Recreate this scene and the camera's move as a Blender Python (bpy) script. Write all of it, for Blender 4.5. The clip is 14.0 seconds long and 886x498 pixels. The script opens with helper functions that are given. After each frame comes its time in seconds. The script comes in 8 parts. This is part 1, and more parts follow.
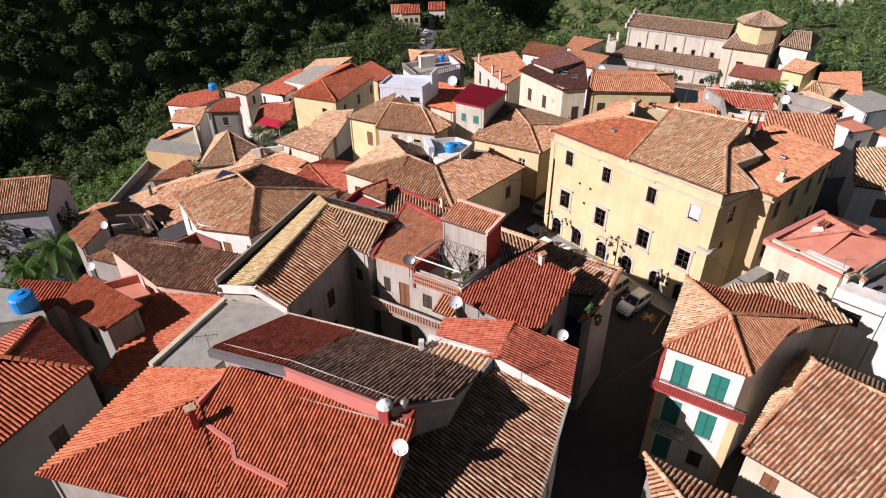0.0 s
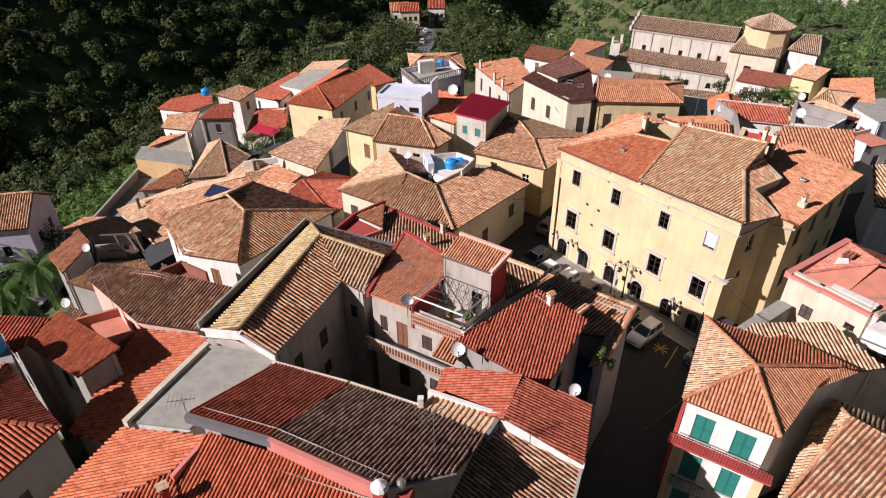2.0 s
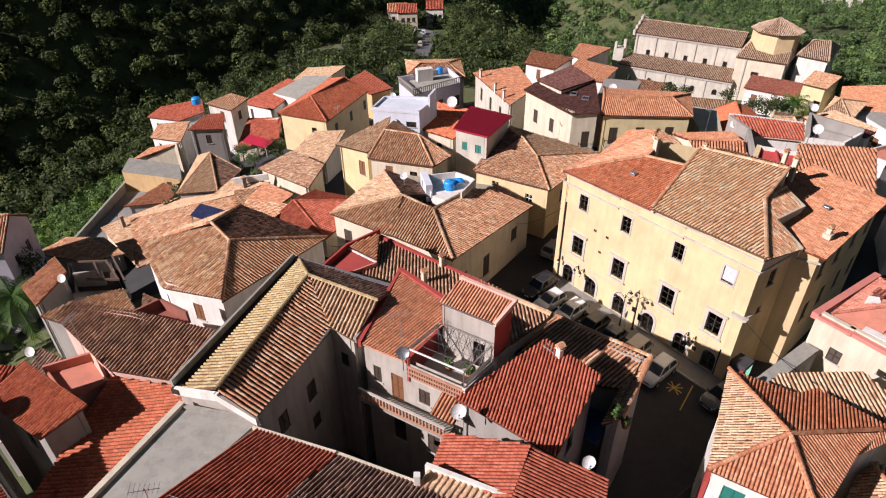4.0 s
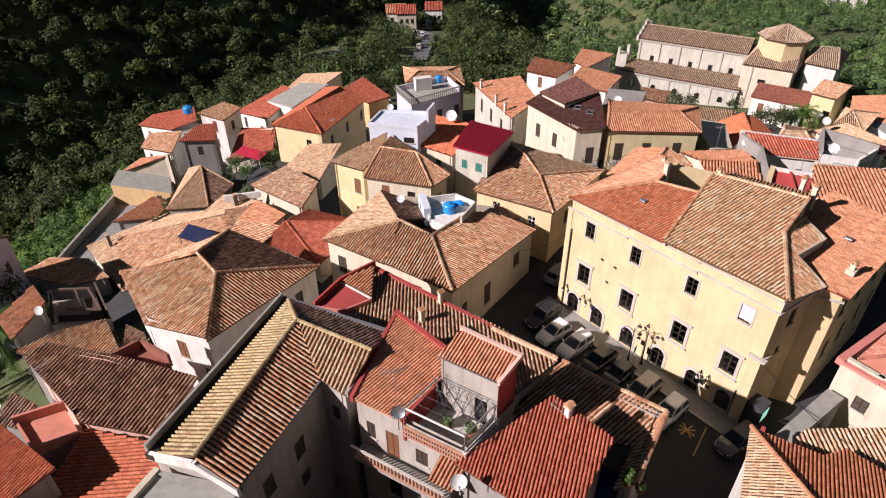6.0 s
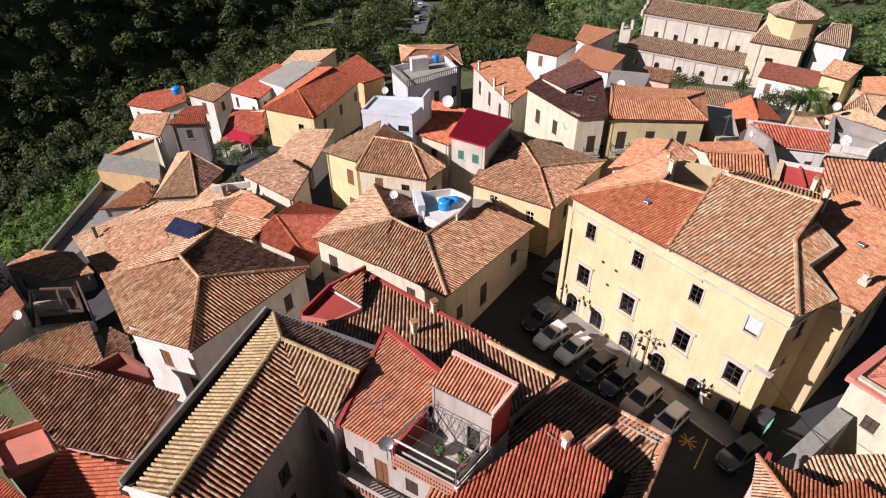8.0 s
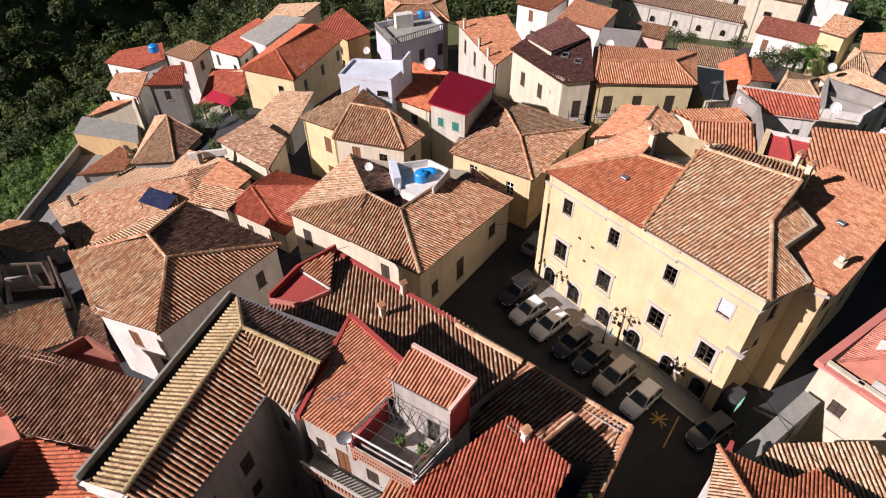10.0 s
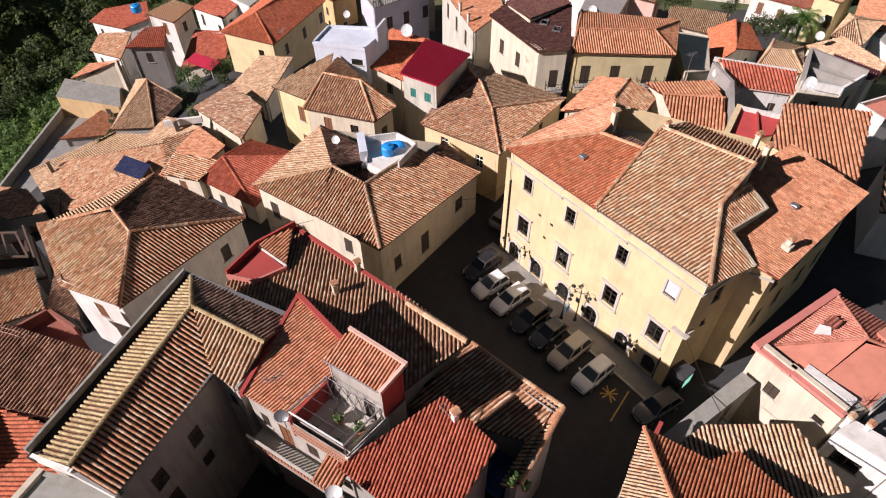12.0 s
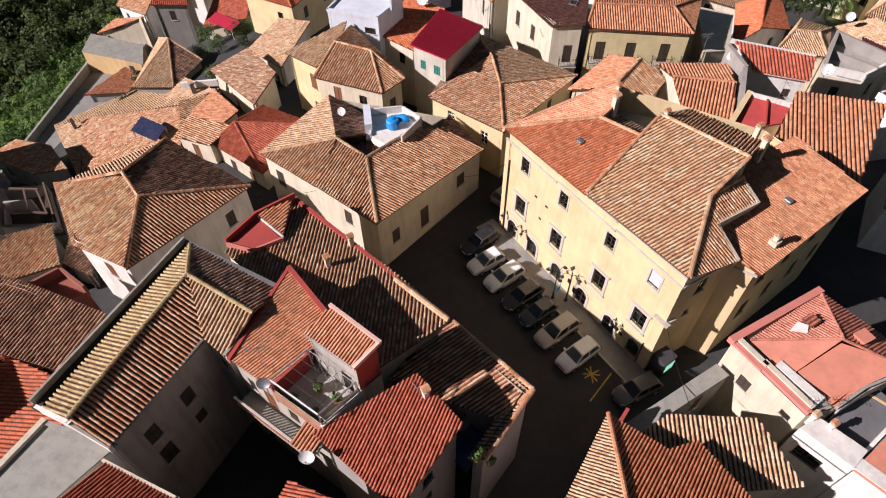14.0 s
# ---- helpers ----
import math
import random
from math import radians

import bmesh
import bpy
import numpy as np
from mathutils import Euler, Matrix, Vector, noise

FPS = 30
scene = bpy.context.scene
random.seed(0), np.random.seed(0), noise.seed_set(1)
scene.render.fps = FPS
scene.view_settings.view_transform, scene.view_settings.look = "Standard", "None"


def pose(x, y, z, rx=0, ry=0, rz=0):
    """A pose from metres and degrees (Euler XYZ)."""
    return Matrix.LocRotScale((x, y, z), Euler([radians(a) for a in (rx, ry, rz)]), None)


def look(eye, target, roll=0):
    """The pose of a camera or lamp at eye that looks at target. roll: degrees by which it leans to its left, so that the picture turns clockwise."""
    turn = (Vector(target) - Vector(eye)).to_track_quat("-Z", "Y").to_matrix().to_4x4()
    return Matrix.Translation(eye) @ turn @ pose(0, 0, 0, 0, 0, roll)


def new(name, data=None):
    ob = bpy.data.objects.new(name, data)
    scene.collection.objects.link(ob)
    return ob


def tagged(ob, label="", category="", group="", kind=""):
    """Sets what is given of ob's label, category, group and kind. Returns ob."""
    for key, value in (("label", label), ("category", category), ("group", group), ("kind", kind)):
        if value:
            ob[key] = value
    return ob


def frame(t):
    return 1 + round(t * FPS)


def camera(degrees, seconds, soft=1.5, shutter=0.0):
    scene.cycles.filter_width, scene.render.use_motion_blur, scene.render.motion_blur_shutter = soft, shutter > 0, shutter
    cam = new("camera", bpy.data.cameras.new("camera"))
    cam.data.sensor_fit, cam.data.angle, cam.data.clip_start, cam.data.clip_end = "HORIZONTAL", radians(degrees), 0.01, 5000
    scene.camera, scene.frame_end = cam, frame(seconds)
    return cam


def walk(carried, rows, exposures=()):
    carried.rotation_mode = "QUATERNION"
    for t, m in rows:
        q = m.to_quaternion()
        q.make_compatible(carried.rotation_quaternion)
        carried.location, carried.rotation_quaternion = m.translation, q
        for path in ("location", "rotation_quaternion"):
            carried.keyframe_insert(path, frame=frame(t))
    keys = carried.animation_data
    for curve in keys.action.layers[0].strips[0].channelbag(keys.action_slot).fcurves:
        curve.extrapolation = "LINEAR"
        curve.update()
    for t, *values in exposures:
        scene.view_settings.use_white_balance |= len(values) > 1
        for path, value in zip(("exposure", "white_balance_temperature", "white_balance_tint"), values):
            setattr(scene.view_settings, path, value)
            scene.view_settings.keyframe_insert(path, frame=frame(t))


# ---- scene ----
cam = camera(71.0, 14.0, 1.1)
PATH = [
    (0, (0.75, 2.315, 38.086), (0.737, 3.972, 36.966), -0.7),
    (0.5, (0.714, 3.317, 38.207), (0.701, 4.973, 37.085), -0.7),
    (1, (0.669, 4.424, 38.369), (0.658, 6.076, 37.242), -0.6),
    (1.5, (0.617, 5.47, 38.524), (0.607, 7.119, 37.393), -0.6),
    (2, (0.6, 6.575, 38.681), (0.591, 8.223, 37.547), -0.5),
    (2.5, (0.596, 7.671, 38.849), (0.588, 9.317, 37.713), -0.5),
    (3, (0.584, 8.909, 38.967), (0.577, 10.554, 37.828), -0.5),
    (5.5, (0.658, 14.358, 39.429), (0.655, 15.997, 38.284), -0.5),
    (6, (0.616, 15.335, 39.755), (0.614, 16.972, 38.606), -0.4),
    (6.5, (0.664, 16.191, 39.999), (0.663, 17.826, 38.846), -0.4),
    (7, (0.798, 17.112, 40.217), (0.797, 18.736, 39.049), -0.4),
    (7.5, (0.918, 17.924, 40.423), (0.918, 19.528, 39.228), -0.3),
    (8, (1.075, 18.718, 40.669), (1.074, 20.296, 39.442), -0.3),
    (10.5, (4.221, 21.078, 42.103), (4.221, 22.528, 40.726), -0.4),
    (11, (5.35, 21.257, 42.533), (5.345, 22.682, 41.13), -0.4),
    (11.5, (6.209, 21.388, 42.928), (6.199, 22.789, 41.501), -0.4),
    (12, (7.1, 21.487, 43.429), (7.075, 22.862, 41.977), -0.5),
    (12.5, (7.834, 21.558, 43.865), (7.794, 22.909, 42.392), -0.6),
    (13, (8.557, 21.663, 44.32), (8.495, 22.989, 42.824), -0.6),
    (13.5, (9.178, 21.76, 44.793), (9.091, 23.06, 43.276), -0.6),
    (14, (9.886, 21.874, 45.314), (9.774, 23.146, 43.775), -0.8),
]

walk(cam, [(t, look(eye, target, roll)) for t, eye, target, roll in PATH])

# ---- sky and sun ----
SUN_FROM = Vector((-0.92, -0.39, 0)).normalized()
SUN_HIGH = radians(32)
world = bpy.data.worlds.new("sky")
scene.world = world
world.use_nodes = True
wn = world.node_tree
sky = wn.nodes.new("ShaderNodeTexSky")
sky.sky_type = "NISHITA"
sky.sun_disc = False
sky.sun_elevation = SUN_HIGH
sky.sun_rotation = math.atan2(SUN_FROM.x, SUN_FROM.y)
sky.dust_density = 0.6
wn.links.new(sky.outputs[0], wn.nodes["Background"].inputs[0])
wn.nodes["Background"].inputs[1].default_value = 0.019
sun = bpy.data.lights.new("sun", "SUN")
sun.energy = 5.0
sun.angle = radians(0.53)
sun.color = (1.0, 0.885, 0.91)
sun_ob = new("sun", sun)
sun_way = Vector((SUN_FROM.x * math.cos(SUN_HIGH), SUN_FROM.y * math.cos(SUN_HIGH), math.sin(SUN_HIGH)))
sun_ob.matrix_world = Matrix.Translation((0, 0, 90)) @ sun_way.to_track_quat("Z", "Y").to_matrix().to_4x4()
scene.view_settings.exposure = 0.5

rng = random.Random(7)
nrs = np.random.RandomState(11)


# ---- materials ----
def nodes_of(name):
    m = bpy.data.materials.new(name)
    m.use_nodes = True
    return m, m.node_tree, m.node_tree.nodes["Principled BSDF"]


def ramp(nt, fac, stops):
    r = nt.nodes.new("ShaderNodeValToRGB")
    el = r.color_ramp.elements
    while len(el) < len(stops):
        el.new(0.5)
    for e, (p, c) in zip(el, stops):
        e.position, e.color = p, (*c, 1)
    nt.links.new(fac, r.inputs[0])
    return r.outputs[0]


def noise_tex(nt, scale, detail=4.0, rough=0.6, stretch=None):
    co = nt.nodes.new("ShaderNodeTexCoord")
    n = nt.nodes.new("ShaderNodeTexNoise")
    n.inputs["Scale"].default_value = scale
    n.inputs["Detail"].default_value = detail
    n.inputs["Roughness"].default_value = rough
    if stretch:
        mp = nt.nodes.new("ShaderNodeMapping")
        mp.inputs["Scale"].default_value = stretch
        nt.links.new(co.outputs["Object"], mp.inputs[0])
        nt.links.new(mp.outputs[0], n.inputs["Vector"])
    else:
        nt.links.new(co.outputs["Object"], n.inputs["Vector"])
    return n.outputs[0]


def mix(nt, a, b, fac, kind="MIX"):
    m = nt.nodes.new("ShaderNodeMix")
    m.data_type, m.blend_type = "RGBA", kind
    for k, v in ((0, fac), (6, a), (7, b)):
        if isinstance(v, (int, float)):
            m.inputs[k].default_value = v
        elif isinstance(v, tuple):
            m.inputs[k].default_value = (*v, 1)
        else:
            nt.links.new(v, m.inputs[k])
    return m.outputs[2]


def bump(nt, bsdf, height, strength, distance):
    b = nt.nodes.new("ShaderNodeBump")
    b.inputs["Strength"].default_value = strength
    b.inputs["Distance"].default_value = distance
    nt.links.new(height, b.inputs["Height"])
    nt.links.new(b.outputs[0], bsdf.inputs["Normal"])


def tile_mat(name, stops, lichen=(0.30, 0.27, 0.20), lichen_amount=0.4, rough=0.85, uneven=0.22):
    """Clay tiles: each tile its own shade, with blotches of lichen and soot."""
    m, nt, b = nodes_of(name)
    geo = nt.nodes.new("ShaderNodeNewGeometry")
    info = nt.nodes.new("ShaderNodeObjectInfo")
    add = nt.nodes.new("ShaderNodeMath")
    add.operation = "ADD"
    nt.links.new(geo.outputs["Random Per Island"], add.inputs[0])
    nt.links.new(info.outputs["Random"], add.inputs[1])
    fr = nt.nodes.new("ShaderNodeMath")
    fr.operation = "FRACT"
    nt.links.new(add.outputs[0], fr.inputs[0])
    base = ramp(nt, fr.outputs[0], stops)
    far = nt.nodes.new("ShaderNodeMath")
    far.operation = "MULTIPLY"
    nt.links.new(fr.outputs[0], far.inputs[0])
    far.inputs[1].default_value = 17.3
    fr2 = nt.nodes.new("ShaderNodeMath")
    fr2.operation = "FRACT"
    nt.links.new(far.outputs[0], fr2.inputs[0])
    shade = ramp(nt, fr2.outputs[0], [(0.0, (1 - 1.1 * uneven,) * 3), (0.25, (1.0,) * 3), (1.0, (1 + 0.45 * uneven,) * 3)])
    base = mix(nt, base, shade, 1.0, "MULTIPLY")
    big = ramp(nt, noise_tex(nt, 0.35, 5), [(0.35, (0, 0, 0)), (0.72, (1, 1, 1))])
    mul = nt.nodes.new("ShaderNodeMath")
    mul.operation = "MULTIPLY"
    nt.links.new(big, mul.inputs[0])
    mul.inputs[1].default_value = lichen_amount
    c = mix(nt, base, lichen, mul.outputs[0])
    fine = ramp(nt, noise_tex(nt, 9.0, 5), [(0.28, (0.46, 0.44, 0.43)), (0.5, (0.95, 0.95, 0.95)), (0.72, (1.18, 1.18, 1.2))])
    c = mix(nt, c, fine, 1.0, "MULTIPLY")
    soot = ramp(nt, noise_tex(nt, 1.7, 6, 0.7), [(0.36, (0.5, 0.47, 0.46)), (0.52, (1, 1, 1)), (0.75, (1.1, 1.07, 1.08))])
    c = mix(nt, c, soot, 0.55, "MULTIPLY")
    nt.links.new(c, b.inputs["Base Color"])
    b.inputs["Roughness"].default_value = rough
    b.inputs["Specular IOR Level"].default_value = 0.2
    bump(nt, b, noise_tex(nt, 25, 3), 0.4, 0.02)
    return m


def plaster_mat(name, colour, stain=(0.25, 0.22, 0.18), amount=0.35, rough=0.9):
    m, nt, b = nodes_of(name)
    streak = ramp(nt, noise_tex(nt, 1.0, 6, 0.65, (1.6, 1.6, 0.22)), [(0.45, (0, 0, 0)), (0.8, (1, 1, 1))])
    patch = ramp(nt, noise_tex(nt, 0.5, 5), [(0.3, (0.86, 0.86, 0.86)), (0.7, (1.06, 1.06, 1.06))])
    mul = nt.nodes.new("ShaderNodeMath")
    mul.operation = "MULTIPLY"
    nt.links.new(streak, mul.inputs[0])
    mul.inputs[1].default_value = amount
    c = mix(nt, colour, stain, mul.outputs[0])
    c = mix(nt, c, patch, 1.0, "MULTIPLY")
    nt.links.new(c, b.inputs["Base Color"])
    b.inputs["Roughness"].default_value = rough
    b.inputs["Specular IOR Level"].default_value = 0.25
    bump(nt, b, noise_tex(nt, 14, 5), 0.35, 0.02)
    return m


def plain_mat(name, colour, rough=0.6, metal=0.0, grain=20, vary=0.2):
    m, nt, b = nodes_of(name)
    f = ramp(nt, noise_tex(nt, grain, 4), [(0.3, tuple(c * (1 - vary) for c in colour)), (0.7, tuple(min(1, c * (1 + vary)) for c in colour))])
    nt.links.new(f, b.inputs["Base Color"])
    b.inputs["Roughness"].default_value = rough
    b.inputs["Metallic"].default_value = metal
    return m


def paint_mat(name, colour, coat=0.6):
    m, nt, b = nodes_of(name)
    dust = ramp(nt, noise_tex(nt, 2.5, 5), [(0.35, colour), (0.9, tuple(0.8 * c + 0.05 for c in colour))])
    nt.links.new(dust, b.inputs["Base Color"])
    b.inputs["Roughness"].default_value = 0.35
    b.inputs["Coat Weight"].default_value = coat
    b.inputs["Coat Roughness"].default_value = 0.08
    return m


def glass_mat(name, tint=(0.75, 0.85, 0.85)):
    m, nt, b = nodes_of(name)
    b.inputs["Base Color"].default_value = (*tint, 1)
    b.inputs["Transmission Weight"].default_value = 1.0
    b.inputs["Roughness"].default_value = 0.03
    b.inputs["IOR"].default_value = 1.45
    return m


OLD = tile_mat("old_coppi", [(0, (0.46, 0.21, 0.11)), (0.2, (0.60, 0.30, 0.16)), (0.45, (0.70, 0.41, 0.235)), (0.6, (0.64, 0.275, 0.145)), (0.8, (0.73, 0.49, 0.305)), (1, (0.77, 0.56, 0.38))], lichen=(0.50, 0.36, 0.235), lichen_amount=0.3)
PALE = tile_mat("pale_coppi", [(0, (0.48, 0.27, 0.15)), (0.3, (0.61, 0.40, 0.24)), (0.6, (0.67, 0.48, 0.31)), (0.8, (0.57, 0.31, 0.175)), (1, (0.73, 0.58, 0.40))], lichen=(0.6, 0.44, 0.28), lichen_amount=0.35)
STRAW = tile_mat("lichened_coppi", [(0, (0.38, 0.25, 0.12)), (0.4, (0.48, 0.36, 0.19)), (0.8, (0.54, 0.43, 0.25)), (1, (0.44, 0.25, 0.13))], lichen=(0.44, 0.38, 0.19), lichen_amount=0.55)
# Dark coppi: weathered roofs, and slopes with shade put into the tile colour.
DARK = tile_mat("shade_and_weathered_coppi", [(0, (0.170, 0.094, 0.065)), (0.4, (0.280, 0.155, 0.105)), (0.75, (0.390, 0.225, 0.150)), (1, (0.520, 0.325, 0.220))], lichen=(0.130, 0.100, 0.085), lichen_amount=0.4)
BROWN = tile_mat("brown_coppi", [(0, (0.26, 0.125, 0.078)), (0.4, (0.38, 0.195, 0.12)), (0.75, (0.49, 0.275, 0.175)), (1, (0.60, 0.38, 0.25))], lichen=(0.22, 0.15, 0.115), lichen_amount=0.4)
GREY = tile_mat("grey_coppi", [(0, (0.200, 0.116, 0.090)), (0.4, (0.370, 0.223, 0.165)), (0.75, (0.520, 0.335, 0.250)), (1, (0.600, 0.391, 0.290))], lichen=(0.160, 0.130, 0.110), lichen_amount=0.4)
ORANGE = tile_mat("orange_tiles", [(0, (0.50, 0.20, 0.105)), (0.5, (0.60, 0.27, 0.145)), (1, (0.68, 0.36, 0.21))], lichen=(0.47, 0.24, 0.14), lichen_amount=0.35, uneven=0.18)
BRIGHT = tile_mat("bright_orange_tiles", [(0, (0.48, 0.125, 0.06)), (0.5, (0.55, 0.16, 0.08)), (1, (0.62, 0.205, 0.11))], lichen=(0.40, 0.13, 0.08), lichen_amount=0.3, uneven=0.18)
VIVID = tile_mat("vivid_orange_tiles", [(0, (0.56, 0.15, 0.07)), (0.5, (0.63, 0.19, 0.09)), (1, (0.70, 0.25, 0.13))], lichen=(0.52, 0.19, 0.10), lichen_amount=0.25, uneven=0.18)
RED = tile_mat("red_tiles", [(0, (0.42, 0.10, 0.058)), (0.5, (0.51, 0.135, 0.078)), (1, (0.59, 0.185, 0.115))], lichen=(0.30, 0.10, 0.065), lichen_amount=0.35, uneven=0.18)
# Pan tiles: base colours darkened to paint the shade between cover tiles.
PAN = tile_mat("groove_shaded_pans", [(0, (0.09, 0.041, 0.029)), (0.5, (0.115, 0.053, 0.036)), (1, (0.14, 0.066, 0.042))], lichen=(0.055, 0.04, 0.03), lichen_amount=0.5)
REDPAN = tile_mat("groove_shaded_red_pans", [(0, (0.19, 0.056, 0.034)), (0.5, (0.23, 0.068, 0.041)), (1, (0.27, 0.09, 0.055))], lichen=(0.13, 0.05, 0.035), lichen_amount=0.4)
SANDPAN = tile_mat("groove_shaded_sandy_pans", [(0, (0.15, 0.085, 0.05)), (0.5, (0.19, 0.11, 0.066)), (1, (0.24, 0.14, 0.085))], lichen=(0.14, 0.10, 0.06), lichen_amount=0.4)
TANPAN = tile_mat("groove_shaded_tan_pans", [(0, (0.095, 0.05, 0.034)), (0.5, (0.13, 0.068, 0.045)), (1, (0.165, 0.09, 0.058))], lichen=(0.06, 0.042, 0.032), lichen_amount=0.4)
SALMON_TILE = tile_mat("salmon_tiles", [(0, (0.52, 0.19, 0.13)), (0.5, (0.58, 0.23, 0.16)), (1, (0.64, 0.28, 0.20))], lichen=(0.42, 0.18, 0.13), lichen_amount=0.3, uneven=0.18)
CHAPEL = tile_mat("church_coppi", [(0, (0.40, 0.26, 0.17)), (0.4, (0.50, 0.34, 0.23)), (0.75, (0.56, 0.41, 0.29)), (1, (0.62, 0.48, 0.36))], lichen=(0.42, 0.35, 0.26), lichen_amount=0.5)
ROSY = tile_mat("rosy_tiles", [(0, (0.63, 0.26, 0.145)), (0.5, (0.70, 0.33, 0.19)), (1, (0.77, 0.41, 0.255))], lichen=(0.54, 0.27, 0.165), lichen_amount=0.3, uneven=0.18)
PATCHY = tile_mat("patchy_coppi", [(0, (0.62, 0.35, 0.19)), (0.3, (0.73, 0.48, 0.28)), (0.55, (0.78, 0.57, 0.35)), (0.68, (0.70, 0.36, 0.19)), (0.85, (0.80, 0.63, 0.41)), (1, (0.82, 0.69, 0.48))], lichen=(0.74, 0.34, 0.19), lichen_amount=0.5)
LANEC = tile_mat("lane_coppi", [(0, (0.30, 0.15, 0.09)), (0.25, (0.42, 0.23, 0.14)), (0.5, (0.52, 0.33, 0.20)), (0.7, (0.46, 0.21, 0.125)), (0.88, (0.60, 0.42, 0.27)), (1, (0.66, 0.52, 0.36))], lichen=(0.34, 0.24, 0.16), lichen_amount=0.45)
TERRA = tile_mat("terracotta_tiles", [(0, (0.58, 0.18, 0.085)), (0.5, (0.68, 0.235, 0.115)), (1, (0.74, 0.33, 0.18))], lichen=(0.56, 0.23, 0.12), lichen_amount=0.3, uneven=0.18)
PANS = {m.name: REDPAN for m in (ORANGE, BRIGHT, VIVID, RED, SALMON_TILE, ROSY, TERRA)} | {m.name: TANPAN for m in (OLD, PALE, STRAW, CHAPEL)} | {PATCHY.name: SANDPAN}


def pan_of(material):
    """The trough tiles between a roof's cover tiles, with groove shade in their colour."""
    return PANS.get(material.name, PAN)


CRIMSON = plain_mat("crimson_sheet", (0.42, 0.02, 0.05), 0.5, 0.0, 3, 0.15)
UMBER = tile_mat("umber_tiles", [(0, (0.10, 0.045, 0.04)), (0.5, (0.14, 0.06, 0.05)), (1, (0.19, 0.09, 0.07))], lichen=(0.1, 0.06, 0.05), lichen_amount=0.3, uneven=0.18)
YELLOW = plaster_mat("yellow_plaster", (0.68, 0.535, 0.315), (0.44, 0.34, 0.225), 0.5)
LEMON = plaster_mat("lemon_plaster", (0.70, 0.585, 0.34), (0.42, 0.35, 0.2), 0.4)
CREAM = plaster_mat("cream_plaster", (0.66, 0.585, 0.455), (0.27, 0.24, 0.19), 0.45)
WHITE = plaster_mat("white_plaster", (0.76, 0.73, 0.68), (0.33, 0.30, 0.26), 0.5)
CHURCH = plaster_mat("church_stucco", (0.56, 0.53, 0.45), (0.28, 0.27, 0.23), 0.6)
GREYP = plaster_mat("grey_plaster", (0.33, 0.305, 0.28), (0.2, 0.18, 0.16), 0.5)
OLDWALL = plaster_mat("weathered_wall_plaster", (0.46, 0.42, 0.37), (0.22, 0.19, 0.16), 0.7)
ROSEP = plaster_mat("rose_red_plaster", (0.60, 0.22, 0.18), (0.42, 0.2, 0.17), 0.4)
SALMON = plaster_mat("salmon_terrace_paint", (0.62, 0.245, 0.17), (0.35, 0.16, 0.11), 0.5)
BRICKRED = plaster_mat("brick_red_terrace", (0.30, 0.115, 0.085), (0.16, 0.08, 0.06), 0.5)
CLAYP = plaster_mat("clay_balustrade", (0.46, 0.25, 0.17), (0.25, 0.16, 0.12), 0.5)
PINK = plaster_mat("pink_plaster", (0.72, 0.46, 0.38), (0.4, 0.25, 0.2), 0.3)
OCHRE = plaster_mat("ochre_plaster", (0.68, 0.47, 0.24), (0.35, 0.26, 0.15), 0.4)
BLUEP = plaster_mat("pale_blue_plaster", (0.66, 0.70, 0.78), (0.35, 0.35, 0.36), 0.25)
REDP = plaster_mat("red_plaster", (0.40, 0.07, 0.06), (0.2, 0.06, 0.05), 0.3)
LILAC = plaster_mat("lilac_plaster", (0.62, 0.57, 0.66), (0.3, 0.28, 0.3), 0.25)
CONC = plaster_mat("old_concrete", (0.36, 0.35, 0.31), (0.16, 0.15, 0.13), 0.6)
ASPH = plaster_mat("asphalt", (0.055, 0.055, 0.056), (0.03, 0.03, 0.03), 0.5)
ASPHALT_PALE = plaster_mat("worn_asphalt", (0.16, 0.16, 0.165), (0.09, 0.09, 0.09), 0.4)
STONE = plaster_mat("paving_stone", (0.30, 0.29, 0.27), (0.16, 0.15, 0.14), 0.5)
TRIM = plaster_mat("stone_trim", (0.52, 0.48, 0.43), (0.3, 0.28, 0.25), 0.5)
WOOD = plain_mat("brown_wood", (0.17, 0.07, 0.03), 0.6)
OLDWOOD = plain_mat("weathered_timber", (0.13, 0.085, 0.06), 0.8)
DKWOOD = plain_mat("dark_wood", (0.05, 0.035, 0.025), 0.55)
GREENW = plain_mat("green_shutter_paint", (0.02, 0.16, 0.13), 0.5)
IRON = plain_mat("black_iron", (0.03, 0.03, 0.032), 0.5, 0.7)
STEEL = plain_mat("grey_steel", (0.45, 0.46, 0.48), 0.4, 0.8)
WHITEM = plain_mat("white_enamel", (0.78, 0.78, 0.76), 0.4)
BLUE = plain_mat("blue_plastic", (0.02, 0.28, 0.72), 0.35)
RUBBER = plain_mat("tyre_rubber", (0.02, 0.02, 0.02), 0.8)
# Pale colour painted for the reflection in an open window pane.
REFLECTC = plain_mat("pale_pane_reflection", (0.55, 0.57, 0.62), 0.8, 0, 5, 0.15)
GLASS = glass_mat("window_glass")
CARGLASS = glass_mat("dark_car_glass", (0.10, 0.12, 0.13))


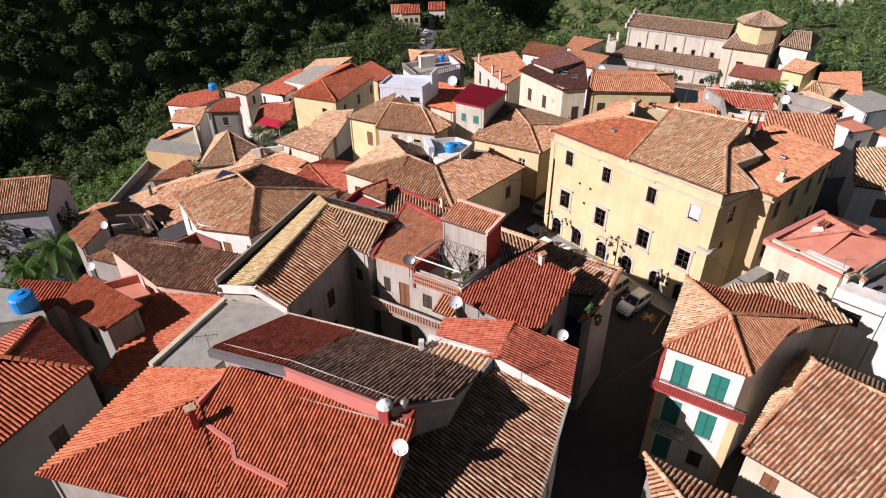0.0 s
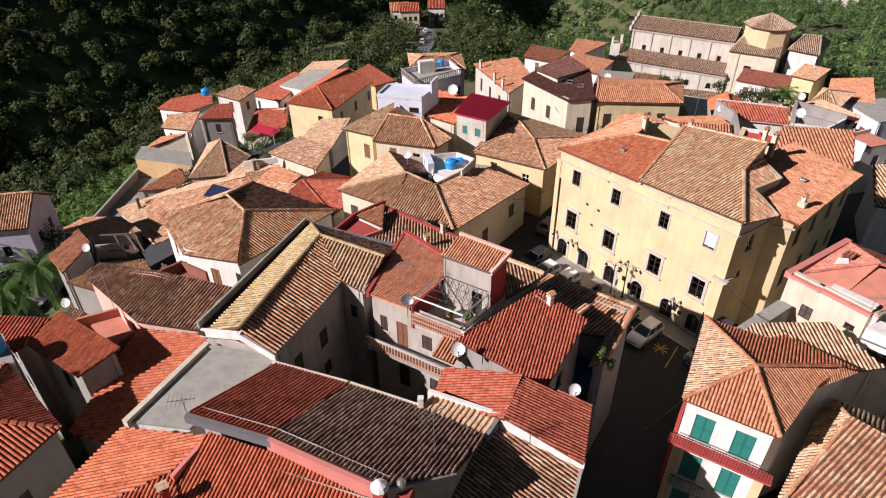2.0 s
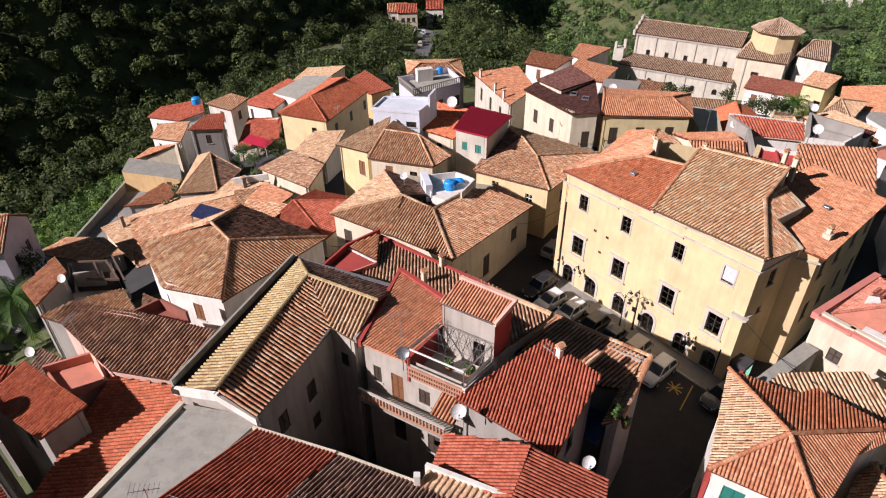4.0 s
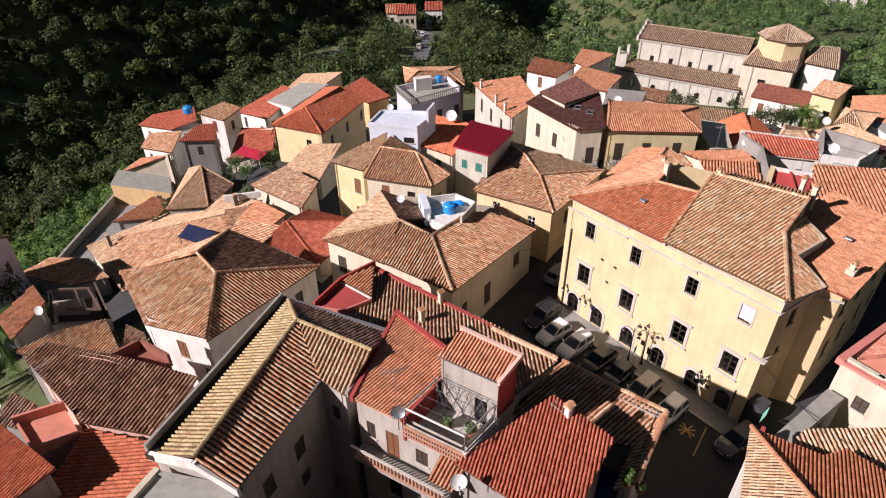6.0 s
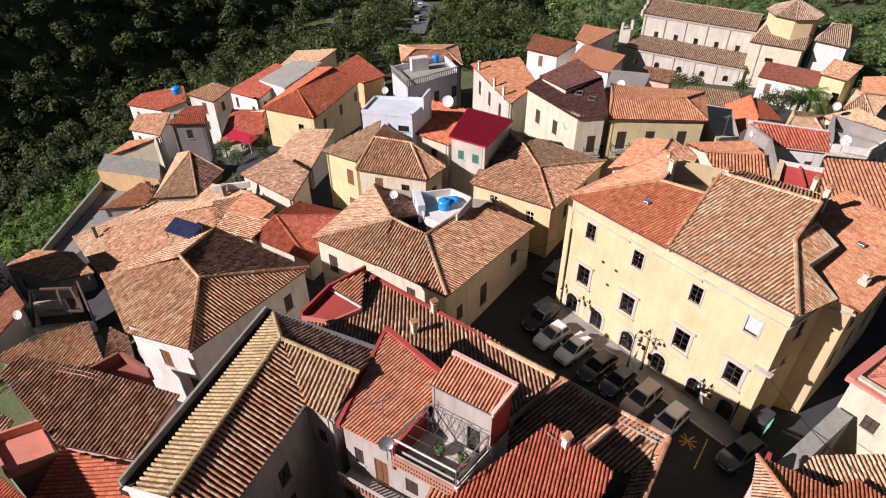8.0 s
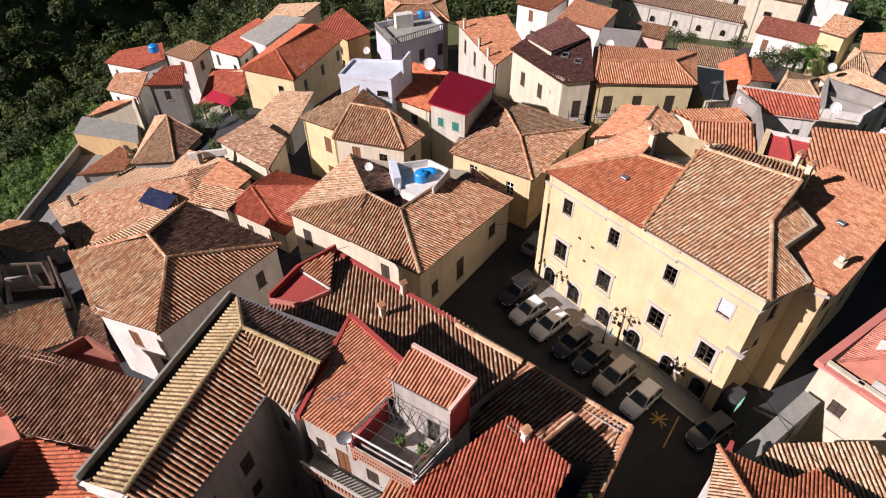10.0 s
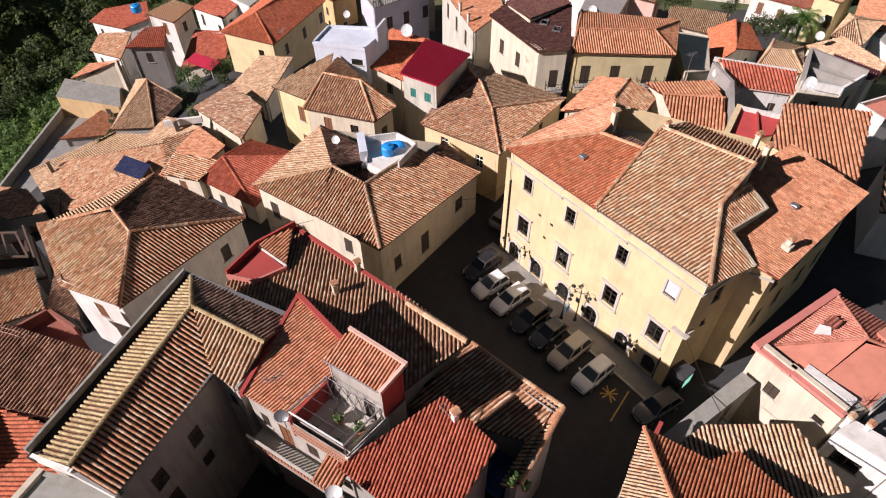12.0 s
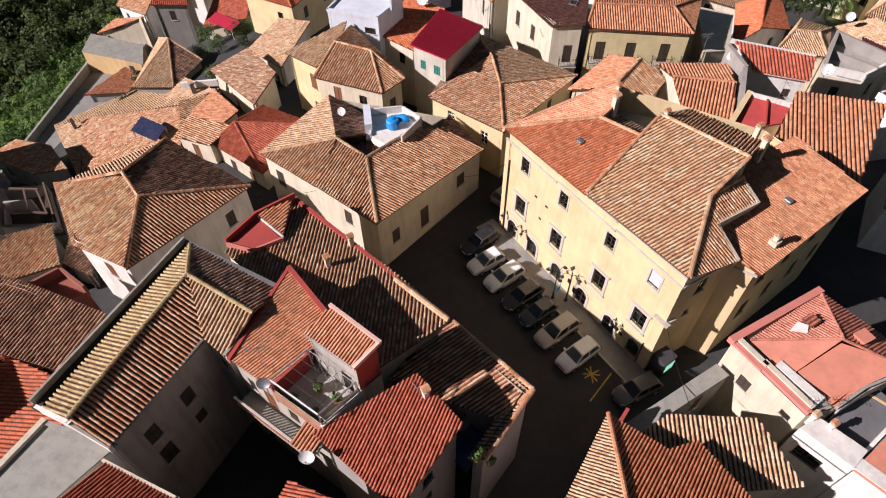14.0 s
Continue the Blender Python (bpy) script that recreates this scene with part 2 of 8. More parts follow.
def leaf_mat(name, stops):
    m, nt, b = nodes_of(name)
    geo = nt.nodes.new("ShaderNodeNewGeometry")
    c = ramp(nt, geo.outputs["Random Per Island"], stops)
    big = ramp(nt, noise_tex(nt, 0.22, 3), [(0.3, (0.5, 0.56, 0.5)), (0.5, (1.0, 1.0, 1.0)), (0.68, (2.0, 1.9, 1.35))])
    c = mix(nt, c, big, 1.0, "MULTIPLY")
    nt.links.new(c, b.inputs["Base Color"])
    b.inputs["Roughness"].default_value = 0.7
    b.inputs["Specular IOR Level"].default_value = 0.25
    thin = nt.nodes.new("ShaderNodeBsdfTranslucent")
    nt.links.new(c, thin.inputs[0])
    both = nt.nodes.new("ShaderNodeMixShader")
    both.inputs[0].default_value = 0.4
    nt.links.new(b.outputs[0], both.inputs[1])
    nt.links.new(thin.outputs[0], both.inputs[2])
    nt.links.new(both.outputs[0], nt.nodes["Material Output"].inputs[0])
    return m


LEAF = leaf_mat("tree_leaves", [(0, (0.047, 0.070, 0.027)), (0.5, (0.072, 0.105, 0.040)), (0.85, (0.098, 0.130, 0.048)), (1, (0.16, 0.155, 0.06))])
OLIVE = leaf_mat("olive_leaves", [(0, (0.085, 0.145, 0.055)), (0.5, (0.115, 0.19, 0.07)), (1, (0.17, 0.24, 0.11))])
SCRUB = leaf_mat("scrub_leaves", [(0, (0.085, 0.15, 0.04)), (0.5, (0.125, 0.21, 0.06)), (1, (0.18, 0.26, 0.10))])
MIXED = leaf_mat("mixed_leaves", [(0, (0.094, 0.135, 0.058)), (0.5, (0.135, 0.187, 0.079)), (1, (0.229, 0.270, 0.125))])
PALMLEAF = leaf_mat("palm_leaves", [(0, (0.06, 0.13, 0.025)), (0.5, (0.09, 0.18, 0.035)), (1, (0.14, 0.23, 0.06))])
BARK = plain_mat("bark", (0.09, 0.065, 0.045), 0.9)


# ---- mesh helpers ----
def mesh_of(name, verts, faces, material=None, mats=None, index=None):
    me = bpy.data.meshes.new(name)
    me.from_pydata([tuple(v) for v in verts], [], [tuple(f) for f in faces])
    for m in mats or ([material] if material else []):
        me.materials.append(m)
    if index is not None:
        me.polygons.foreach_set("material_index", index)
    me.update()
    return me


def place(name, me, parent=None, m=None, label=""):
    ob = new(name, me)
    if parent:
        ob.parent = parent
    if m is not None:
        ob.matrix_basis = m
    if label:
        ob["label"] = label
    return ob


def part(name, verts, faces, material, parent, label=""):
    return place(name, mesh_of(name, verts, faces, material), parent, None, label)


def thing(name, x, y, z, label, category, group="", kind="", rz=0.0):
    ob = new(name)
    ob.empty_display_size = 0.3
    ob.matrix_basis = pose(x, y, z, 0, 0, rz)
    return tagged(ob, label, category, group, kind)


class Geo:
    """Gathers boxes, prisms and tubes into one mesh."""

    def __init__(self):
        self.v, self.f = [], []

    def add(self, verts, faces):
        k = len(self.v)
        self.v += [tuple(p) for p in verts]
        self.f += [tuple(i + k for i in f) for f in faces]
        return self

    def box(self, x0, y0, z0, x1, y1, z1, bevel=0.0):
        if bevel:
            b = bevel
            self.prism([(x0 + b, y0), (x1 - b, y0), (x1, y0 + b), (x1, y1 - b), (x1 - b, y1), (x0 + b, y1), (x0, y1 - b), (x0, y0 + b)], z0, z1)
            return self
        v = [(x, y, z) for z in (z0, z1) for x, y in ((x0, y0), (x1, y0), (x1, y1), (x0, y1))]
        return self.add(v, [(0, 3, 2, 1), (4, 5, 6, 7), (0, 1, 5, 4), (1, 2, 6, 5), (2, 3, 7, 6), (3, 0, 4, 7)])

    def prism(self, poly, z0, z1):
        n = len(poly)
        v = [(x, y, z0) for x, y in poly] + [(x, y, z1) for x, y in poly]
        return self.add(v, [tuple(range(n))[::-1], tuple(range(n, 2 * n))] + [(i, (i + 1) % n, n + (i + 1) % n, n + i) for i in range(n)])

    def tube(self, a, b, r, n=6, r2=None):
        a, b = Vector(a), Vector(b)
        q = (b - a).to_track_quat("Z", "Y")
        r2 = r if r2 is None else r2
        ring = [(math.cos(2 * math.pi * i / n), math.sin(2 * math.pi * i / n)) for i in range(n)]
        v = [a + q @ Vector((r * c, r * s, 0)) for c, s in ring] + [b + q @ Vector((r2 * c, r2 * s, 0)) for c, s in ring]
        return self.add(v, [tuple(range(n))[::-1], tuple(range(n, 2 * n))] + [(i, (i + 1) % n, n + (i + 1) % n, n + i) for i in range(n)])

    def beam(self, a, b, w, h):
        a, b = Vector(a), Vector(b)
        d = (b - a).normalized()
        s = d.cross(Vector((0, 0, 1)))
        s = (s if s.length > 0.01 else Vector((1, 0, 0))).normalized() * (w / 2)
        u = s.cross(d).normalized() * (h / 2)
        v = [p + i * s + j * u for p in (a, b) for i, j in ((-1, -1), (1, -1), (1, 1), (-1, 1))]
        return self.add(v, [(0, 1, 2, 3), (7, 6, 5, 4), (0, 4, 5, 1), (1, 5, 6, 2), (2, 6, 7, 3), (3, 7, 4, 0)])

    def lattice(self, xs, zs, y0, y1, solid):
        """A flat grille of one piece: bars where solid(i, j) holds, in the cells between xs and zs."""
        at = {}

        def p(i, j, y):
            if (i, j, y) not in at:
                at[i, j, y] = len(self.v)
                self.v.append((xs[i], y, zs[j]))
            return at[i, j, y]

        n, m = len(xs) - 1, len(zs) - 1
        full = {(i, j) for i in range(n) for j in range(m) if solid(i, j)}
        for i, j in full:
            self.f += [(p(i, j, y0), p(i + 1, j, y0), p(i + 1, j + 1, y0), p(i, j + 1, y0)), (p(i, j + 1, y1), p(i + 1, j + 1, y1), p(i + 1, j, y1), p(i, j, y1))]
            for di, dj, a, b in ((-1, 0, (i, j), (i, j + 1)), (1, 0, (i + 1, j + 1), (i + 1, j)), (0, -1, (i + 1, j), (i, j)), (0, 1, (i, j + 1), (i + 1, j + 1))):
                if (i + di, j + dj) not in full:
                    self.f.append((p(*a, y0), p(*b, y0), p(*b, y1), p(*a, y1)))
        return self

    def weld(self):
        """Joins points that lie together."""
        at, ids, v = {}, [], []
        for q in self.v:
            k = tuple(round(c, 4) for c in q)
            if k not in at:
                at[k] = len(v)
                v.append(q)
            ids.append(at[k])
        self.v = v
        self.f = [tuple(ids[i] for i in f) for f in self.f]
        return self

    def to(self, name, material, parent=None, label="", m=None):
        return place(name, mesh_of(name, self.v, self.f, material), parent, m, label)


# ---- tiles ----
def plane_axes(poly):
    n = Vector((0, 0, 0))
    for a, b in zip(poly, poly[1:] + poly[:1]):
        n += Vector(a).cross(Vector(b))
    n = n.normalized()
    if n.z < 0:
        n = -n
    up = Vector((0, 0, 1)) - n * n.z
    if up.length < 0.02:
        up = Vector((0, 1, 0))
    up = up.normalized()
    return n, up.cross(n).normalized(), up


def flat_face(poly):
    """The face's corners dropped onto the plane that fits them best."""
    if len(poly) == 3:
        return [Vector(p) for p in poly]
    A = np.array([[p[0], p[1], 1.0] for p in poly])
    k = np.linalg.lstsq(A, np.array([p[2] for p in poly]), rcond=None)[0]
    return [Vector((p[0], p[1], k[0] * p[0] + k[1] * p[1] + k[2])) for p in poly]


def tile_slots(poly, pitch, length):
    """Where the cover tiles of one roof face lie: u, v0, v1 in the face's own plane."""
    n, u, v = plane_axes(poly)
    u, v, n = Vector(u), Vector(v), Vector(n)
    o = Vector(poly[0])
    q = [((Vector(p) - o).dot(u), (Vector(p) - o).dot(v)) for p in poly]
    lo, hi = min(a for a, _ in q), max(a for a, _ in q)
    out = []
    k = max(1, round((hi - lo) / pitch))
    for i in range(k):
        x = lo + (i + 0.5) * (hi - lo) / k
        cuts = []
        for (ax, ay), (bx, by) in zip(q, q[1:] + q[:1]):
            if (ax <= x) != (bx <= x):
                cuts.append(ay + (by - ay) * (x - ax) / (bx - ax))
        cuts.sort()
        for a, b in zip(cuts[::2], cuts[1::2]):
            s = a - 0.04
            while s < b - 0.08:
                out.append((x, s, min(s + length * 1.14, b)))
                s += length
    return o, n, u, v, out


ARCH = [(math.cos(a), math.sin(a)) for a in np.linspace(math.pi, 0, 5)]


LOOSE = {}


def loose_tiles(parent, slots, o, n, u, v, material, pitch, length):
    """Cover tiles as pieces of their own, all on one mesh."""
    r = pitch * (0.345 if material.name in STEPLESS else 0.29)
    key = (material.name, round(pitch, 3), round(length, 3))
    if key not in LOOSE:
        vs = []
        ends = ((-length * 0.57, 1.1, 0.008), (length * 0.57, 1.04, -0.004)) if material.name in STEPLESS else ((-length * 0.57, 1.1, 0.012), (length * 0.57, 0.98, -0.004))
        for y, k, lift in ends:
            vs += [(c * r * k, y, h * r * k * 1.05 + lift) for c, h in ARCH]
        LOOSE[key] = mesh_of("roof_tile", vs, [(i, i + 1, i + 6, i + 5) for i in range(4)], material)
        LOOSE[key].polygons.foreach_set("use_smooth", [True] * 4)
    rot = Matrix((u, v, n)).transposed().to_4x4()
    for x, a, b in slots:
        p = o + u * (x + rng.gauss(0, 0.008)) + v * ((a + b) / 2) + n * (0.012 + rng.uniform(0, 0.012))
        place("roof_tile", LOOSE[key], parent, Matrix.Translation(p) @ rot @ Matrix.Rotation(rng.gauss(0, 0.02), 4, "Z"))


STEPLESS = {m.name for m in (ORANGE, BRIGHT, VIVID, RED, SALMON_TILE, ROSY, TERRA)}


def tile_mesh(name, faces, material, pitch=0.25, length=0.42, rough=1.0, loose=None):
    """All cover tiles of one roof in one mesh: arched, tapered, each a little out of line."""
    r = pitch * (0.345 if material.name in STEPLESS else 0.29)
    V = []
    for poly in faces:
        o, n, u, v, slots = tile_slots(poly, pitch, length)
        if not slots:
            continue
        if loose:
            full = [q for q in slots if q[2] - q[1] > length * 1.13]
            mid = sum(q[0] for q in full) / max(1, len(full))
            full.sort(key=lambda q: q[1] + 0.35 * abs(q[0] - mid))
            pick = set(full[:loose[1]])
            loose_tiles(loose[0], full[:loose[1]], o, n, u, v, material, pitch, length)
            slots = [q for q in slots if q not in pick]
        if not slots:
            continue
        s = np.array(slots)
        k = len(s)
        du = nrs.normal(0, 0.013 * rough, (k, 1))
        du2 = nrs.normal(0, 0.012 * rough, (k, 1))
        lift = nrs.normal(0.014, 0.008 * rough, (k, 1))
        c = np.array([a for a, _ in ARCH])[None, :]
        h = np.array([b for _, b in ARCH])[None, :]
        k0, k1, d0 = (1.1, 1.04, 0.008) if material.name in STEPLESS else (1.1, 0.98, 0.012)
        if material.name in STEPLESS:
            du, du2, lift = du * 0.3, du2 * 0.3, 0.012 + (lift - 0.012) * 0.3
        U0 = s[:, :1] + du + c * r * k0
        U1 = s[:, :1] + du2 + c * r * k1
        N0 = h * r * k0 * 1.05 + lift + d0
        N1 = h * r * k1 * 1.05 + lift - 0.004
        A = np.stack([U0, np.repeat(s[:, 1:2], 5, 1), N0], 2)
        B = np.stack([U1, np.repeat(s[:, 2:3], 5, 1), N1], 2)
        L = np.concatenate([A, B], 1)
        M = np.array([u, v, n])
        V.append(L.reshape(-1, 3) @ M + np.array(o))
    if not V:
        return None
    V = np.concatenate(V)
    k = len(V) // 10
    base = (np.arange(k) * 10)[:, None, None]
    quad = np.array([[i, i + 1, i + 6, i + 5] for i in range(4)])[None]
    F = (base + quad).reshape(-1)
    me = bpy.data.meshes.new(name)
    me.vertices.add(len(V))
    me.vertices.foreach_set("co", V.reshape(-1))
    me.loops.add(len(F))
    me.loops.foreach_set("vertex_index", F)
    me.polygons.add(len(F) // 4)
    me.polygons.foreach_set("loop_start", np.arange(0, len(F), 4))
    me.polygons.foreach_set("loop_total", np.full(len(F) // 4, 4))
    me.polygons.foreach_set("use_smooth", np.ones(len(F) // 4, bool))
    me.materials.append(material)
    me.update(calc_edges=True)
    me.validate()
    return me


def cap_mesh(length, r):
    g = Geo()
    v = []
    for x, k, z in ((-length * 0.55, 1.1, 0.02), (length * 0.55, 0.92, 0.0)):
        v += [(x, c * r * k, s * r * k + z) for c, s in ARCH]
    g.add(v, [(i, i + 1, i + 6, i + 5) for i in range(4)])
    return g


CAPS = {}


def ridge_line(a, b, material, parent, pieces=True, r=0.14):
    """Half-round cap tiles from a to b."""
    a, b = Vector(a), Vector(b)
    n = max(1, round((b - a).length / 0.42))
    d = (b - a) / n
    x = d.normalized()
    y = Vector((0, 0, 1)).cross(x).normalized()
    z = x.cross(y)
    rot = Matrix((x, y, z)).transposed().to_4x4()
    key = (material.name, round(d.length, 2))
    if pieces:
        if key not in CAPS:
            g = cap_mesh(d.length, r)
            CAPS[key] = mesh_of("ridge_tile", g.v, g.f, material)
        for i in range(n):
            place("ridge_tile", CAPS[key], parent, Matrix.Translation(a + d * (i + 0.5) + Vector((0, 0, 0.03))) @ rot @ pose(0, 0, 0, 0, rng.uniform(-2, 2), rng.uniform(-3, 3)))
        return
    g, c = Geo(), cap_mesh(d.length, r)
    for i in range(n):
        m = Matrix.Translation(a + d * (i + 0.5) + Vector((0, 0, 0.03))) @ rot @ pose(0, 0, 0, 0, rng.uniform(-2, 2), rng.uniform(-3, 3))
        g.add([m @ Vector(p) for p in c.v], c.f)
    g.to("ridge_tiles", material, parent)["kind"] = "stuff"


# ---- windows ----
WIN = {}


def window_mesh(kind, w, h):
    """Meshes of one window, in its own plane: x across, y inwards, z up from the sill. Gives name, mesh and place of each part, the frame first."""
    key = (kind, round(w, 2), round(h, 2))
    if key in WIN:
        return WIN[key]
    out = []
    t = 0.07
    if kind in ("glass", "stone", "white", "arch", "framed", "blind"):
        y0 = 0.14 if kind == "arch" else 0.10
        xs = [-w / 2, -w / 2 + t, -t / 2, t / 2, w / 2 - t, w / 2]
        zs = [0, t, h * 0.36, h * 0.36 + 0.04, h * 0.66, h * 0.66 + 0.05, h - t, h]
        fr = Geo().lattice(xs, zs, y0, y0 + 0.06, lambda i, j: i % 2 == 0 or j % 2 == 0)
        out.append(("window", mesh_of("window_frame", fr.v, fr.f, WHITEM if kind == "white" else DKWOOD), 0))
        for a, b in ((xs[1], xs[2]), (xs[3], xs[4])):
            g = Geo().box(a - 0.01, y0 + 0.025, 0.05, b + 0.01, y0 + 0.035, h - 0.05)
            out.append(("pane", mesh_of("pane", g.v, g.f, GLASS), 0))
        # A pale sheet before the glass paints the open pane's reflection.
        if kind == "blind":
            g = Geo().box(-w / 2 + 0.03, y0 - 0.02, h * 0.12, w / 2 - 0.03, y0 - 0.005, h)
            out.append(("roller_blind", mesh_of("roller_blind", g.v, g.f, REFLECTC), 0))
    else:
        mat = {"shut": DKWOOD, "green": GREENW, "wood": WOOD}[kind]
        xs = [-w / 2, -w / 2 + 0.06, -0.05, 0.05, w / 2 - 0.06, w / 2]
        zs = [0, 0.08, h * 0.5 - 0.04, h * 0.5 + 0.04, h - 0.08, h]
        fr = Geo().lattice(xs, zs, 0.02, 0.07, lambda i, j: i % 2 == 0 or j % 2 == 0)
        out.append(("window", mesh_of("shutter_frame", fr.v, fr.f, mat), 0))
        for a, b in ((xs[1], xs[2]), (xs[3], xs[4])):
            g = Geo()
            k = max(4, int(h / 0.12))
            for i in range(k):
                z0, z1 = 0.06 + (h - 0.12) * i / k, 0.06 + (h - 0.12) * (i + 1) / k
                g.add([(a, 0.028, z0), (b, 0.028, z0), (b, 0.062, z1), (a, 0.062, z1)], [(0, 1, 2, 3)])
                g.add([(a, 0.062, z1), (b, 0.062, z1), (b, 0.028, z1), (a, 0.028, z1)], [(0, 1, 2, 3)])
            g.weld()
            out.append(("shutter", mesh_of("shutter", g.v, g.f, mat), 0))
    if kind == "stone":
        q = 0.26
        g = Geo().lattice([-w / 2 - q, -w / 2, w / 2, w / 2 + q], [-0.1, h * 0.5, h, h + 0.28], -0.06, 0.02, lambda i, j: i != 1 or j == 2)
        out.append(("window_surround", mesh_of("window_surround", g.v, g.f, TRIM), 0))
        g = Geo().box(-w / 2 - q - 0.12, -0.2, h + 0.28, w / 2 + q + 0.12, 0.02, h + 0.4)
        out.append(("lintel", mesh_of("lintel", g.v, g.f, TRIM), 0))
        g = Geo().box(-w / 2 - q - 0.08, -0.16, -0.24, w / 2 + q + 0.08, 0.02, -0.1)
        out.append(("sill", mesh_of("sill", g.v, g.f, TRIM), 0))
    elif kind in ("framed", "blind"):
        g = Geo().lattice([-w / 2 - 0.14, -w / 2, w / 2, w / 2 + 0.14], [-0.14, 0, h, h + 0.14], -0.04, 0.02, lambda i, j: i != 1 or j != 1)
        out.append(("window_surround", mesh_of("window_surround", g.v, g.f, TRIM), 0))
    elif kind == "arch":
        r = w / 2
        inner = [(r, 0)] + [(r * math.cos(a), h - r + (r - 0.04) * math.sin(a)) for a in np.linspace(0, math.pi, 13)] + [(-r, 0)]
        outer = [(r + 0.24, 0)] + [(1.42 * r * math.cos(a), h - r + 1.45 * r * math.sin(a)) for a in np.linspace(0, math.pi, 13)] + [(-r - 0.24, 0)]
        n = len(inner)
        v = [(x, -0.05, z) for x, z in inner] + [(x, -0.05, z) for x, z in outer] + [(x, 0.2, z) for x, z in inner] + [(x, 0.02, z) for x, z in outer]
        f = []
        for i in range(n - 1):
            f += [(i, n + i, n + i + 1, i + 1), (2 * n + i, i, i + 1, 2 * n + i + 1), (n + i, 3 * n + i, 3 * n + i + 1, n + i + 1)]
        out.append(("arch_surround", mesh_of("arch_surround", v, f, TRIM), 0))
    else:
        g = Geo().box(-w / 2 - 0.1, -0.08, -0.09, w / 2 + 0.1, 0.1, 0.0)
        out.append(("sill", mesh_of("sill", g.v, g.f, TRIM), 0))
    WIN[key] = out
    return out


def put_window(parent, kind, w, h, m):
    parts = window_mesh(kind, w, h)
    win = place(parts[0][0], parts[0][1], parent, m)
    for name, me, _ in parts[1:]:
        place(name, me, win)
    return win


def wall(parent, a, b, z0, za, zb, material, openings=(), thick=0.3, name="wall"):
    """A wall from a to b (outer face on the right-hand side going from a to b), its top sloping from za to zb, with openings (u, z, w, h, kind) through it."""
    a, b = Vector((a[0], a[1], 0)), Vector((b[0], b[1], 0))
    d = b - a
    ln = d.length
    if ln < 0.05:
        return
    d /= ln
    inw = Vector((-d.y, d.x, 0))
    top = min(za, zb)
    ops = [o for o in openings if o[0] - o[2] / 2 > 0.05 and o[0] + o[2] / 2 < ln - 0.05 and o[1] > z0 and o[1] + o[3] < top]
    us = sorted({0.0, ln, *(o[0] - o[2] / 2 for o in ops), *(o[0] + o[2] / 2 for o in ops)})
    zs = sorted({z0, top, *(o[1] for o in ops), *(o[1] + o[3] for o in ops)})
    g = Geo()

    def P(u, z, k):
        p = a + d * u + inw * k
        return (p.x, p.y, z)

    for u0, u1 in zip(us, us[1:]):
        for w0, w1 in zip(zs, zs[1:]):
            cu, cz = (u0 + u1) / 2, (w0 + w1) / 2
            if any(abs(cu - o[0]) < o[2] / 2 and o[1] < cz < o[1] + o[3] for o in ops):
                continue
            g.add([P(u0, w0, 0), P(u1, w0, 0), P(u1, w1, 0), P(u0, w1, 0)], [(0, 1, 2, 3)])
            g.add([P(u0, w0, thick), P(u1, w0, thick), P(u1, w1, thick), P(u0, w1, thick)], [(3, 2, 1, 0)])
    if abs(za - zb) > 0.01:
        g.add([P(0, top, 0), P(ln, top, 0), P(ln, zb, 0), P(0, za, 0)], [(0, 1, 2, 3)])
        g.add([P(0, top, thick), P(ln, top, thick), P(ln, zb, thick), P(0, za, thick)], [(3, 2, 1, 0)])
    for o in ops:
        u0, u1, w0, w1 = o[0] - o[2] / 2, o[0] + o[2] / 2, o[1], o[1] + o[3]
        c = [(u0, w0), (u1, w0), (u1, w1), (u0, w1)]
        for (p, q), (r, s) in zip(c, c[1:] + c[:1]):
            g.add([P(p, q, 0), P(r, s, 0), P(r, s, thick), P(p, q, thick)], [(3, 2, 1, 0)])
    base = parent.matrix_world.inverted() if parent else Matrix()
    off = parent.matrix_basis.translation if parent else Vector()
    ob = part(name, [Vector(p) - off for p in g.v], g.f, material, parent)
    ang = math.atan2(d.y, d.x)
    for o in ops:
        p = a + d * o[0]
        if o[4] != "open":
            put_window(parent, o[4], o[2], o[3], Matrix.Translation(Vector((p.x, p.y, o[1])) - off) @ Matrix.Rotation(ang, 4, "Z"))
    return ob


def centroid(poly):
    return sum((Vector(p) for p in poly), Vector()) / len(poly)


def inset(poly, k):
    """A plan polygon (counter-clockwise) moved inwards by k."""
    out = []
    n = len(poly)
    for i in range(n):
        a, b, c = (Vector((*poly[j % n][:2],)) for j in (i - 1, i, i + 1))
        d0, d1 = (b - a).normalized(), (c - b).normalized()
        n0, n1 = Vector((-d0.y, d0.x)), Vector((-d1.y, d1.x))
        m = n0 + n1
        m = m / max(0.3, m.length_squared / 2)
        p = b + m * k
        out.append((p.x, p.y, poly[i][2]))
    return out


def slab(parent, poly, material, thick=0.14, name="roof"):
    n = len(poly)
    v = [Vector(p) for p in poly] + [Vector(p) - Vector((0, 0, thick)) for p in poly]
    f = [tuple(range(n)), tuple(range(n, 2 * n))[::-1]] + [(i, n + i, n + (i + 1) % n, (i + 1) % n) for i in range(n)]
    return part(name, v, f, material, parent)


def area2(poly):
    return sum(a[0] * b[1] - b[0] * a[1] for a, b in zip(poly, poly[1:] + poly[:1]))


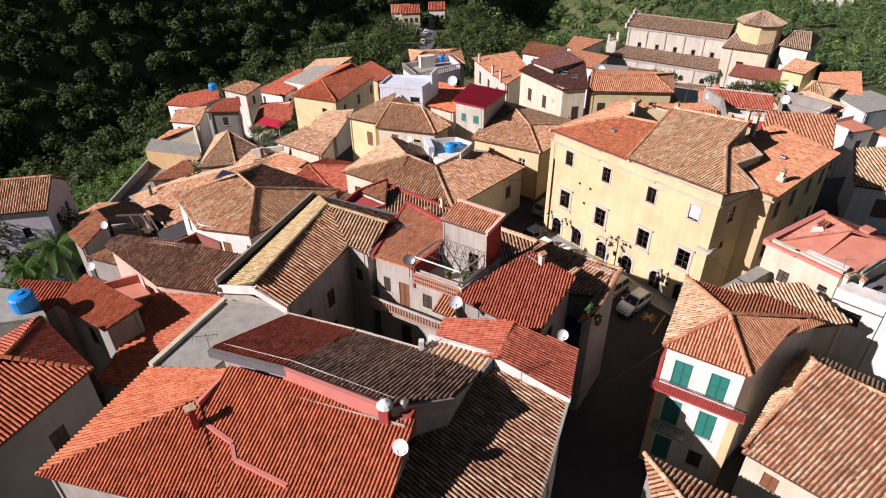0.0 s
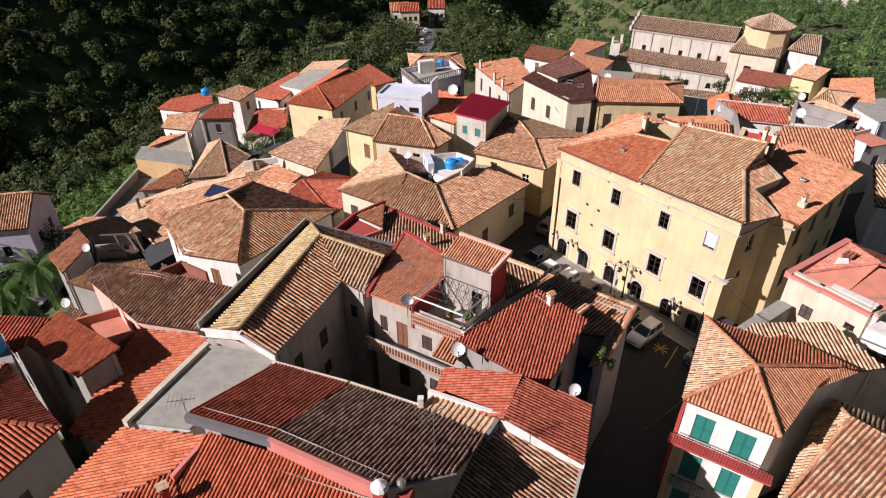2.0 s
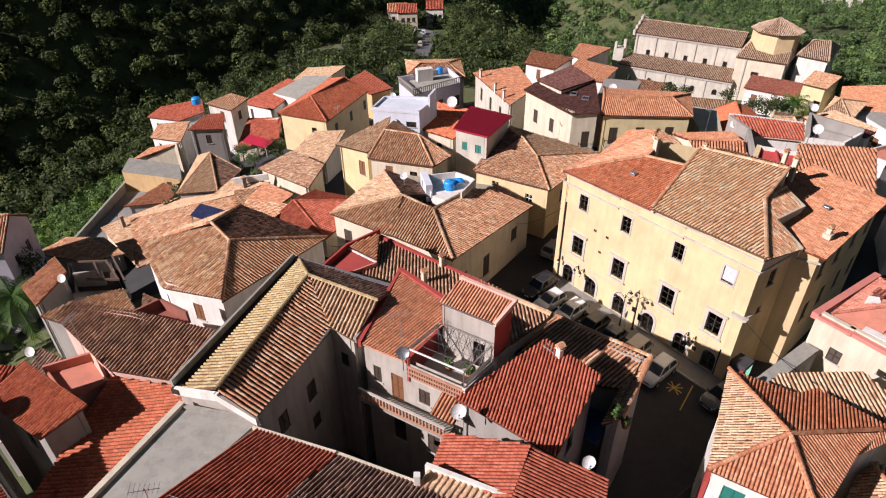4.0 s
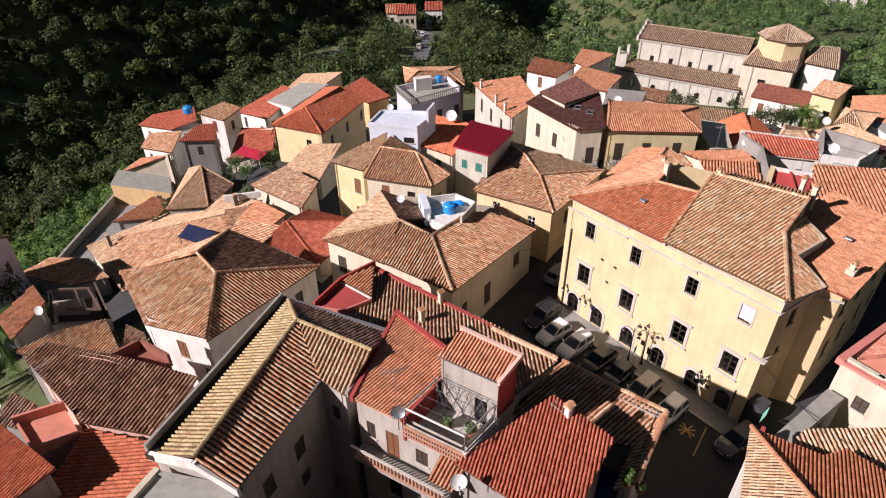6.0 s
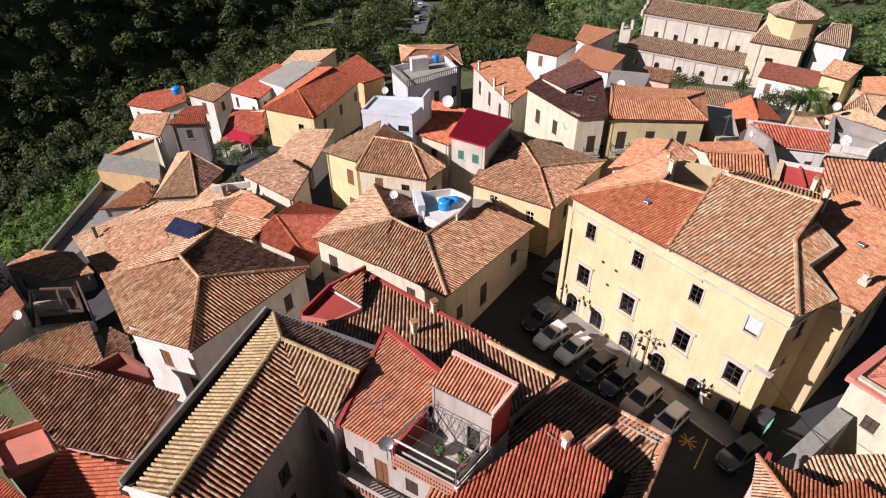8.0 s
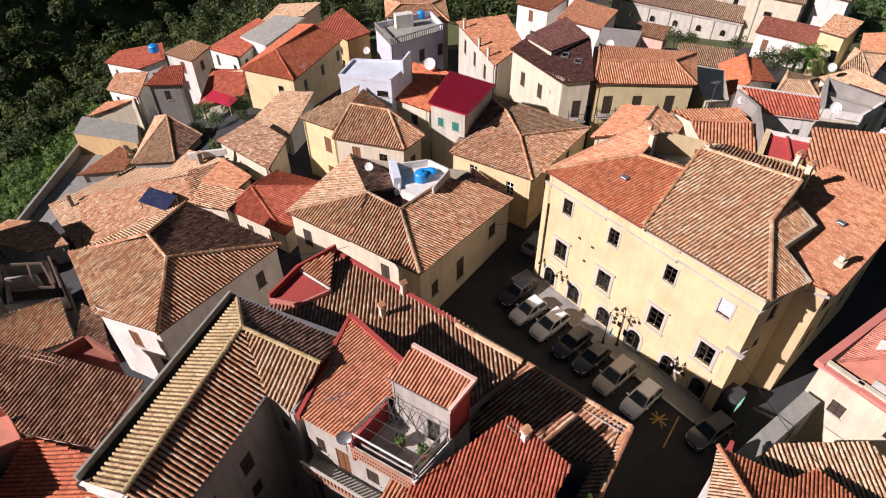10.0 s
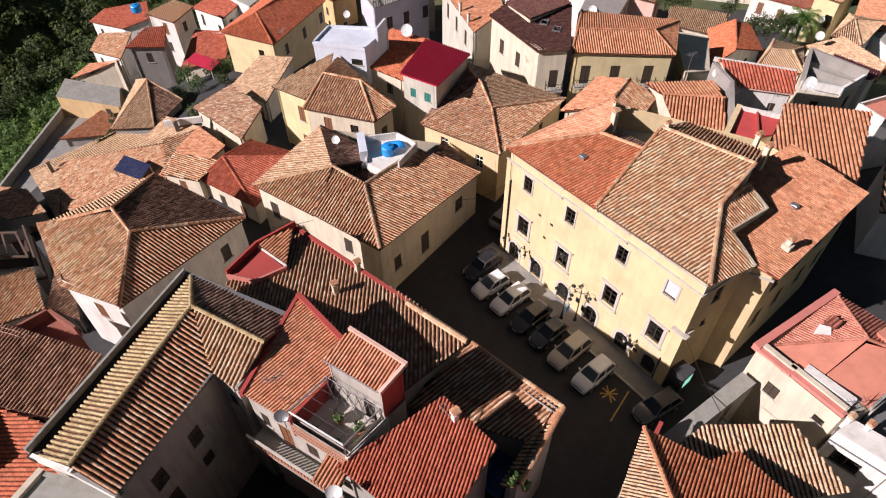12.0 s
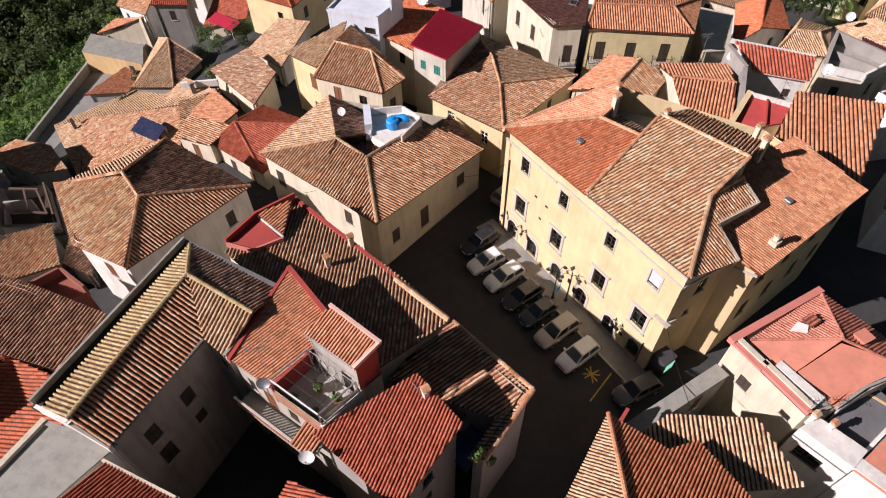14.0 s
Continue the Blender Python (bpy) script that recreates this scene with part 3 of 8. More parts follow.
def house(label, corners, base, wallmat, faces=None, ridge=(), kind="hip", mats=None, wins=None, pitch=0.275, overhang=0.3, caps=True, pieces=False, lines=(), category="house", name="house", length=0.42, loose=0, loose_faces=(0,), pan=None):
    """A house from its eaves' corners (x, y, z). ridge: its ridge's ends; the first lies towards the edge from the last corner to the first, the second towards
    the edge from the second to the third. kind: hip, gable, shed or flat. mats: a material for each roof face. wins: openings by wall number."""
    corners = [tuple(c) for c in corners]
    assert area2(corners) > 0, label
    c = centroid(corners)
    root = thing(name, c.x, c.y, base, label, category)
    off = Vector((c.x, c.y, base))
    loc = lambda p: Vector(p) - off
    pts = corners + [tuple(r) for r in ridge]
    n = len(corners)
    capl = []
    if faces is None:
        if kind == "shed" or kind == "flat":
            faces = [tuple(range(n))]
        elif len(ridge) == 1:
            faces = [(i, (i + 1) % n, n) for i in range(n)]
            capl = [(i, n) for i in range(n)]
        else:
            faces = [(0, 1, n + 1, n), (1, 2, n + 1), (2, 3, n, n + 1), (3, 0, n)]
            if kind == "gable":
                faces = [faces[0], faces[2]]
                capl = [(n, n + 1)]
            else:
                capl = [(n, n + 1), (0, n), (1, n + 1), (2, n + 1), (3, n)]
    capl = list(capl) + list(lines)
    mats_given = mats is not None
    mats = mats or [OLD]
    for k, f in enumerate(faces):
        poly = flat_face([loc(pts[i]) for i in f])
        mt = mats[k % len(mats)]
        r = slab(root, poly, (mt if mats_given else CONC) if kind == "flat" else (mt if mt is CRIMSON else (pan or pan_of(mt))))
        if kind != "flat":
            me = tile_mesh("roof_tiles", [[tuple(p) for p in poly]], mt, pitch, length, loose=(r, loose) if loose and k in loose_faces else None)
            if me:
                place("roof_tiles", me, r)["kind"] = "stuff"
    if caps:
        for i, j in capl:
            ridge_line(loc(pts[i]) + Vector((0, 0, 0.02)), loc(pts[j]) + Vector((0, 0, 0.05)), mats[0], root, pieces)
    ins = inset(corners, overhang if kind != "flat" else 0.02)
    for i in range(n):
        a, b = ins[i], ins[(i + 1) % n]
        za, zb = a[2] - 0.12, b[2] - 0.12
        ln = (Vector(b[:2]) - Vector(a[:2])).length
        ops = list((wins or {}).get(i, ()))
        if wins is None and category == "house" and ln > 3.4 and min(za, zb) - base > 5 and (b[1] - a[1]) * 0.3 - (b[0] - a[0]) < 0:
            m = int(ln / 3.6)
            for q in range(m):
                for z in (-2.5, -5.4):
                    if rng.random() < 0.6 and min(za, zb) + z - base > 2:
                        ops.append(((q + 0.5) * ln / m + rng.uniform(-0.4, 0.4), min(za, zb) + z, 0.85, rng.choice((1.3, 1.5, 1.9)), rng.choice(("shut", "glass", "shut", "wood"))))
        wall(root, a, b, base, za, zb, wallmat, ops)
        if kind == "gable" and len(ridge) == 2 and i in (1, 3):
            rd = Vector(ridge[1 if i == 1 else 0])
            aa, bb = Vector(a) - off, Vector(b) - off
            t = max(0.1, min(0.9, (rd - Vector(a)).dot(Vector(b) - Vector(a)) / (Vector(b) - Vector(a)).length_squared))
            top = aa.lerp(bb, t)
            top.z = rd.z - off.z - 0.12
            aa.z -= 0.12
            bb.z -= 0.12
            part("gable", [aa, bb, top], [(0, 1, 2)], wallmat, root)
    return root


# ---- the lie of the land ----
RAVINE_Y, RAVINE_X = (60, 130, 230, 300, 400, 600), (-95, -95, -30, 0, 55, 120)


def ground_z(x, y):
    """A ridge town: a ravine runs round it in the west and north, with a steep hill on its far side."""
    axis = float(np.interp(y, RAVINE_Y, RAVINE_X))
    z = -0.155 * min(max(0.0, y - 72), 260) + 0.22 * min(max(0.0, y - 400), 900)
    z -= 0.36 * min(max(0.0, -25 - x), max(0.0, -35 - axis))
    z += (0.52 + 0.14 * min(1.0, max(0.0, (y - 110) / 80))) * min(max(0.0, axis - 8 - x), 300)
    z += 0.06 * min(max(0.0, x - 95), 600)
    cut = min(1.0, max(0.0, (y - 205) / 50))
    return z + cut * (-0.85 * min(max(0.0, x - 16), 30) + 0.45 * min(max(0.0, x - 58), 56))


def build_ground():
    xs = np.concatenate([np.linspace(-2500, -420, 14), np.linspace(-400, 300, 101), np.linspace(330, 2500, 14)])
    ys = np.concatenate([np.linspace(-1500, -120, 10), np.linspace(-100, 620, 104), np.linspace(660, 3500, 18)])
    v = [(x, y, ground_z(x, y) + (0.8 * noise.noise((x * 0.03, y * 0.03, 0)) if abs(x) > 60 or y > 130 else 0) - (0.05)) for y in ys for x in xs]
    k = len(xs)
    f = [(j * k + i, j * k + i + 1, (j + 1) * k + i + 1, (j + 1) * k + i) for j in range(len(ys) - 1) for i in range(k - 1)]
    m, nt, b = nodes_of("hillside_earth")
    c = ramp(nt, noise_tex(nt, 0.05, 8), [(0.3, (0.04, 0.055, 0.02)), (0.5, (0.08, 0.10, 0.035)), (0.7, (0.15, 0.15, 0.065))])
    nt.links.new(c, b.inputs["Base Color"])
    b.inputs["Roughness"].default_value = 0.95
    bump(nt, b, noise_tex(nt, 0.8, 6), 0.8, 0.5)
    ob = new("ground", mesh_of("ground", v, f, m))
    tagged(ob, "green hillside earth falling away round the town", "ground", kind="structure")


build_ground()


def build_paving():
    """Asphalt and cobbled lanes of the town, one skin over the ridge."""
    xs, ys = np.linspace(-47, 62, 45), np.linspace(-40, 132, 60)
    v = [(x, y, ground_z(x, y) + 0.03) for y in ys for x in xs]
    k = len(xs)
    f = [(j * k + i, j * k + i + 1, (j + 1) * k + i + 1, (j + 1) * k + i) for j in range(len(ys) - 1) for i in range(k - 1) if not (xs[i] < -29 and ys[j] < 62)]
    tagged(new("road", mesh_of("road", v, f, ASPH)), "dark grey asphalt lanes and square between the houses", "road", kind="structure")


build_paving()

# ---- things on roofs ----
def chimney(root, x, y, z, h=1.1, w=0.5, material=None, rz=35.0):
    """A plastered chimney with a tiled cap, standing on a house's roof."""
    material = material or CREAM
    off = root.matrix_basis.translation
    m = Matrix.Translation(Vector((x, y, z)) - off) @ Matrix.Rotation(radians(rz), 4, "Z")
    body = Geo().box(-w / 2, -w / 2, -0.7, w / 2, w / 2, h, 0.03).box(-w / 2 - 0.05, -w / 2 - 0.05, h, w / 2 + 0.05, w / 2 + 0.05, h + 0.07).to("chimney", material, root, "", m)
    for i in (-1, 1):
        for j in (-1, 1):
            Geo().box(i * w * 0.36 - 0.05, j * w * 0.36 - 0.05, h + 0.07, i * w * 0.36 + 0.05, j * w * 0.36 + 0.05, h + 0.25).to("cap_leg", OLD, body)
    k = w / 2 + 0.08
    Geo().add([(-k, -k, h + 0.25), (k, -k, h + 0.25), (k, k, h + 0.25), (-k, k, h + 0.25), (-k, 0, h + 0.42), (k, 0, h + 0.42)], [(0, 1, 5, 4), (2, 3, 4, 5), (1, 2, 5), (3, 0, 4), (3, 2, 1, 0)]).to("cap", OLD, body)
    return body


def dish_meshes(r):
    g = Geo()
    n, rings = 16, 4
    v = [(0, 0, 0)]
    for k in range(1, rings + 1):
        q = k / rings
        v += [(r * q * math.cos(2 * math.pi * i / n), r * q * math.sin(2 * math.pi * i / n), 0.28 * r * q * q) for i in range(n)]
    f = [(0, 1 + i, 1 + (i + 1) % n) for i in range(n)]
    for k in range(rings - 1):
        a, b = 1 + k * n, 1 + (k + 1) * n
        f += [(a + i, b + i, b + (i + 1) % n, a + (i + 1) % n) for i in range(n)]
    return g.add(v, f)


def satellite_dish(x, y, z, r=0.45, face=200.0, mast=1.0, material=None):
    r *= 0.8
    root = thing("satellite_dish", x, y, z, "white round satellite dish on a short steel mast", "satellite dish", "satellite dishes")
    Geo().tube((0, 0, -0.5), (0, 0, mast), 0.03).to("mast", STEEL, root)
    m = Matrix.Translation((0, 0, mast)) @ Matrix.Rotation(radians(face - 208), 4, "Z") @ Matrix.Rotation(radians(58), 4, "X")
    d = dish_meshes(r).to("dish", material or WHITEM, root, "", m @ Matrix.Translation((0, 0, 0.06)))
    Geo().beam((0, -r * 0.9, 0.25 * r), (0, -r * 0.25, r * 0.95), 0.03, 0.03).box(-0.05, -r * 0.3, r * 0.9, 0.05, -r * 0.15, r * 1.05).to("feed_arm", STEEL, d)
    return root


def tv_antenna(x, y, z, h=2.6, rz=20.0):
    root = thing("tv_antenna", x, y, z, "thin grey rooftop television antenna on a mast", "antenna", "tv antennas", rz=rz)
    Geo().tube((0, 0, -0.5), (0, 0, h), 0.02, 5).to("mast", STEEL, root)
    boom = Geo().beam((-0.7, 0, h - 0.15), (0.6, 0, h - 0.15), 0.03, 0.03).to("boom", STEEL, root)
    g = Geo()
    for i in range(7):
        k = 0.45 - 0.035 * i
        g.beam((-0.65 + 0.2 * i, -k, h - 0.13), (-0.65 + 0.2 * i, k, h - 0.13), 0.015, 0.015)
    g.to("dipole_comb", STEEL, boom)["kind"] = "stuff"
    return root


def water_tank(x, y, z, r=0.55, h=1.0, rz=0.0):
    root = thing("water_tank", x, y, z, "bright blue plastic water tank on a roof", "water tank", "blue water tanks", rz=rz)
    n = 18
    prof = [(0.0, 0.0), (r * 0.92, 0.0), (r, 0.08 * h), (r, 0.8 * h), (r * 0.85, 0.92 * h), (r * 0.4, h)]
    v, f = [], []
    for a, b in prof[1:]:
        v += [(a * math.cos(2 * math.pi * i / n), a * math.sin(2 * math.pi * i / n), b) for i in range(n)]
    for k in range(len(prof) - 2):
        f += [(k * n + i, k * n + (i + 1) % n, (k + 1) * n + (i + 1) % n, (k + 1) * n + i) for i in range(n)]
    f += [tuple(range(n))[::-1], tuple(range((len(prof) - 2) * n, (len(prof) - 1) * n))]
    Geo().add(v, f).to("tank", BLUE, root)
    Geo().tube((0, 0, h), (0, 0, h + 0.08), r * 0.3, 12).to("lid", BLUE, root)
    return root


def skylight(root, m):
    w = Geo()
    for a in ((-0.45, -0.6, 0.45, -0.5), (-0.45, 0.5, 0.45, 0.6), (-0.45, -0.5, -0.35, 0.5), (0.35, -0.5, 0.45, 0.5)):
        w.box(a[0], a[1], 0.0, a[2], a[3], 0.22)
    fr = w.to("skylight", STEEL, root, "", m)
    Geo().box(-0.35, -0.5, 0.12, 0.35, 0.5, 0.14).to("pane", GLASS, fr)


def parapet(root, pts, h, w, material, below=0.3, name="parapet"):
    """A low wall along a line of (x, y, z) points."""
    off = root.matrix_basis.translation
    for a, b in zip(pts, pts[1:]):
        a, b = Vector(a) - off, Vector(b) - off
        d = (b - a)
        d.z = 0
        d.normalize()
        s = Vector((-d.y, d.x, 0)) * (w / 2)
        e = d * (w / 2)
        v = []
        for p, sg in ((a, -1), (b, 1)):
            for k in (-1, 1):
                v += [p + e * sg + s * k - Vector((0, 0, below)), p + e * sg + s * k + Vector((0, 0, h))]
        part(name, v, [(0, 2, 3, 1), (4, 5, 7, 6), (0, 1, 5, 4), (2, 6, 7, 3), (1, 3, 7, 5), (0, 4, 6, 2)], material, root)


# ---- palazzo ----
PA = math.atan2(-0.772, 0.636)
PO = Vector((12.0, 62.9, 0))


def pz(s, q, z=0.0):
    return (PO.x + 0.636 * s + 0.772 * q, PO.y - 0.772 * s + 0.636 * q, z)


FA = PA - 0.0155
FO = Vector(pz(0, -0.2))
FM = Matrix.Translation(FO) @ Matrix.Rotation(FA, 4, "Z")


def build_palazzo():
    plan = [pz(0.0, -0.5, 12.15), pz(19.45, -0.85, 12.85), pz(19.85, 3.7, 12.2), pz(21.5, 4.4, 11.75), pz(21.05, 17.9, 11.25), pz(12.0, 18.2, 11.25), pz(1.5, 10.9, 12.75)]
    mid = [(u, 3.95, 1.25, 2.0, "stone") for u in (2.3, 7.1, 12.35, 16.8)]
    top = [(u, 8.95, 0.92, 1.6, "framed") for u in (2.3, 7.1, 12.35)] + [(16.8, 9.15, 1.0, 1.5, "blind")]
    arches = [(u, 0.18, 1.25, 2.1, "arch") for u in (1.55, 4.45, 7.85, 11.1, 14.5, 17.25)]
    root = house("large yellow three-storey palazzo with stone-framed windows and tiled roof", plan, -1.0, YELLOW, faces=[], ridge=(), name="palazzo", category="palazzo", overhang=0.3,
        wins={0: mid + top + arches,
              1: [(2.3, 9.2, 0.85, 1.5, "glass"), (2.0, 6.6, 0.5, 0.6, "glass")],
              3: [(u, 8.6, 1.0, 1.6, "shut") for u in (2.0, 5.2, 8.6, 11.6)] + [(u, 4.2, 1.0, 1.8, "shut") for u in (2.0, 5.2, 8.6, 11.6)]})
    off = root.matrix_basis.translation
    A, M1, B = pz(0.0, -0.5, 12.15), pz(9.7, -0.72, 12.58), pz(19.45, -0.9, 12.88)
    M0 = pz(9.68, -0.7, 12.45)
    R1, R2, H = pz(8.06, 8.28, 14.6), pz(15.47, 9.14, 15.14), pz(16.02, 4.67, 14.23)
    JN, RL = pz(8.3, 6.4, 13.48), pz(4.49, 5.6, 13.28)
    T2, V1 = pz(3.95, 7.9, 13.32), pz(1.5, 10.8, 13.0)
    E1, E2, E3, E4 = pz(15.9, 8.45, 13.9), pz(17.74, 8.39, 12.9), pz(17.57, 3.9, 13.42), pz(20.05, 3.65, 12.1)

    def orange_z(s, q):
        return 11.72 + 0.18 * (21.4 - s) - 0.03 * (q - 4.5)

    def face(pts, mat, pitch=0.27, length=0.42):
        poly = flat_face([Vector(p) - off for p in pts])
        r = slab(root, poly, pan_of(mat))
        me = tile_mesh("roof_tiles", [[tuple(p) for p in poly]], mat, pitch, length)
        place("roof_tiles", me, r)["kind"] = "stuff"

    face([B, H, R2, R1, M1], PATCHY)
    face([A, M0, JN, RL], TERRA, 0.25)
    face([A, RL, T2, V1], ROSY, 0.25)
    face([B, E4, E3, E2, E1, H], OLD, 0.25)
    face([R2, pz(14.6, 13.2, 13.6), pz(8.0, 12.6, 13.2), R1], OLD)
    face([pz(s, q, orange_z(s, q)) for s, q in ((21.65, 4.3), (21.15, 18.0), (14.6, 17.4), (14.3, 9.0), (16.2, 4.2), (20.05, 3.8))], ORANGE, 0.22, 0.4)
    low = [Vector(p) - off for p in (pz(2.2, 11.2, 10.4), pz(4.6, 6.0, 10.4), pz(8.2, 6.8, 10.4), pz(8.2, 14.5, 10.4), pz(12.0, 18.0, 10.4))]
    slab(root, low, CONC, name="roof_terrace")
    low = [pz(3.7, 8.4, 11.9), pz(4.7, 6.0, 12.4), pz(8.3, 6.6, 12.4), pz(8.1, 9.6, 11.7)]
    face(low, GREY, 0.25)

    def step(p, q, drop_p, drop_q, mat=CREAM):
        """An upright wall under a roof's edge, from p to q."""
        p, q = Vector(p) - off, Vector(q) - off
        d = (q - p)
        d.z = 0
        n = Vector((-d.y, d.x, 0)).normalized() * 0.2
        top_p, top_q = p - Vector((0, 0, 0.05)), q - Vector((0, 0, 0.05))
        v = [top_p, top_q, top_q - Vector((0, 0, drop_q)), top_p - Vector((0, 0, drop_p))]
        v = v + [c + n for c in v]
        part("step_wall", v, [(0, 1, 2, 3), (7, 6, 5, 4), (0, 4, 5, 1), (1, 5, 6, 2), (2, 6, 7, 3), (3, 7, 4, 0)], mat, root)

    step(H, R2, 1.0, 2.9)
    step(E2, E1, 0.9, 1.4)
    step(E3, E2, 1.3, 0.9)
    step(E4, E3, 0.6, 1.3)
    step(R1, M1, 1.4, 0.3)
    step(JN, RL, 1.5, 1.5, GREYP)
    step(RL, T2, 1.5, 1.5, GREYP)
    step(T2, V1, 1.6, 1.6, GREYP)
    step(R1, pz(8.0, 12.6, 13.2), 2.6, 1.6, GREYP)
    for a, b in ((R1, R2), (H, R2), (B, H), (A, RL), (M1, R1), (RL, JN), (H, E1)):
        ridge_line(Vector(a) - off + Vector((0, 0, 0.05)), Vector(b) - off + Vector((0, 0, 0.05)), PALE if a in (R1, B) else OLD, root, True, 0.16)
    for a, b in ((E1, E2), (E2, E3), (E3, E4)):
        parapet(root, [a, b], 0.1, 0.22, CREAM, 0.1, "roof_kerb")
    for a, b in ((A, V1), (V1, T2), (T2, RL)):
        parapet(root, [a, b], 0.12, 0.25, ROSY, 0.15, "verge")

    def bar(name, s0, q0, z0, s1, q1, z1, mat):
        return Geo().box(s0, q0, z0, s1, q1, z1).to(name, mat, root, "", Matrix.Translation(-off) @ FM)

    # frieze and cornice: three lengths, each a step higher as the eave climbs
    for k in range(3):
        s0, s1, z = 0.02 + 6.42 * k, 0.02 + 6.42 * (k + 1), 10.95 + 0.18 * k
        bar("cornice", s0, -0.17, z, s1, 0.02, z + 0.12, TRIM)
        bar("cornice_fillet", s0, -0.09, z - 0.09, s1, 0.02, z, YELLOW)
        bar("eave_course", s0, -0.14, z + 0.92, s1, 0.02, z + 1.04, TRIM)
    bar("string_course", 0.2, -0.05, 3.0, 18.4, 0.02, 3.08, TRIM)
    bar("plinth", 0.1, -0.07, -1.0, 19.2, 0.02, 0.14, STONE)
    bar("corner_pilaster", 18.45, -0.1, 0.0, 19.25, 0.02, 6.75, YELLOW)
    for k, (z, e) in enumerate(((6.75, 0.16), (6.88, 0.24), (7.0, 0.32))):
        bar("pilaster_cap", 18.45 - e / 2, -0.1 - e, z, 19.3 + e, 0.02, z + 0.11, TRIM)
    bar("corner_pilaster", 0.0, -0.06, 0.0, 0.5, 0.02, 10.9, YELLOW)
    for s0, z in ((0.62, 9.0), (18.3, 3.0)):
        bar("downpipe", s0, -0.12, 0.2, s0 + 0.09, -0.02, z, IRON)
    # Dark plates on the wall stand in for the shade inside putlog holes.
    for s0, z0 in ((4.35, 7.58), (5.75, 7.52), (7.35, 7.57), (10.4, 7.82), (12.65, 7.84), (14.4, 7.88), (16.2, 7.84), (10.1, 5.7), (5.2, 5.6), (15.0, 5.4), (13.9, 5.9)):
        bar("putlog_hole", s0 - 0.16, -0.015, z0 - 0.12, s0 + 0.16, 0.02, z0 + 0.13, DKWOOD)
    for s0, z0, w, h in ((4.3, 1.75, 0.4, 0.55), (10.7, 0.95, 0.5, 0.7), (15.65, 1.45, 0.4, 0.5), (9.9, 1.5, 0.35, 0.5), (16.2, 1.3, 0.35, 0.45)):
        bar("wall_plaque", s0 - w / 2, -0.09, z0, s0 + w / 2, -0.01, z0 + h, IRON)
    # side face: the cornice returns, and a moulding runs half way up
    c1, c2 = Vector(inset(plan, 0.3)[1]), Vector(inset(plan, 0.3)[2])
    d = (c2 - c1)
    d.z = 0
    ln = d.length
    sm = Matrix.Translation(Vector((c1.x, c1.y, 0)) - off) @ Matrix.Rotation(math.atan2(d.y, d.x), 4, "Z")
    Geo().box(0, -0.14, 11.28, ln, 0.01, 11.42).to("cornice", TRIM, root, "", sm)
    Geo().box(0, -0.05, 11.42, ln, 0.01, 12.2).to("frieze", CREAM, root, "", sm)
    Geo().box(-0.1, -0.2, 6.8, 0.9, 0.01, 7.0).to("pilaster_cap", TRIM, root, "", sm)
    c3 = Vector(inset(plan, 0.3)[3])
    d = c3 - c2
    d.z = 0
    sm = Matrix.Translation(Vector((c2.x, c2.y, 0)) - off) @ Matrix.Rotation(math.atan2(d.y, d.x), 4, "Z")
    Geo().box(0.3, -0.16, 10.9, d.length + 0.2, 0.01, 11.02).to("buttress_cap", TRIM, root, "", sm)
    for s0, q0, z0, h, w in ((4.2, 7.5, 13.2, 1.1, 0.45), (20.5, 7.1, 11.75, 0.9, 0.34), (8.4, 8.5, 14.6, 0.35, 0.3), (14.8, 12.2, 13.3, 1.5, 0.42), (13.4, 13.4, 12.9, 1.6, 0.36), (2.6, 9.6, 13.0, 0.5, 0.3)):
        chimney(root, *pz(s0, q0, z0), h, w)
    Geo().box(-0.32, -0.32, -0.3, 0.32, 0.32, 0.32, 0.04).to("chimney_base", CREAM, root, "", Matrix.Translation(Vector(pz(20.5, 7.1, 11.95)) - off) @ Matrix.Rotation(PA, 4, "Z"))
    for s0, q0, z in ((5.4, 2.6, 12.95), (18.6, 11.2, 12.15)):
        Geo().box(-0.3, -0.22, -0.1, 0.3, 0.22, 0.1).box(-0.22, -0.14, 0.1, 0.22, 0.14, 0.14).to("roof_vent", STEEL, root, "", Matrix.Translation(Vector(pz(s0, q0, z)) - off) @ Matrix.Rotation(PA, 4, "Z") @ pose(0, 0, 0, 8, 0, 0))


def wall_lantern(s, z):
    """A scrolled iron bracket with a lantern, on the palazzo's front."""
    root = thing("wall_lantern", 0, 0, 0, "black iron wall lantern on a scrolled bracket", "lantern", "wall lanterns")
    root.matrix_basis = FM @ Matrix.Translation((s, -0.02, z))
    g = Geo()
    pts = [(-0.02, 0.0), (-0.2, 0.12), (-0.42, 0.18), (-0.58, 0.1), (-0.62, -0.02)]
    for (y0, z0), (y1, z1) in zip(pts, pts[1:]):
        g.tube((0, y0, z0), (0, y1, z1), 0.025, 5)
    g.tube((0, -0.02, -0.3), (0, -0.42, 0.16), 0.02, 5).box(-0.06, -0.03, -0.36, 0.06, 0.0, 0.1)
    g.to("bracket", IRON, root)
    Geo().tube((0, -0.62, -0.02), (0, -0.62, -0.14), 0.07, 6, 0.17).tube((0, -0.62, -0.46), (0, -0.62, -0.5), 0.08, 6).to("lantern_cap", IRON, root)
    Geo().tube((0, -0.62, -0.14), (0, -0.62, -0.46), 0.15, 6, 0.08).to("lantern_glass", WHITEM, root)


build_palazzo()
for at_s in (1.0, 3.1, 3.8, 15.4, 16.1):
    wall_lantern(at_s, 2.75)

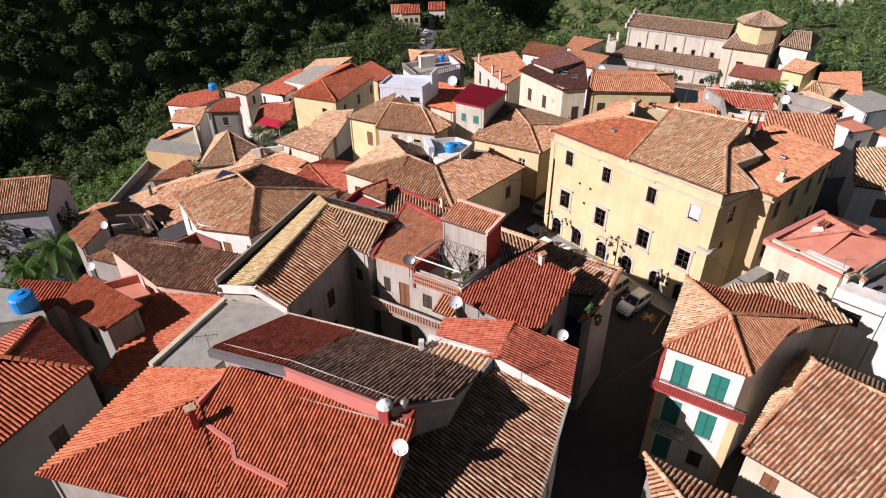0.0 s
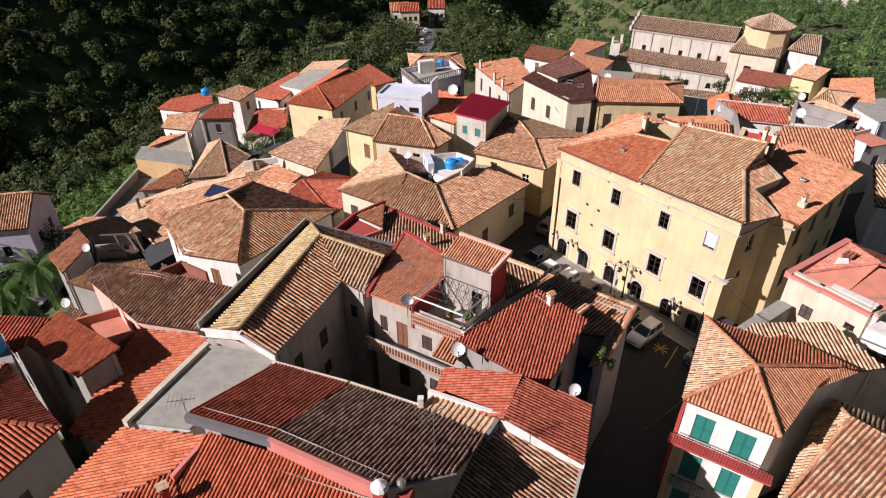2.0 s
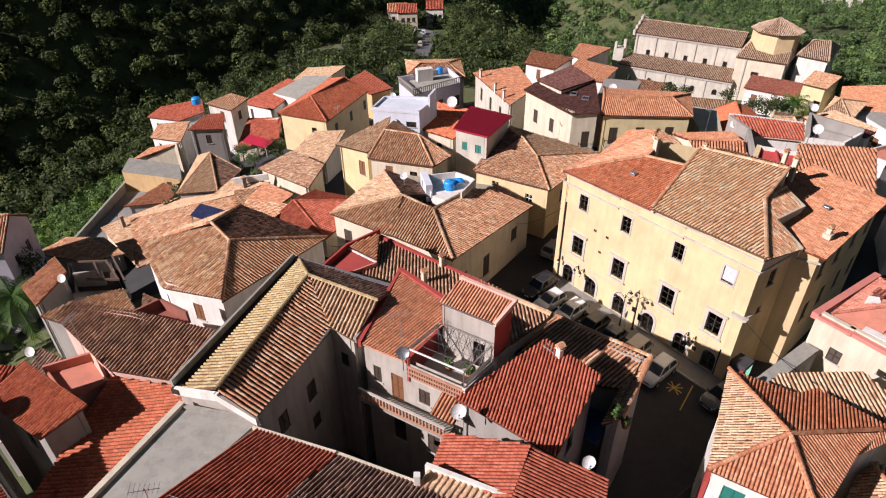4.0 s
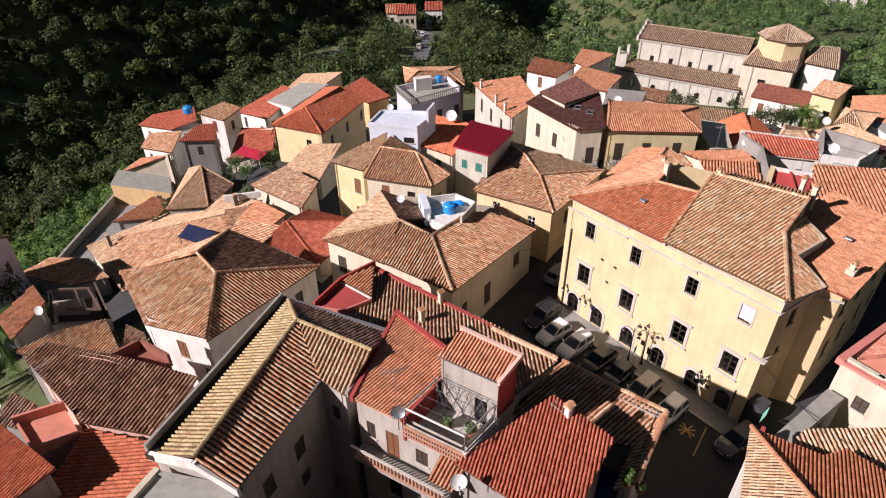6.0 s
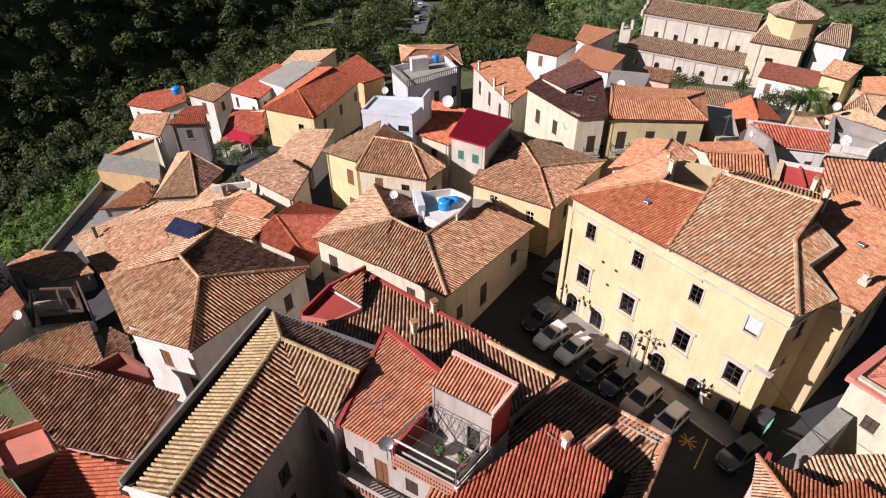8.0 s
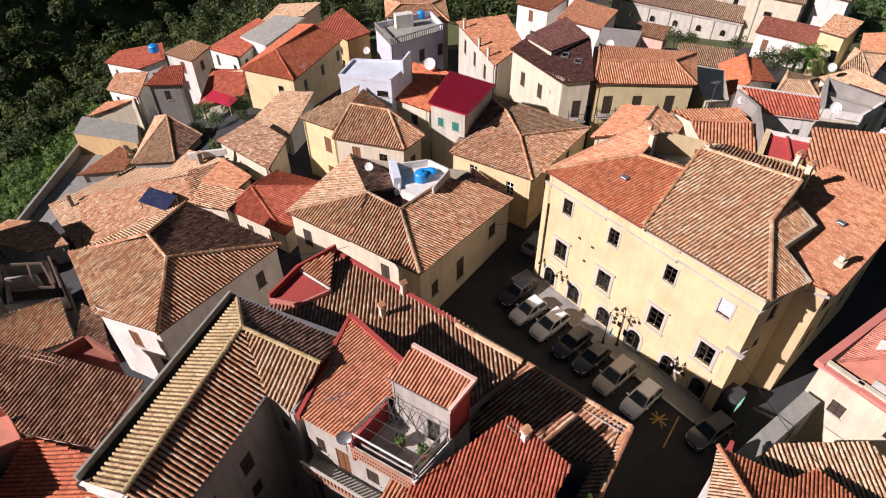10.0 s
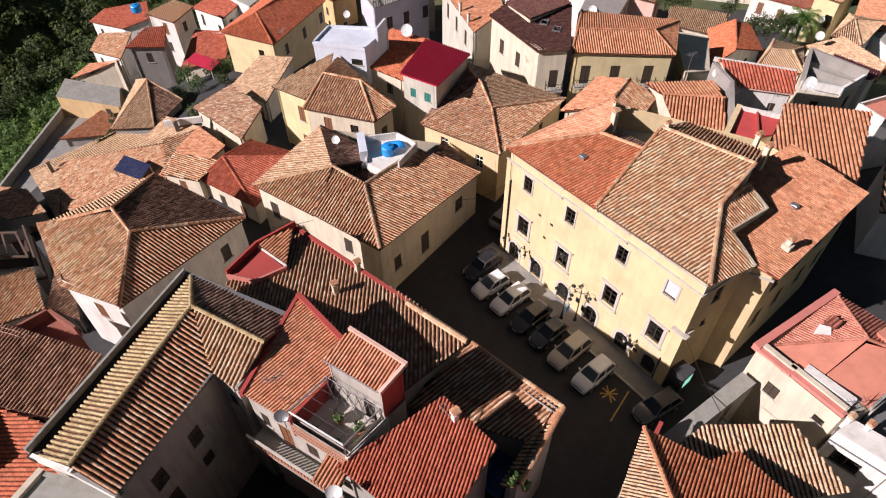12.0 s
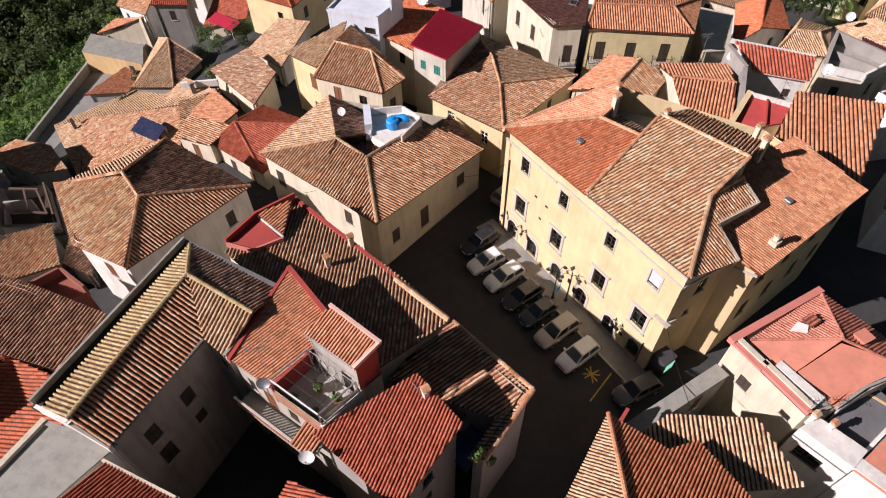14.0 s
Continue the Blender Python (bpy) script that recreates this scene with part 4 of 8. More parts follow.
# ---- the nearer houses ----
TO, TA, TB = Vector((-4.6, 39.6, 0)), Vector((0.86, -0.51, 0)), Vector((0.51, 0.86, 0))


def tt(a, b, z=0.0):
    p = TO + TA * a + TB * b
    return (p.x, p.y, z)


def build_terrace_house():
    foot = [tt(0, 0, 12.3), tt(7.3, 0, 12.3), tt(8.2, 4.5, 12.5), tt(4.4, 5.2, 12.9), tt(-1.5, 6.7, 12.9)]
    root = house("white house with an orange tile roof and a sunken roof terrace", foot, -1, OLDWALL, faces=[(0, 5, 6, 3, 4)], ridge=[tt(3.3, 0, 12.3), tt(3.6, 3.0, 12.7)], mats=[ROSY], pan=ROSY, overhang=0.1, pitch=0.2, length=0.4,
        wins={0: [(0.9, 9.4, 0.6, 1.3, "shut"), (2.4, 8.6, 0.9, 2.1, "wood"), (4.4, 9.2, 0.8, 1.2, "shut"), (2.4, 4.6, 0.9, 2.1, "shut"), (5.0, 4.8, 0.9, 1.8, "shut")]})
    off = root.matrix_basis.translation
    L = lambda a, b, z: Vector(tt(a, b, z)) - off
    slab(root, [L(3.3, 0.1, 11.0), L(7.2, 0.1, 11.0), L(7.9, 4.4, 11.0), L(3.6, 4.6, 11.0)], TRIM, name="terrace_floor")
    parapet(root, [tt(3.4, 0.1, 11.0), tt(3.65, 3.0, 11.0)], 1.6, 0.16, REDP)
    parapet(root, [tt(7.25, 0.1, 11.0), tt(7.75, 3.0, 11.0)], 1.1, 0.18, WHITE)
    # pierced terracotta screen on the street side
    for k in range(3):
        parapet(root, [tt(3.45, 0.02, 11.2 + 0.36 * k), tt(7.2, 0.02, 11.2 + 0.36 * k)], 0.1, 0.12, CLAYP, 0.02, "screen_rail")
    for k in range(22):
        a = 3.5 + 3.6 * k / 21
        p = L(a, 0.02, 11.2)
        Geo().box(-0.04, -0.05, 0, 0.04, 0.05, 0.8).to("screen_block", CLAYP, root, "", Matrix.Translation(p) @ Matrix.Rotation(math.atan2(-0.51, 0.86), 4, "Z"))
    # upper room
    up = [tt(3.9, 2.95, 15.1), tt(7.75, 2.85, 15.1), tt(8.15, 4.6, 15.75), tt(4.35, 4.9, 15.75)]
    slab(root, [Vector(p) - off for p in up], REDPAN)
    poly = flat_face([Vector(p) - off + Vector((0, 0, 0.01)) for p in up])
    place("roof_tiles", tile_mesh("roof_tiles", [[tuple(p) for p in poly]], ROSY, 0.2, 0.4), root)["kind"] = "stuff"
    ins = inset(up, 0.12)
    for i in range(4):
        a, b = ins[i], ins[(i + 1) % 4]
        wall(root, a, b, 10.9, a[2] - 0.1, b[2] - 0.1, OLDWALL if i == 0 else REDP, [(2.6, 11.1, 0.8, 1.9, "glass")] if i == 0 else (), 0.15)
    parapet(root, [up[3], up[2], up[1]], 0.18, 0.2, PINK, 0.1)
    parapet(root, [tt(-1.55, 6.8, 12.9), tt(4.3, 5.1, 12.9)], 0.22, 0.3, REDP, 0.4)
    parapet(root, [tt(-1.6, 6.7, 12.9), tt(-0.1, 0.0, 12.35)], 0.15, 0.22, REDP, 0.3)
    # pergola and scaffold poles
    for a, b in ((3.5, 0.1), (7.2, 0.1), (7.6, 2.8), (3.9, 2.8)):
        Geo().tube(L(a, b, 11.0), L(a, b, 13.4), 0.035).to("pergola_post", STEEL, root)
    for p, q in (((3.5, 0.1), (7.2, 0.1)), ((7.2, 0.1), (7.6, 2.8)), ((3.5, 0.1), (3.9, 2.8))):
        Geo().beam(L(*p, 13.4), L(*q, 13.4), 0.08, 0.08).to("pergola_beam", WHITEM if p[1] == q[1] else STEEL, root)
    for k in range(6):
        Geo().tube(L(3.9 + 0.72 * k, 2.7, 13.6), L(4.5 + 0.72 * k, 2.6, 11.3), 0.018, 5).to("brace", STEEL, root)
        Geo().tube(L(4.5 + 0.6 * k, 2.7, 13.6), L(3.9 + 0.6 * k, 2.6, 11.6), 0.018, 5).to("brace", STEEL, root)
    Geo().tube(L(3.9, 2.7, 13.7), L(7.7, 2.6, 13.7), 0.025, 5).to("rail", STEEL, root)
    Geo().tube(L(3.9, 2.8, 15.2), L(7.7, 2.7, 15.2), 0.03, 5).to("rail", STEEL, root)
    for k in range(5):
        Geo().tube(L(4.0 + 0.7 * k, 0.1, 13.38), L(4.3 + 0.7 * k, 2.8, 13.4), 0.012, 4).to("wire", IRON, root)
    for k in range(3):
        Geo().tube(L(3.6, 0.7 + 0.7 * k, 13.38), L(7.3, 0.7 + 0.7 * k, 13.38), 0.012, 4).to("wire", IRON, root)
    # balcony
    slab(root, [L(0.3, -1.1, 8.5), L(6.6, -1.1, 8.5), L(6.6, 0.1, 8.5), L(0.3, 0.1, 8.5)], CONC, 0.18, "balcony")
    for k in range(2):
        parapet(root, [tt(0.35, -1.05, 8.6 + 0.75 * k), tt(6.55, -1.05, 8.6 + 0.75 * k)], 0.1, 0.14, TRIM if k else CLAYP, 0.02, "balcony_rail")
    for k in range(26):
        p = L(0.4 + 6.1 * k / 25, -1.05, 8.6)
        Geo().box(-0.05, -0.04, 0, 0.05, 0.04, 0.75).to("baluster", CLAYP, root, "", Matrix.Translation(p) @ Matrix.Rotation(math.atan2(-0.51, 0.86), 4, "Z"))
    poly = [L(5.8, -1.4, 10.6), L(7.4, -1.4, 10.6), L(7.4, 0.1, 11.1), L(5.8, 0.1, 11.1)]
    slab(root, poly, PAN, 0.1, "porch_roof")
    place("roof_tiles", tile_mesh("roof_tiles", [[tuple(p) for p in poly]], ORANGE, 0.22, 0.4), root)["kind"] = "stuff"
    satellite_dish(*tt(3.2, -0.15, 12.2), 0.5, 215, 1.0, STEEL)
    tv_antenna(*tt(2.6, 0.6, 12.3), 3.2)


def build_red_parapet_house():
    foot = [(-9.0, 50.0, 9.6), (3.5, 40.5, 9.9), (8.3, 45.0, 9.9), (4.1, 48.8, 9.5), (-5.05, 56.06, 9.30)]
    root = house("house with a weathered brown coppi roof and a red parapet", foot, -1, CREAM, faces=[(0, 1, 2, 3, 4)], mats=[LANEC], overhang=0.15, pan=SANDPAN)
    parapet(root, [(-5.03, 55.93, 9.40), (4.12, 48.50, 9.50)], 0.2, 0.3, REDP)
    parapet(root, [(-5.03, 55.93, 9.40), (-9.00, 51.03, 9.40)], 0.2, 0.3, REDP)
    ridge_line(Vector((4.10, 48.28, 9.60)) - root.matrix_basis.translation, Vector((8.17, 44.93, 9.90)) - root.matrix_basis.translation, PALE, root, True, 0.22)
    p = [(-7.43, 53.63, 10.0), (-4.83, 51.60, 10.0), (-4.89, 54.86, 10.4)]
    off = root.matrix_basis.translation
    poly = [Vector(q) - off for q in p]
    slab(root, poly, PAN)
    place("roof_tiles", tile_mesh("roof_tiles", [[tuple(q) for q in poly]], ORANGE, 0.26, 0.45), root)["kind"] = "stuff"
    slab(root, [Vector(p) - off for p in ((-8.97, 50.63, 9.75), (-6.87, 50.12, 9.75), (-4.93, 51.36, 9.80), (-7.30, 53.37, 9.80))], REDP, 0.1, "red_terrace")
    parapet(root, [(-8.95, 50.75, 9.75), (-7.45, 53.5, 9.8), (-5.0, 55.7, 9.8)], 0.5, 0.18, REDP, 0.4)
    parapet(root, [(-8.9, 50.6, 9.75), (-6.87, 50.1, 9.75), (-4.9, 51.4, 9.75)], 0.16, 0.16, ROSEP, 0.3, "kerb")
    parapet(root, [(-7.3, 53.45, 9.75), (-4.9, 51.6, 9.75)], 0.12, 0.14, WHITE, 0.3, "court_wall")
    for cx, cy, h in ((-0.98, 49.20, 1.1), (0.38, 51.34, 1.0)):
        chimney(root, cx, cy, 9.4, h, 0.35, CREAM)


# DARK on the north-east slope puts its shade into the tile colour.
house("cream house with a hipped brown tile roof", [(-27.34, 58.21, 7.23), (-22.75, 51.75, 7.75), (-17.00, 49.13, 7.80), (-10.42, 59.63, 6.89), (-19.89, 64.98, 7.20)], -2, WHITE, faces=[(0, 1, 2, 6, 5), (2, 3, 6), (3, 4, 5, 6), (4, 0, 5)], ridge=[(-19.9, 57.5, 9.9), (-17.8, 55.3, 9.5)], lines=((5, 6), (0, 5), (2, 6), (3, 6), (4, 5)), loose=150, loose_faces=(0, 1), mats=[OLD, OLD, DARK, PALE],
    wins={0: [(3.0, 4.6, 0.9, 1.5, "shut"), (6.2, 3.6, 0.9, 1.9, "shut")], 1: [(3.0, 4.6, 1.0, 1.7, "wood"), (5.2, 2.6, 0.9, 1.6, "shut")], 2: [(9.5, 4.0, 0.9, 1.6, "shut"), (4.5, 4.0, 0.9, 1.6, "shut")]}, pieces=True)
Lp = [(-10.55, 48.45, 12.45), (-14.85, 35.85, 12.75), (-9.75, 33.8, 12.15), (-6.66, 40.9, 12.4), (-5.1, 39.85, 12.35), (-2.8, 44.9, 12.45)]
L_root = house("long L-shaped house with lichen-yellow and brown tiled slopes", Lp, -1, OLDWALL, faces=[(9, 10, 7, 6), (2, 3, 6, 7), (3, 4, 8, 6), (5, 9, 6, 8)], ridge=[(-8.65, 44.75, 13.7), (-11.9, 34.7, 13.55), (-3.72, 42.29, 13.43), (-10.0, 48.1, 12.5), (-14.2, 35.6, 12.8)], loose=150, loose_faces=(0, 1), mats=[STRAW, OLD, PALE, GREY], wins={2: [(2.0, 8.8, 0.9, 1.5, "shut"), (4.9, 8.6, 0.9, 1.5, "shut"), (2.0, 5.8, 1.0, 1.8, "shut"), (4.9, 6.0, 0.8, 1.1, "shut")], 3: [(0.9, 9.4, 0.6, 1.1, "shut")]}, lines=((6, 7), (6, 8), (9, 6)), pieces=True, overhang=0.12, pan=SANDPAN)
build_terrace_house()
build_red_parapet_house()
RR_root = house("house with a bright red ribbed tile roof", [(1.12, 35.67, 11.60), (6.41, 31.90, 11.40), (9.61, 36.48, 12.40), (6.75, 39.2, 13.1)], -1, GREYP, kind="shed", pitch=0.2, length=0.4, loose=280, loose_faces=(0,), mats=[RED])
house("low range with an old coppi roof along the square", [(4.4, 41.3, 8.1), (11.6, 38.2, 9.3), (9.95, 35.75, 9.2), (10.95, 35.50, 10.00), (13.7, 39.7, 10.8), (11.4, 42.0, 10.3), (8.5, 44.9, 9.8)], -1, GREYP, faces=[(0, 1, 4, 5, 6), (1, 2, 3, 4)], mats=[OLD, PALE], lines=((4, 5), (5, 6), (3, 4), (1, 4)), pieces=True, overhang=0.2)
tarp = thing("tarpaulin", *(9.98, 37.32, 7.20), "blue tarpaulin stretched over a small yard", "tarpaulin", rz=-40)
v = [(x, y, 0.25 * math.sin(1.7 * x + 0.6 * y) * math.cos(1.3 * y) + 0.12 * x) for y in np.linspace(-1.3, 1.3, 7) for x in np.linspace(-1.0, 1.0, 6)]
part("sheet", v, [(j * 6 + i, j * 6 + i + 1, j * 6 + i + 7, j * 6 + i + 6) for j in range(6) for i in range(5)], plain_mat("blue_tarp", (0.02, 0.04, 0.12), 0.5, 0.0, 4, 0.3), tarp)
for a, b in (((-1.0, -1.3), (-1.6, 1.9)), ((1.0, -1.4), (0.4, 2.0)), ((-1.5, 0.2), (1.4, 0.5))):
    Geo().beam((*a, 0.5), (*b, 0.6), 0.08, 0.08).to("pole", DKWOOD, tarp)
BL, BV, BF, BR = (-10.8, 64.1, 6.75), (-4.72, 60.12, 6.75), (1.35, 56.15, 6.7), (9.95, 67.7, 5.35)
# PALE west and DARK north slopes put sun and shade into tile colour.
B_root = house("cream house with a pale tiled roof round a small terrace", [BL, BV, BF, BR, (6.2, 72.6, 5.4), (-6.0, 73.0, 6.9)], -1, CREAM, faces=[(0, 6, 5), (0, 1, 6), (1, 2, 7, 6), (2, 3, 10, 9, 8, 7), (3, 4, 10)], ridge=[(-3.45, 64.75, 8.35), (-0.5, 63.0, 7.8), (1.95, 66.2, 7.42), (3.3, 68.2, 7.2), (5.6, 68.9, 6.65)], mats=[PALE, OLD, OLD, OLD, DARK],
    wins={0: [(1.6, 3.4, 1.0, 1.9, "shut")], 1: [(3.4, 3.9, 0.9, 1.6, "shut")], 2: [(2.0, 2.2, 0.9, 1.6, "shut"), (5.8, 1.2, 1.1, 2.4, "shut"), (11.0, 2.6, 1.1, 1.5, "shut")]}, lines=((0, 6), (2, 7), (7, 6), (7, 8), (8, 9)), pieces=True, loose=120, loose_faces=(2, 3))
house("cream house with a hipped tile roof and brown shutters", [(-8.18, 75.91, 6.94), (-0.59, 73.37, 7.12), (1.34, 76.19, 6.97), (-5.69, 84.94, 7.50)], -4, CREAM, ridge=[(-6.45, 79.98, 8.60), (-2.38, 78.51, 8.60)], mats=[OLD], wins={0: [(2.2, 4.6, 0.9, 1.6, "wood"), (5.2, 4.6, 0.9, 1.3, "glass")], 1: [(1.5, 3.6, 0.9, 1.8, "shut")]})
house("ochre house with a hipped tile roof", [(3.97, 74.83, 5.80), (11.76, 68.86, 6.46), (19.67, 80.81, 4.99), (8.42, 86.03, 6.50)], -4, YELLOW, ridge=[(10.29, 81.01, 6.88), (11.24, 75.83, 7.08)], mats=[OLD, OLD, PALE, DARK], wins={0: [(2.6, 3.8, 0.9, 1.4, "white"), (7.0, 3.4, 0.9, 1.6, "white")], 1: [(4, 3.0, 0.9, 1.6, "shut"), (9, 3.0, 0.9, 1.6, "shut")]})
WYc = [(14.2, 31.15, 11.2), (18.55, 28.4, 11.2), (22.3, 32.0, 11.15), (25.6, 33.5, 10.9), (23.22, 37.36, 10.60), (21.22, 36.39, 10.60), (18.00, 38.3, 11.15)]
W_root = house("tall white house with green shutters and an orange tile roof", WYc, -1, WHITE, faces=[(0, 1, 7), (1, 2, 8, 7), (2, 3, 8), (3, 4, 5, 6, 7, 8), (6, 0, 7)], ridge=[(18.13, 31.85, 13.10), (24.2, 33.3, 11.55)], lines=((0, 7), (1, 7), (6, 7), (7, 8)), pitch=0.2, length=0.4, loose=150, loose_faces=(0, 1), mats=[ORANGE, ORANGE, ORANGE, TERRA, PALE], pieces=True,
    wins={0: [(1.2, 8.2, 1.1, 2.0, "green"), (3.4, 8.2, 1.1, 2.0, "green"), (1.2, 4.6, 1.1, 2.2, "green"), (3.4, 4.6, 1.1, 2.2, "green"), (1.2, 1.0, 1.1, 2.2, "green"), (3.4, 1.6, 0.9, 1.4, "shut")]})
house("low house with an old orange-brown tile roof", [(19.53, 37.45, 9.40), (25.04, 35.05, 9.00), (29.32, 35.66, 9.00), (27.29, 39.33, 9.80), (21.96, 39.23, 9.80)], -1, CREAM, kind="shed", mats=[PALE])
house("low annex with a flat grey concrete roof", [(18.52, 38.24, 8.40), (19.51, 37.80, 8.40), (27.01, 43.17, 8.00), (26.37, 44.01, 8.00)], -1, CONC, kind="flat")
E_root = house("cream house with salmon-red low roofs behind a painted parapet", [(26.75, 44.43, 10.0), (30.13, 39.62, 10.0), (32.13, 40.27, 10.0), (34.24, 41.81, 10.0), (37.4, 43.3, 9.95), (36.9, 45.8, 9.9), (33.85, 49.3, 9.9)], -1, CREAM, ridge=[(33.41, 44.6, 11.0), (28.05, 44.8, 9.9), (33.8, 48.9, 9.9)],
    faces=[(8, 7, 9), (9, 7, 4, 5)], mats=[SALMON_TILE], pan=SALMON_TILE, pitch=0.22, overhang=0.02, wins={0: [(2.0, 7.2, 0.9, 1.1, "shut"), (5.0, 8.2, 0.7, 0.5, "glass")]})
e_off = E_root.matrix_basis.translation
for pts in (((28.05, 44.8, 9.9), (29.85, 42.2, 9.9), (30.41, 42.64, 9.95), (33.41, 44.6, 10.98)), ((30.45, 42.6, 9.85), (32.1, 40.4, 9.65), (34.2, 41.85, 10.0), (37.3, 43.3, 10.25), (33.45, 44.55, 10.75))):
    slab(E_root, flat_face([Vector(p) - e_off for p in pts]), SALMON, 0.3, "smooth_roof")
for p, q in (((28.05, 44.8, 9.9), (33.41, 44.6, 11.0)), ((33.8, 48.9, 9.9), (33.41, 44.6, 11.0)), ((33.45, 44.55, 10.95), (37.2, 43.35, 10.05))):
    ridge_line(Vector(p) - e_off, Vector(q) - e_off, SALMON_TILE, E_root, False, 0.1)
for pts in (((26.9, 44.4, 9.72), (30.2, 39.7, 9.72), (32.0, 40.4, 9.72), (30.3, 42.7, 9.72), (28.3, 45.1, 9.72)), ((26.9, 44.4, 9.7), (28.3, 44.7, 9.7), (34.0, 48.7, 9.7), (33.6, 49.2, 9.7))):
    slab(E_root, [Vector(p) - e_off for p in pts], CONC, 0.1, "gutter_floor")
# painted copings on the two sides that show
E_A, E_B = Vector((26.75, 44.43, 0)), Vector((30.13, 39.62, 0))
e_d = (E_B - E_A).normalized()
e_n = Vector((-e_d.y, e_d.x, 0))


def along(t, inw, z):
    p = E_A + e_d * t + e_n * inw
    return (p.x, p.y, z)


parapet(E_root, [along(0.25, 0.2, 10.0), along(2.2, 0.2, 10.0)], 0.06, 0.36, ROSEP, 0.2, "coping")
parapet(E_root, [along(2.2, 0.3, 10.0), along(5.7, 0.3, 10.0)], 0.1, 0.36, ROSEP, 0.2, "coping")
parapet(E_root, [along(0.3, 0.56, 10.0), along(2.2, 0.56, 10.0)], 0.22, 0.34, CREAM, 0.4, "coping")
parapet(E_root, [along(2.2, 0.66, 10.0), along(5.6, 0.66, 10.0)], 0.22, 0.34, CREAM, 0.4, "coping")
parapet(E_root, [along(2.9, 1.35, 10.0), along(5.4, 1.5, 10.0)], 0.12, 0.62, WHITE, 0.4, "coping")
parapet(E_root, [(26.95, 44.72, 10.05), (33.7, 49.15, 9.95)], 0.12, 0.5, ROSEP, 0.4)
parapet(E_root, [(32.2, 40.35, 10.0), (34.25, 41.75, 10.05), (37.3, 43.15, 10.1)], 0.06, 0.16, CONC, 0.3, "verge")
# roof hatch with its cement patch
hatch = Matrix.Translation(Vector((31.95, 46.05, 10.52)) - e_off) @ pose(0, 0, 0, 0, 0, math.degrees(math.atan2(e_d.y, e_d.x)))
Geo().box(-0.32, -0.36, -0.3, 0.32, 0.36, 0.22).to("roof_hatch", UMBER, E_root, "", hatch)
slab(E_root, [hatch @ Vector(p) for p in ((-0.4, -0.42, 0.25), (0.4, -0.42, 0.25), (0.4, 0.42, 0.32), (-0.4, 0.42, 0.32))], REDPAN, 0.06, "hatch_lid")
place("hatch_tiles", tile_mesh("hatch_tiles", [[tuple(hatch @ Vector(p)) for p in ((-0.4, -0.42, 0.26), (0.4, -0.42, 0.26), (0.4, 0.42, 0.33), (-0.4, 0.42, 0.33))]], SALMON_TILE, 0.24, 0.4), E_root)["kind"] = "stuff"
slab(E_root, [Vector(p) - e_off for p in ((30.6, 45.45, 10.40), (31.5, 45.15, 10.62), (31.75, 45.75, 10.62), (31.2, 46.1, 10.48))], WHITE, 0.12, "cement_patch")
Geo().box(-0.45, -0.4, -0.3, 0.45, 0.4, 0.3).box(-0.5, -0.45, 0.3, 0.5, 0.45, 0.36).to("vent_box", SALMON, E_root, "", Matrix.Translation(Vector((34.9, 45.0, 10.55)) - e_off) @ pose(0, 0, 0, 0, 0, 30))
FT = house("white house with a grey sunken roof terrace", [(29.75, 39.0, 8.6), (32.2, 36.75, 8.6), (37.2, 41.0, 8.6), (35.9, 42.6, 8.6), (34.3, 41.7, 8.6), (32.2, 40.2, 8.6), (30.6, 39.8, 8.6)], -1, WHITE, kind="flat", mats=[ASPHALT_PALE], wins={0: [(1.35, 6.9, 1.6, 1.1, "glass")]})
ft_off = FT.matrix_basis.translation
slab(FT, [Vector(p) - ft_off for p in ((29.76, 39.02, 9.5), (32.2, 36.77, 9.5), (33.35, 37.9, 9.5), (31.1, 39.85, 9.5))], WHITE, 1.05, "raised_roof")
parapet(FT, [(33.35, 37.9, 8.6), (37.0, 41.0, 8.6)], 0.35, 0.22, WHITE)
parapet(FT, [(32.3, 40.25, 8.6), (34.3, 41.6, 8.6), (35.9, 42.45, 8.6)], 1.2, 0.1, OLDWALL)
parapet(FT, [(35.3, 42.05, 8.62), (36.8, 40.9, 8.62)], 0.03, 0.2, OCHRE, 0.0, "edge_strip")
for x, y in ((30.7, 39.7), (31.6, 39.2)):
    chimney(FT, x, y, 9.5, 0.4, 0.28, WHITE)
FS = house("white house with a smooth salmon roof", [(32.2, 36.7, 9.4), (35.4, 33.8, 9.4), (39.6, 37.8, 9.7), (37.2, 40.9, 9.7)], -1, WHITE, kind="flat", mats=[SALMON], wins={0: [(2.4, 6.0, 0.9, 1.2, "shut")]})
parapet(FS, [(32.6, 37.05, 9.4), (35.5, 34.4, 9.4)], 0.05, 0.9, WHITE, 0.2, "coping")
house("cream house with a wide brown tile roof", [(17.99, 25.96, 7.80), (26.5, 17.0, 7.8), (37.0, 24.0, 7.8), (25.4, 34.4, 7.8)], -1, CREAM, ridge=[(24.38, 31.07, 9.46), (31.5, 22.5, 10.3)], mats=[OLD, OLD, PALE, PALE], wins={0: [(1.6, 5.6, 0.9, 1.2, "wood"), (6, 5.6, 0.9, 1.2, "wood")]})
house("small house with a brown and orange hipped tile roof", [(10.8, 15.5, 8.4), (17.0, 12.0, 8.4), (15.84, 22.11, 8.60), (11.77, 24.85, 8.80)], -1, GREYP, ridge=[(14.2, 17.5, 9.8)], mats=[OLD])

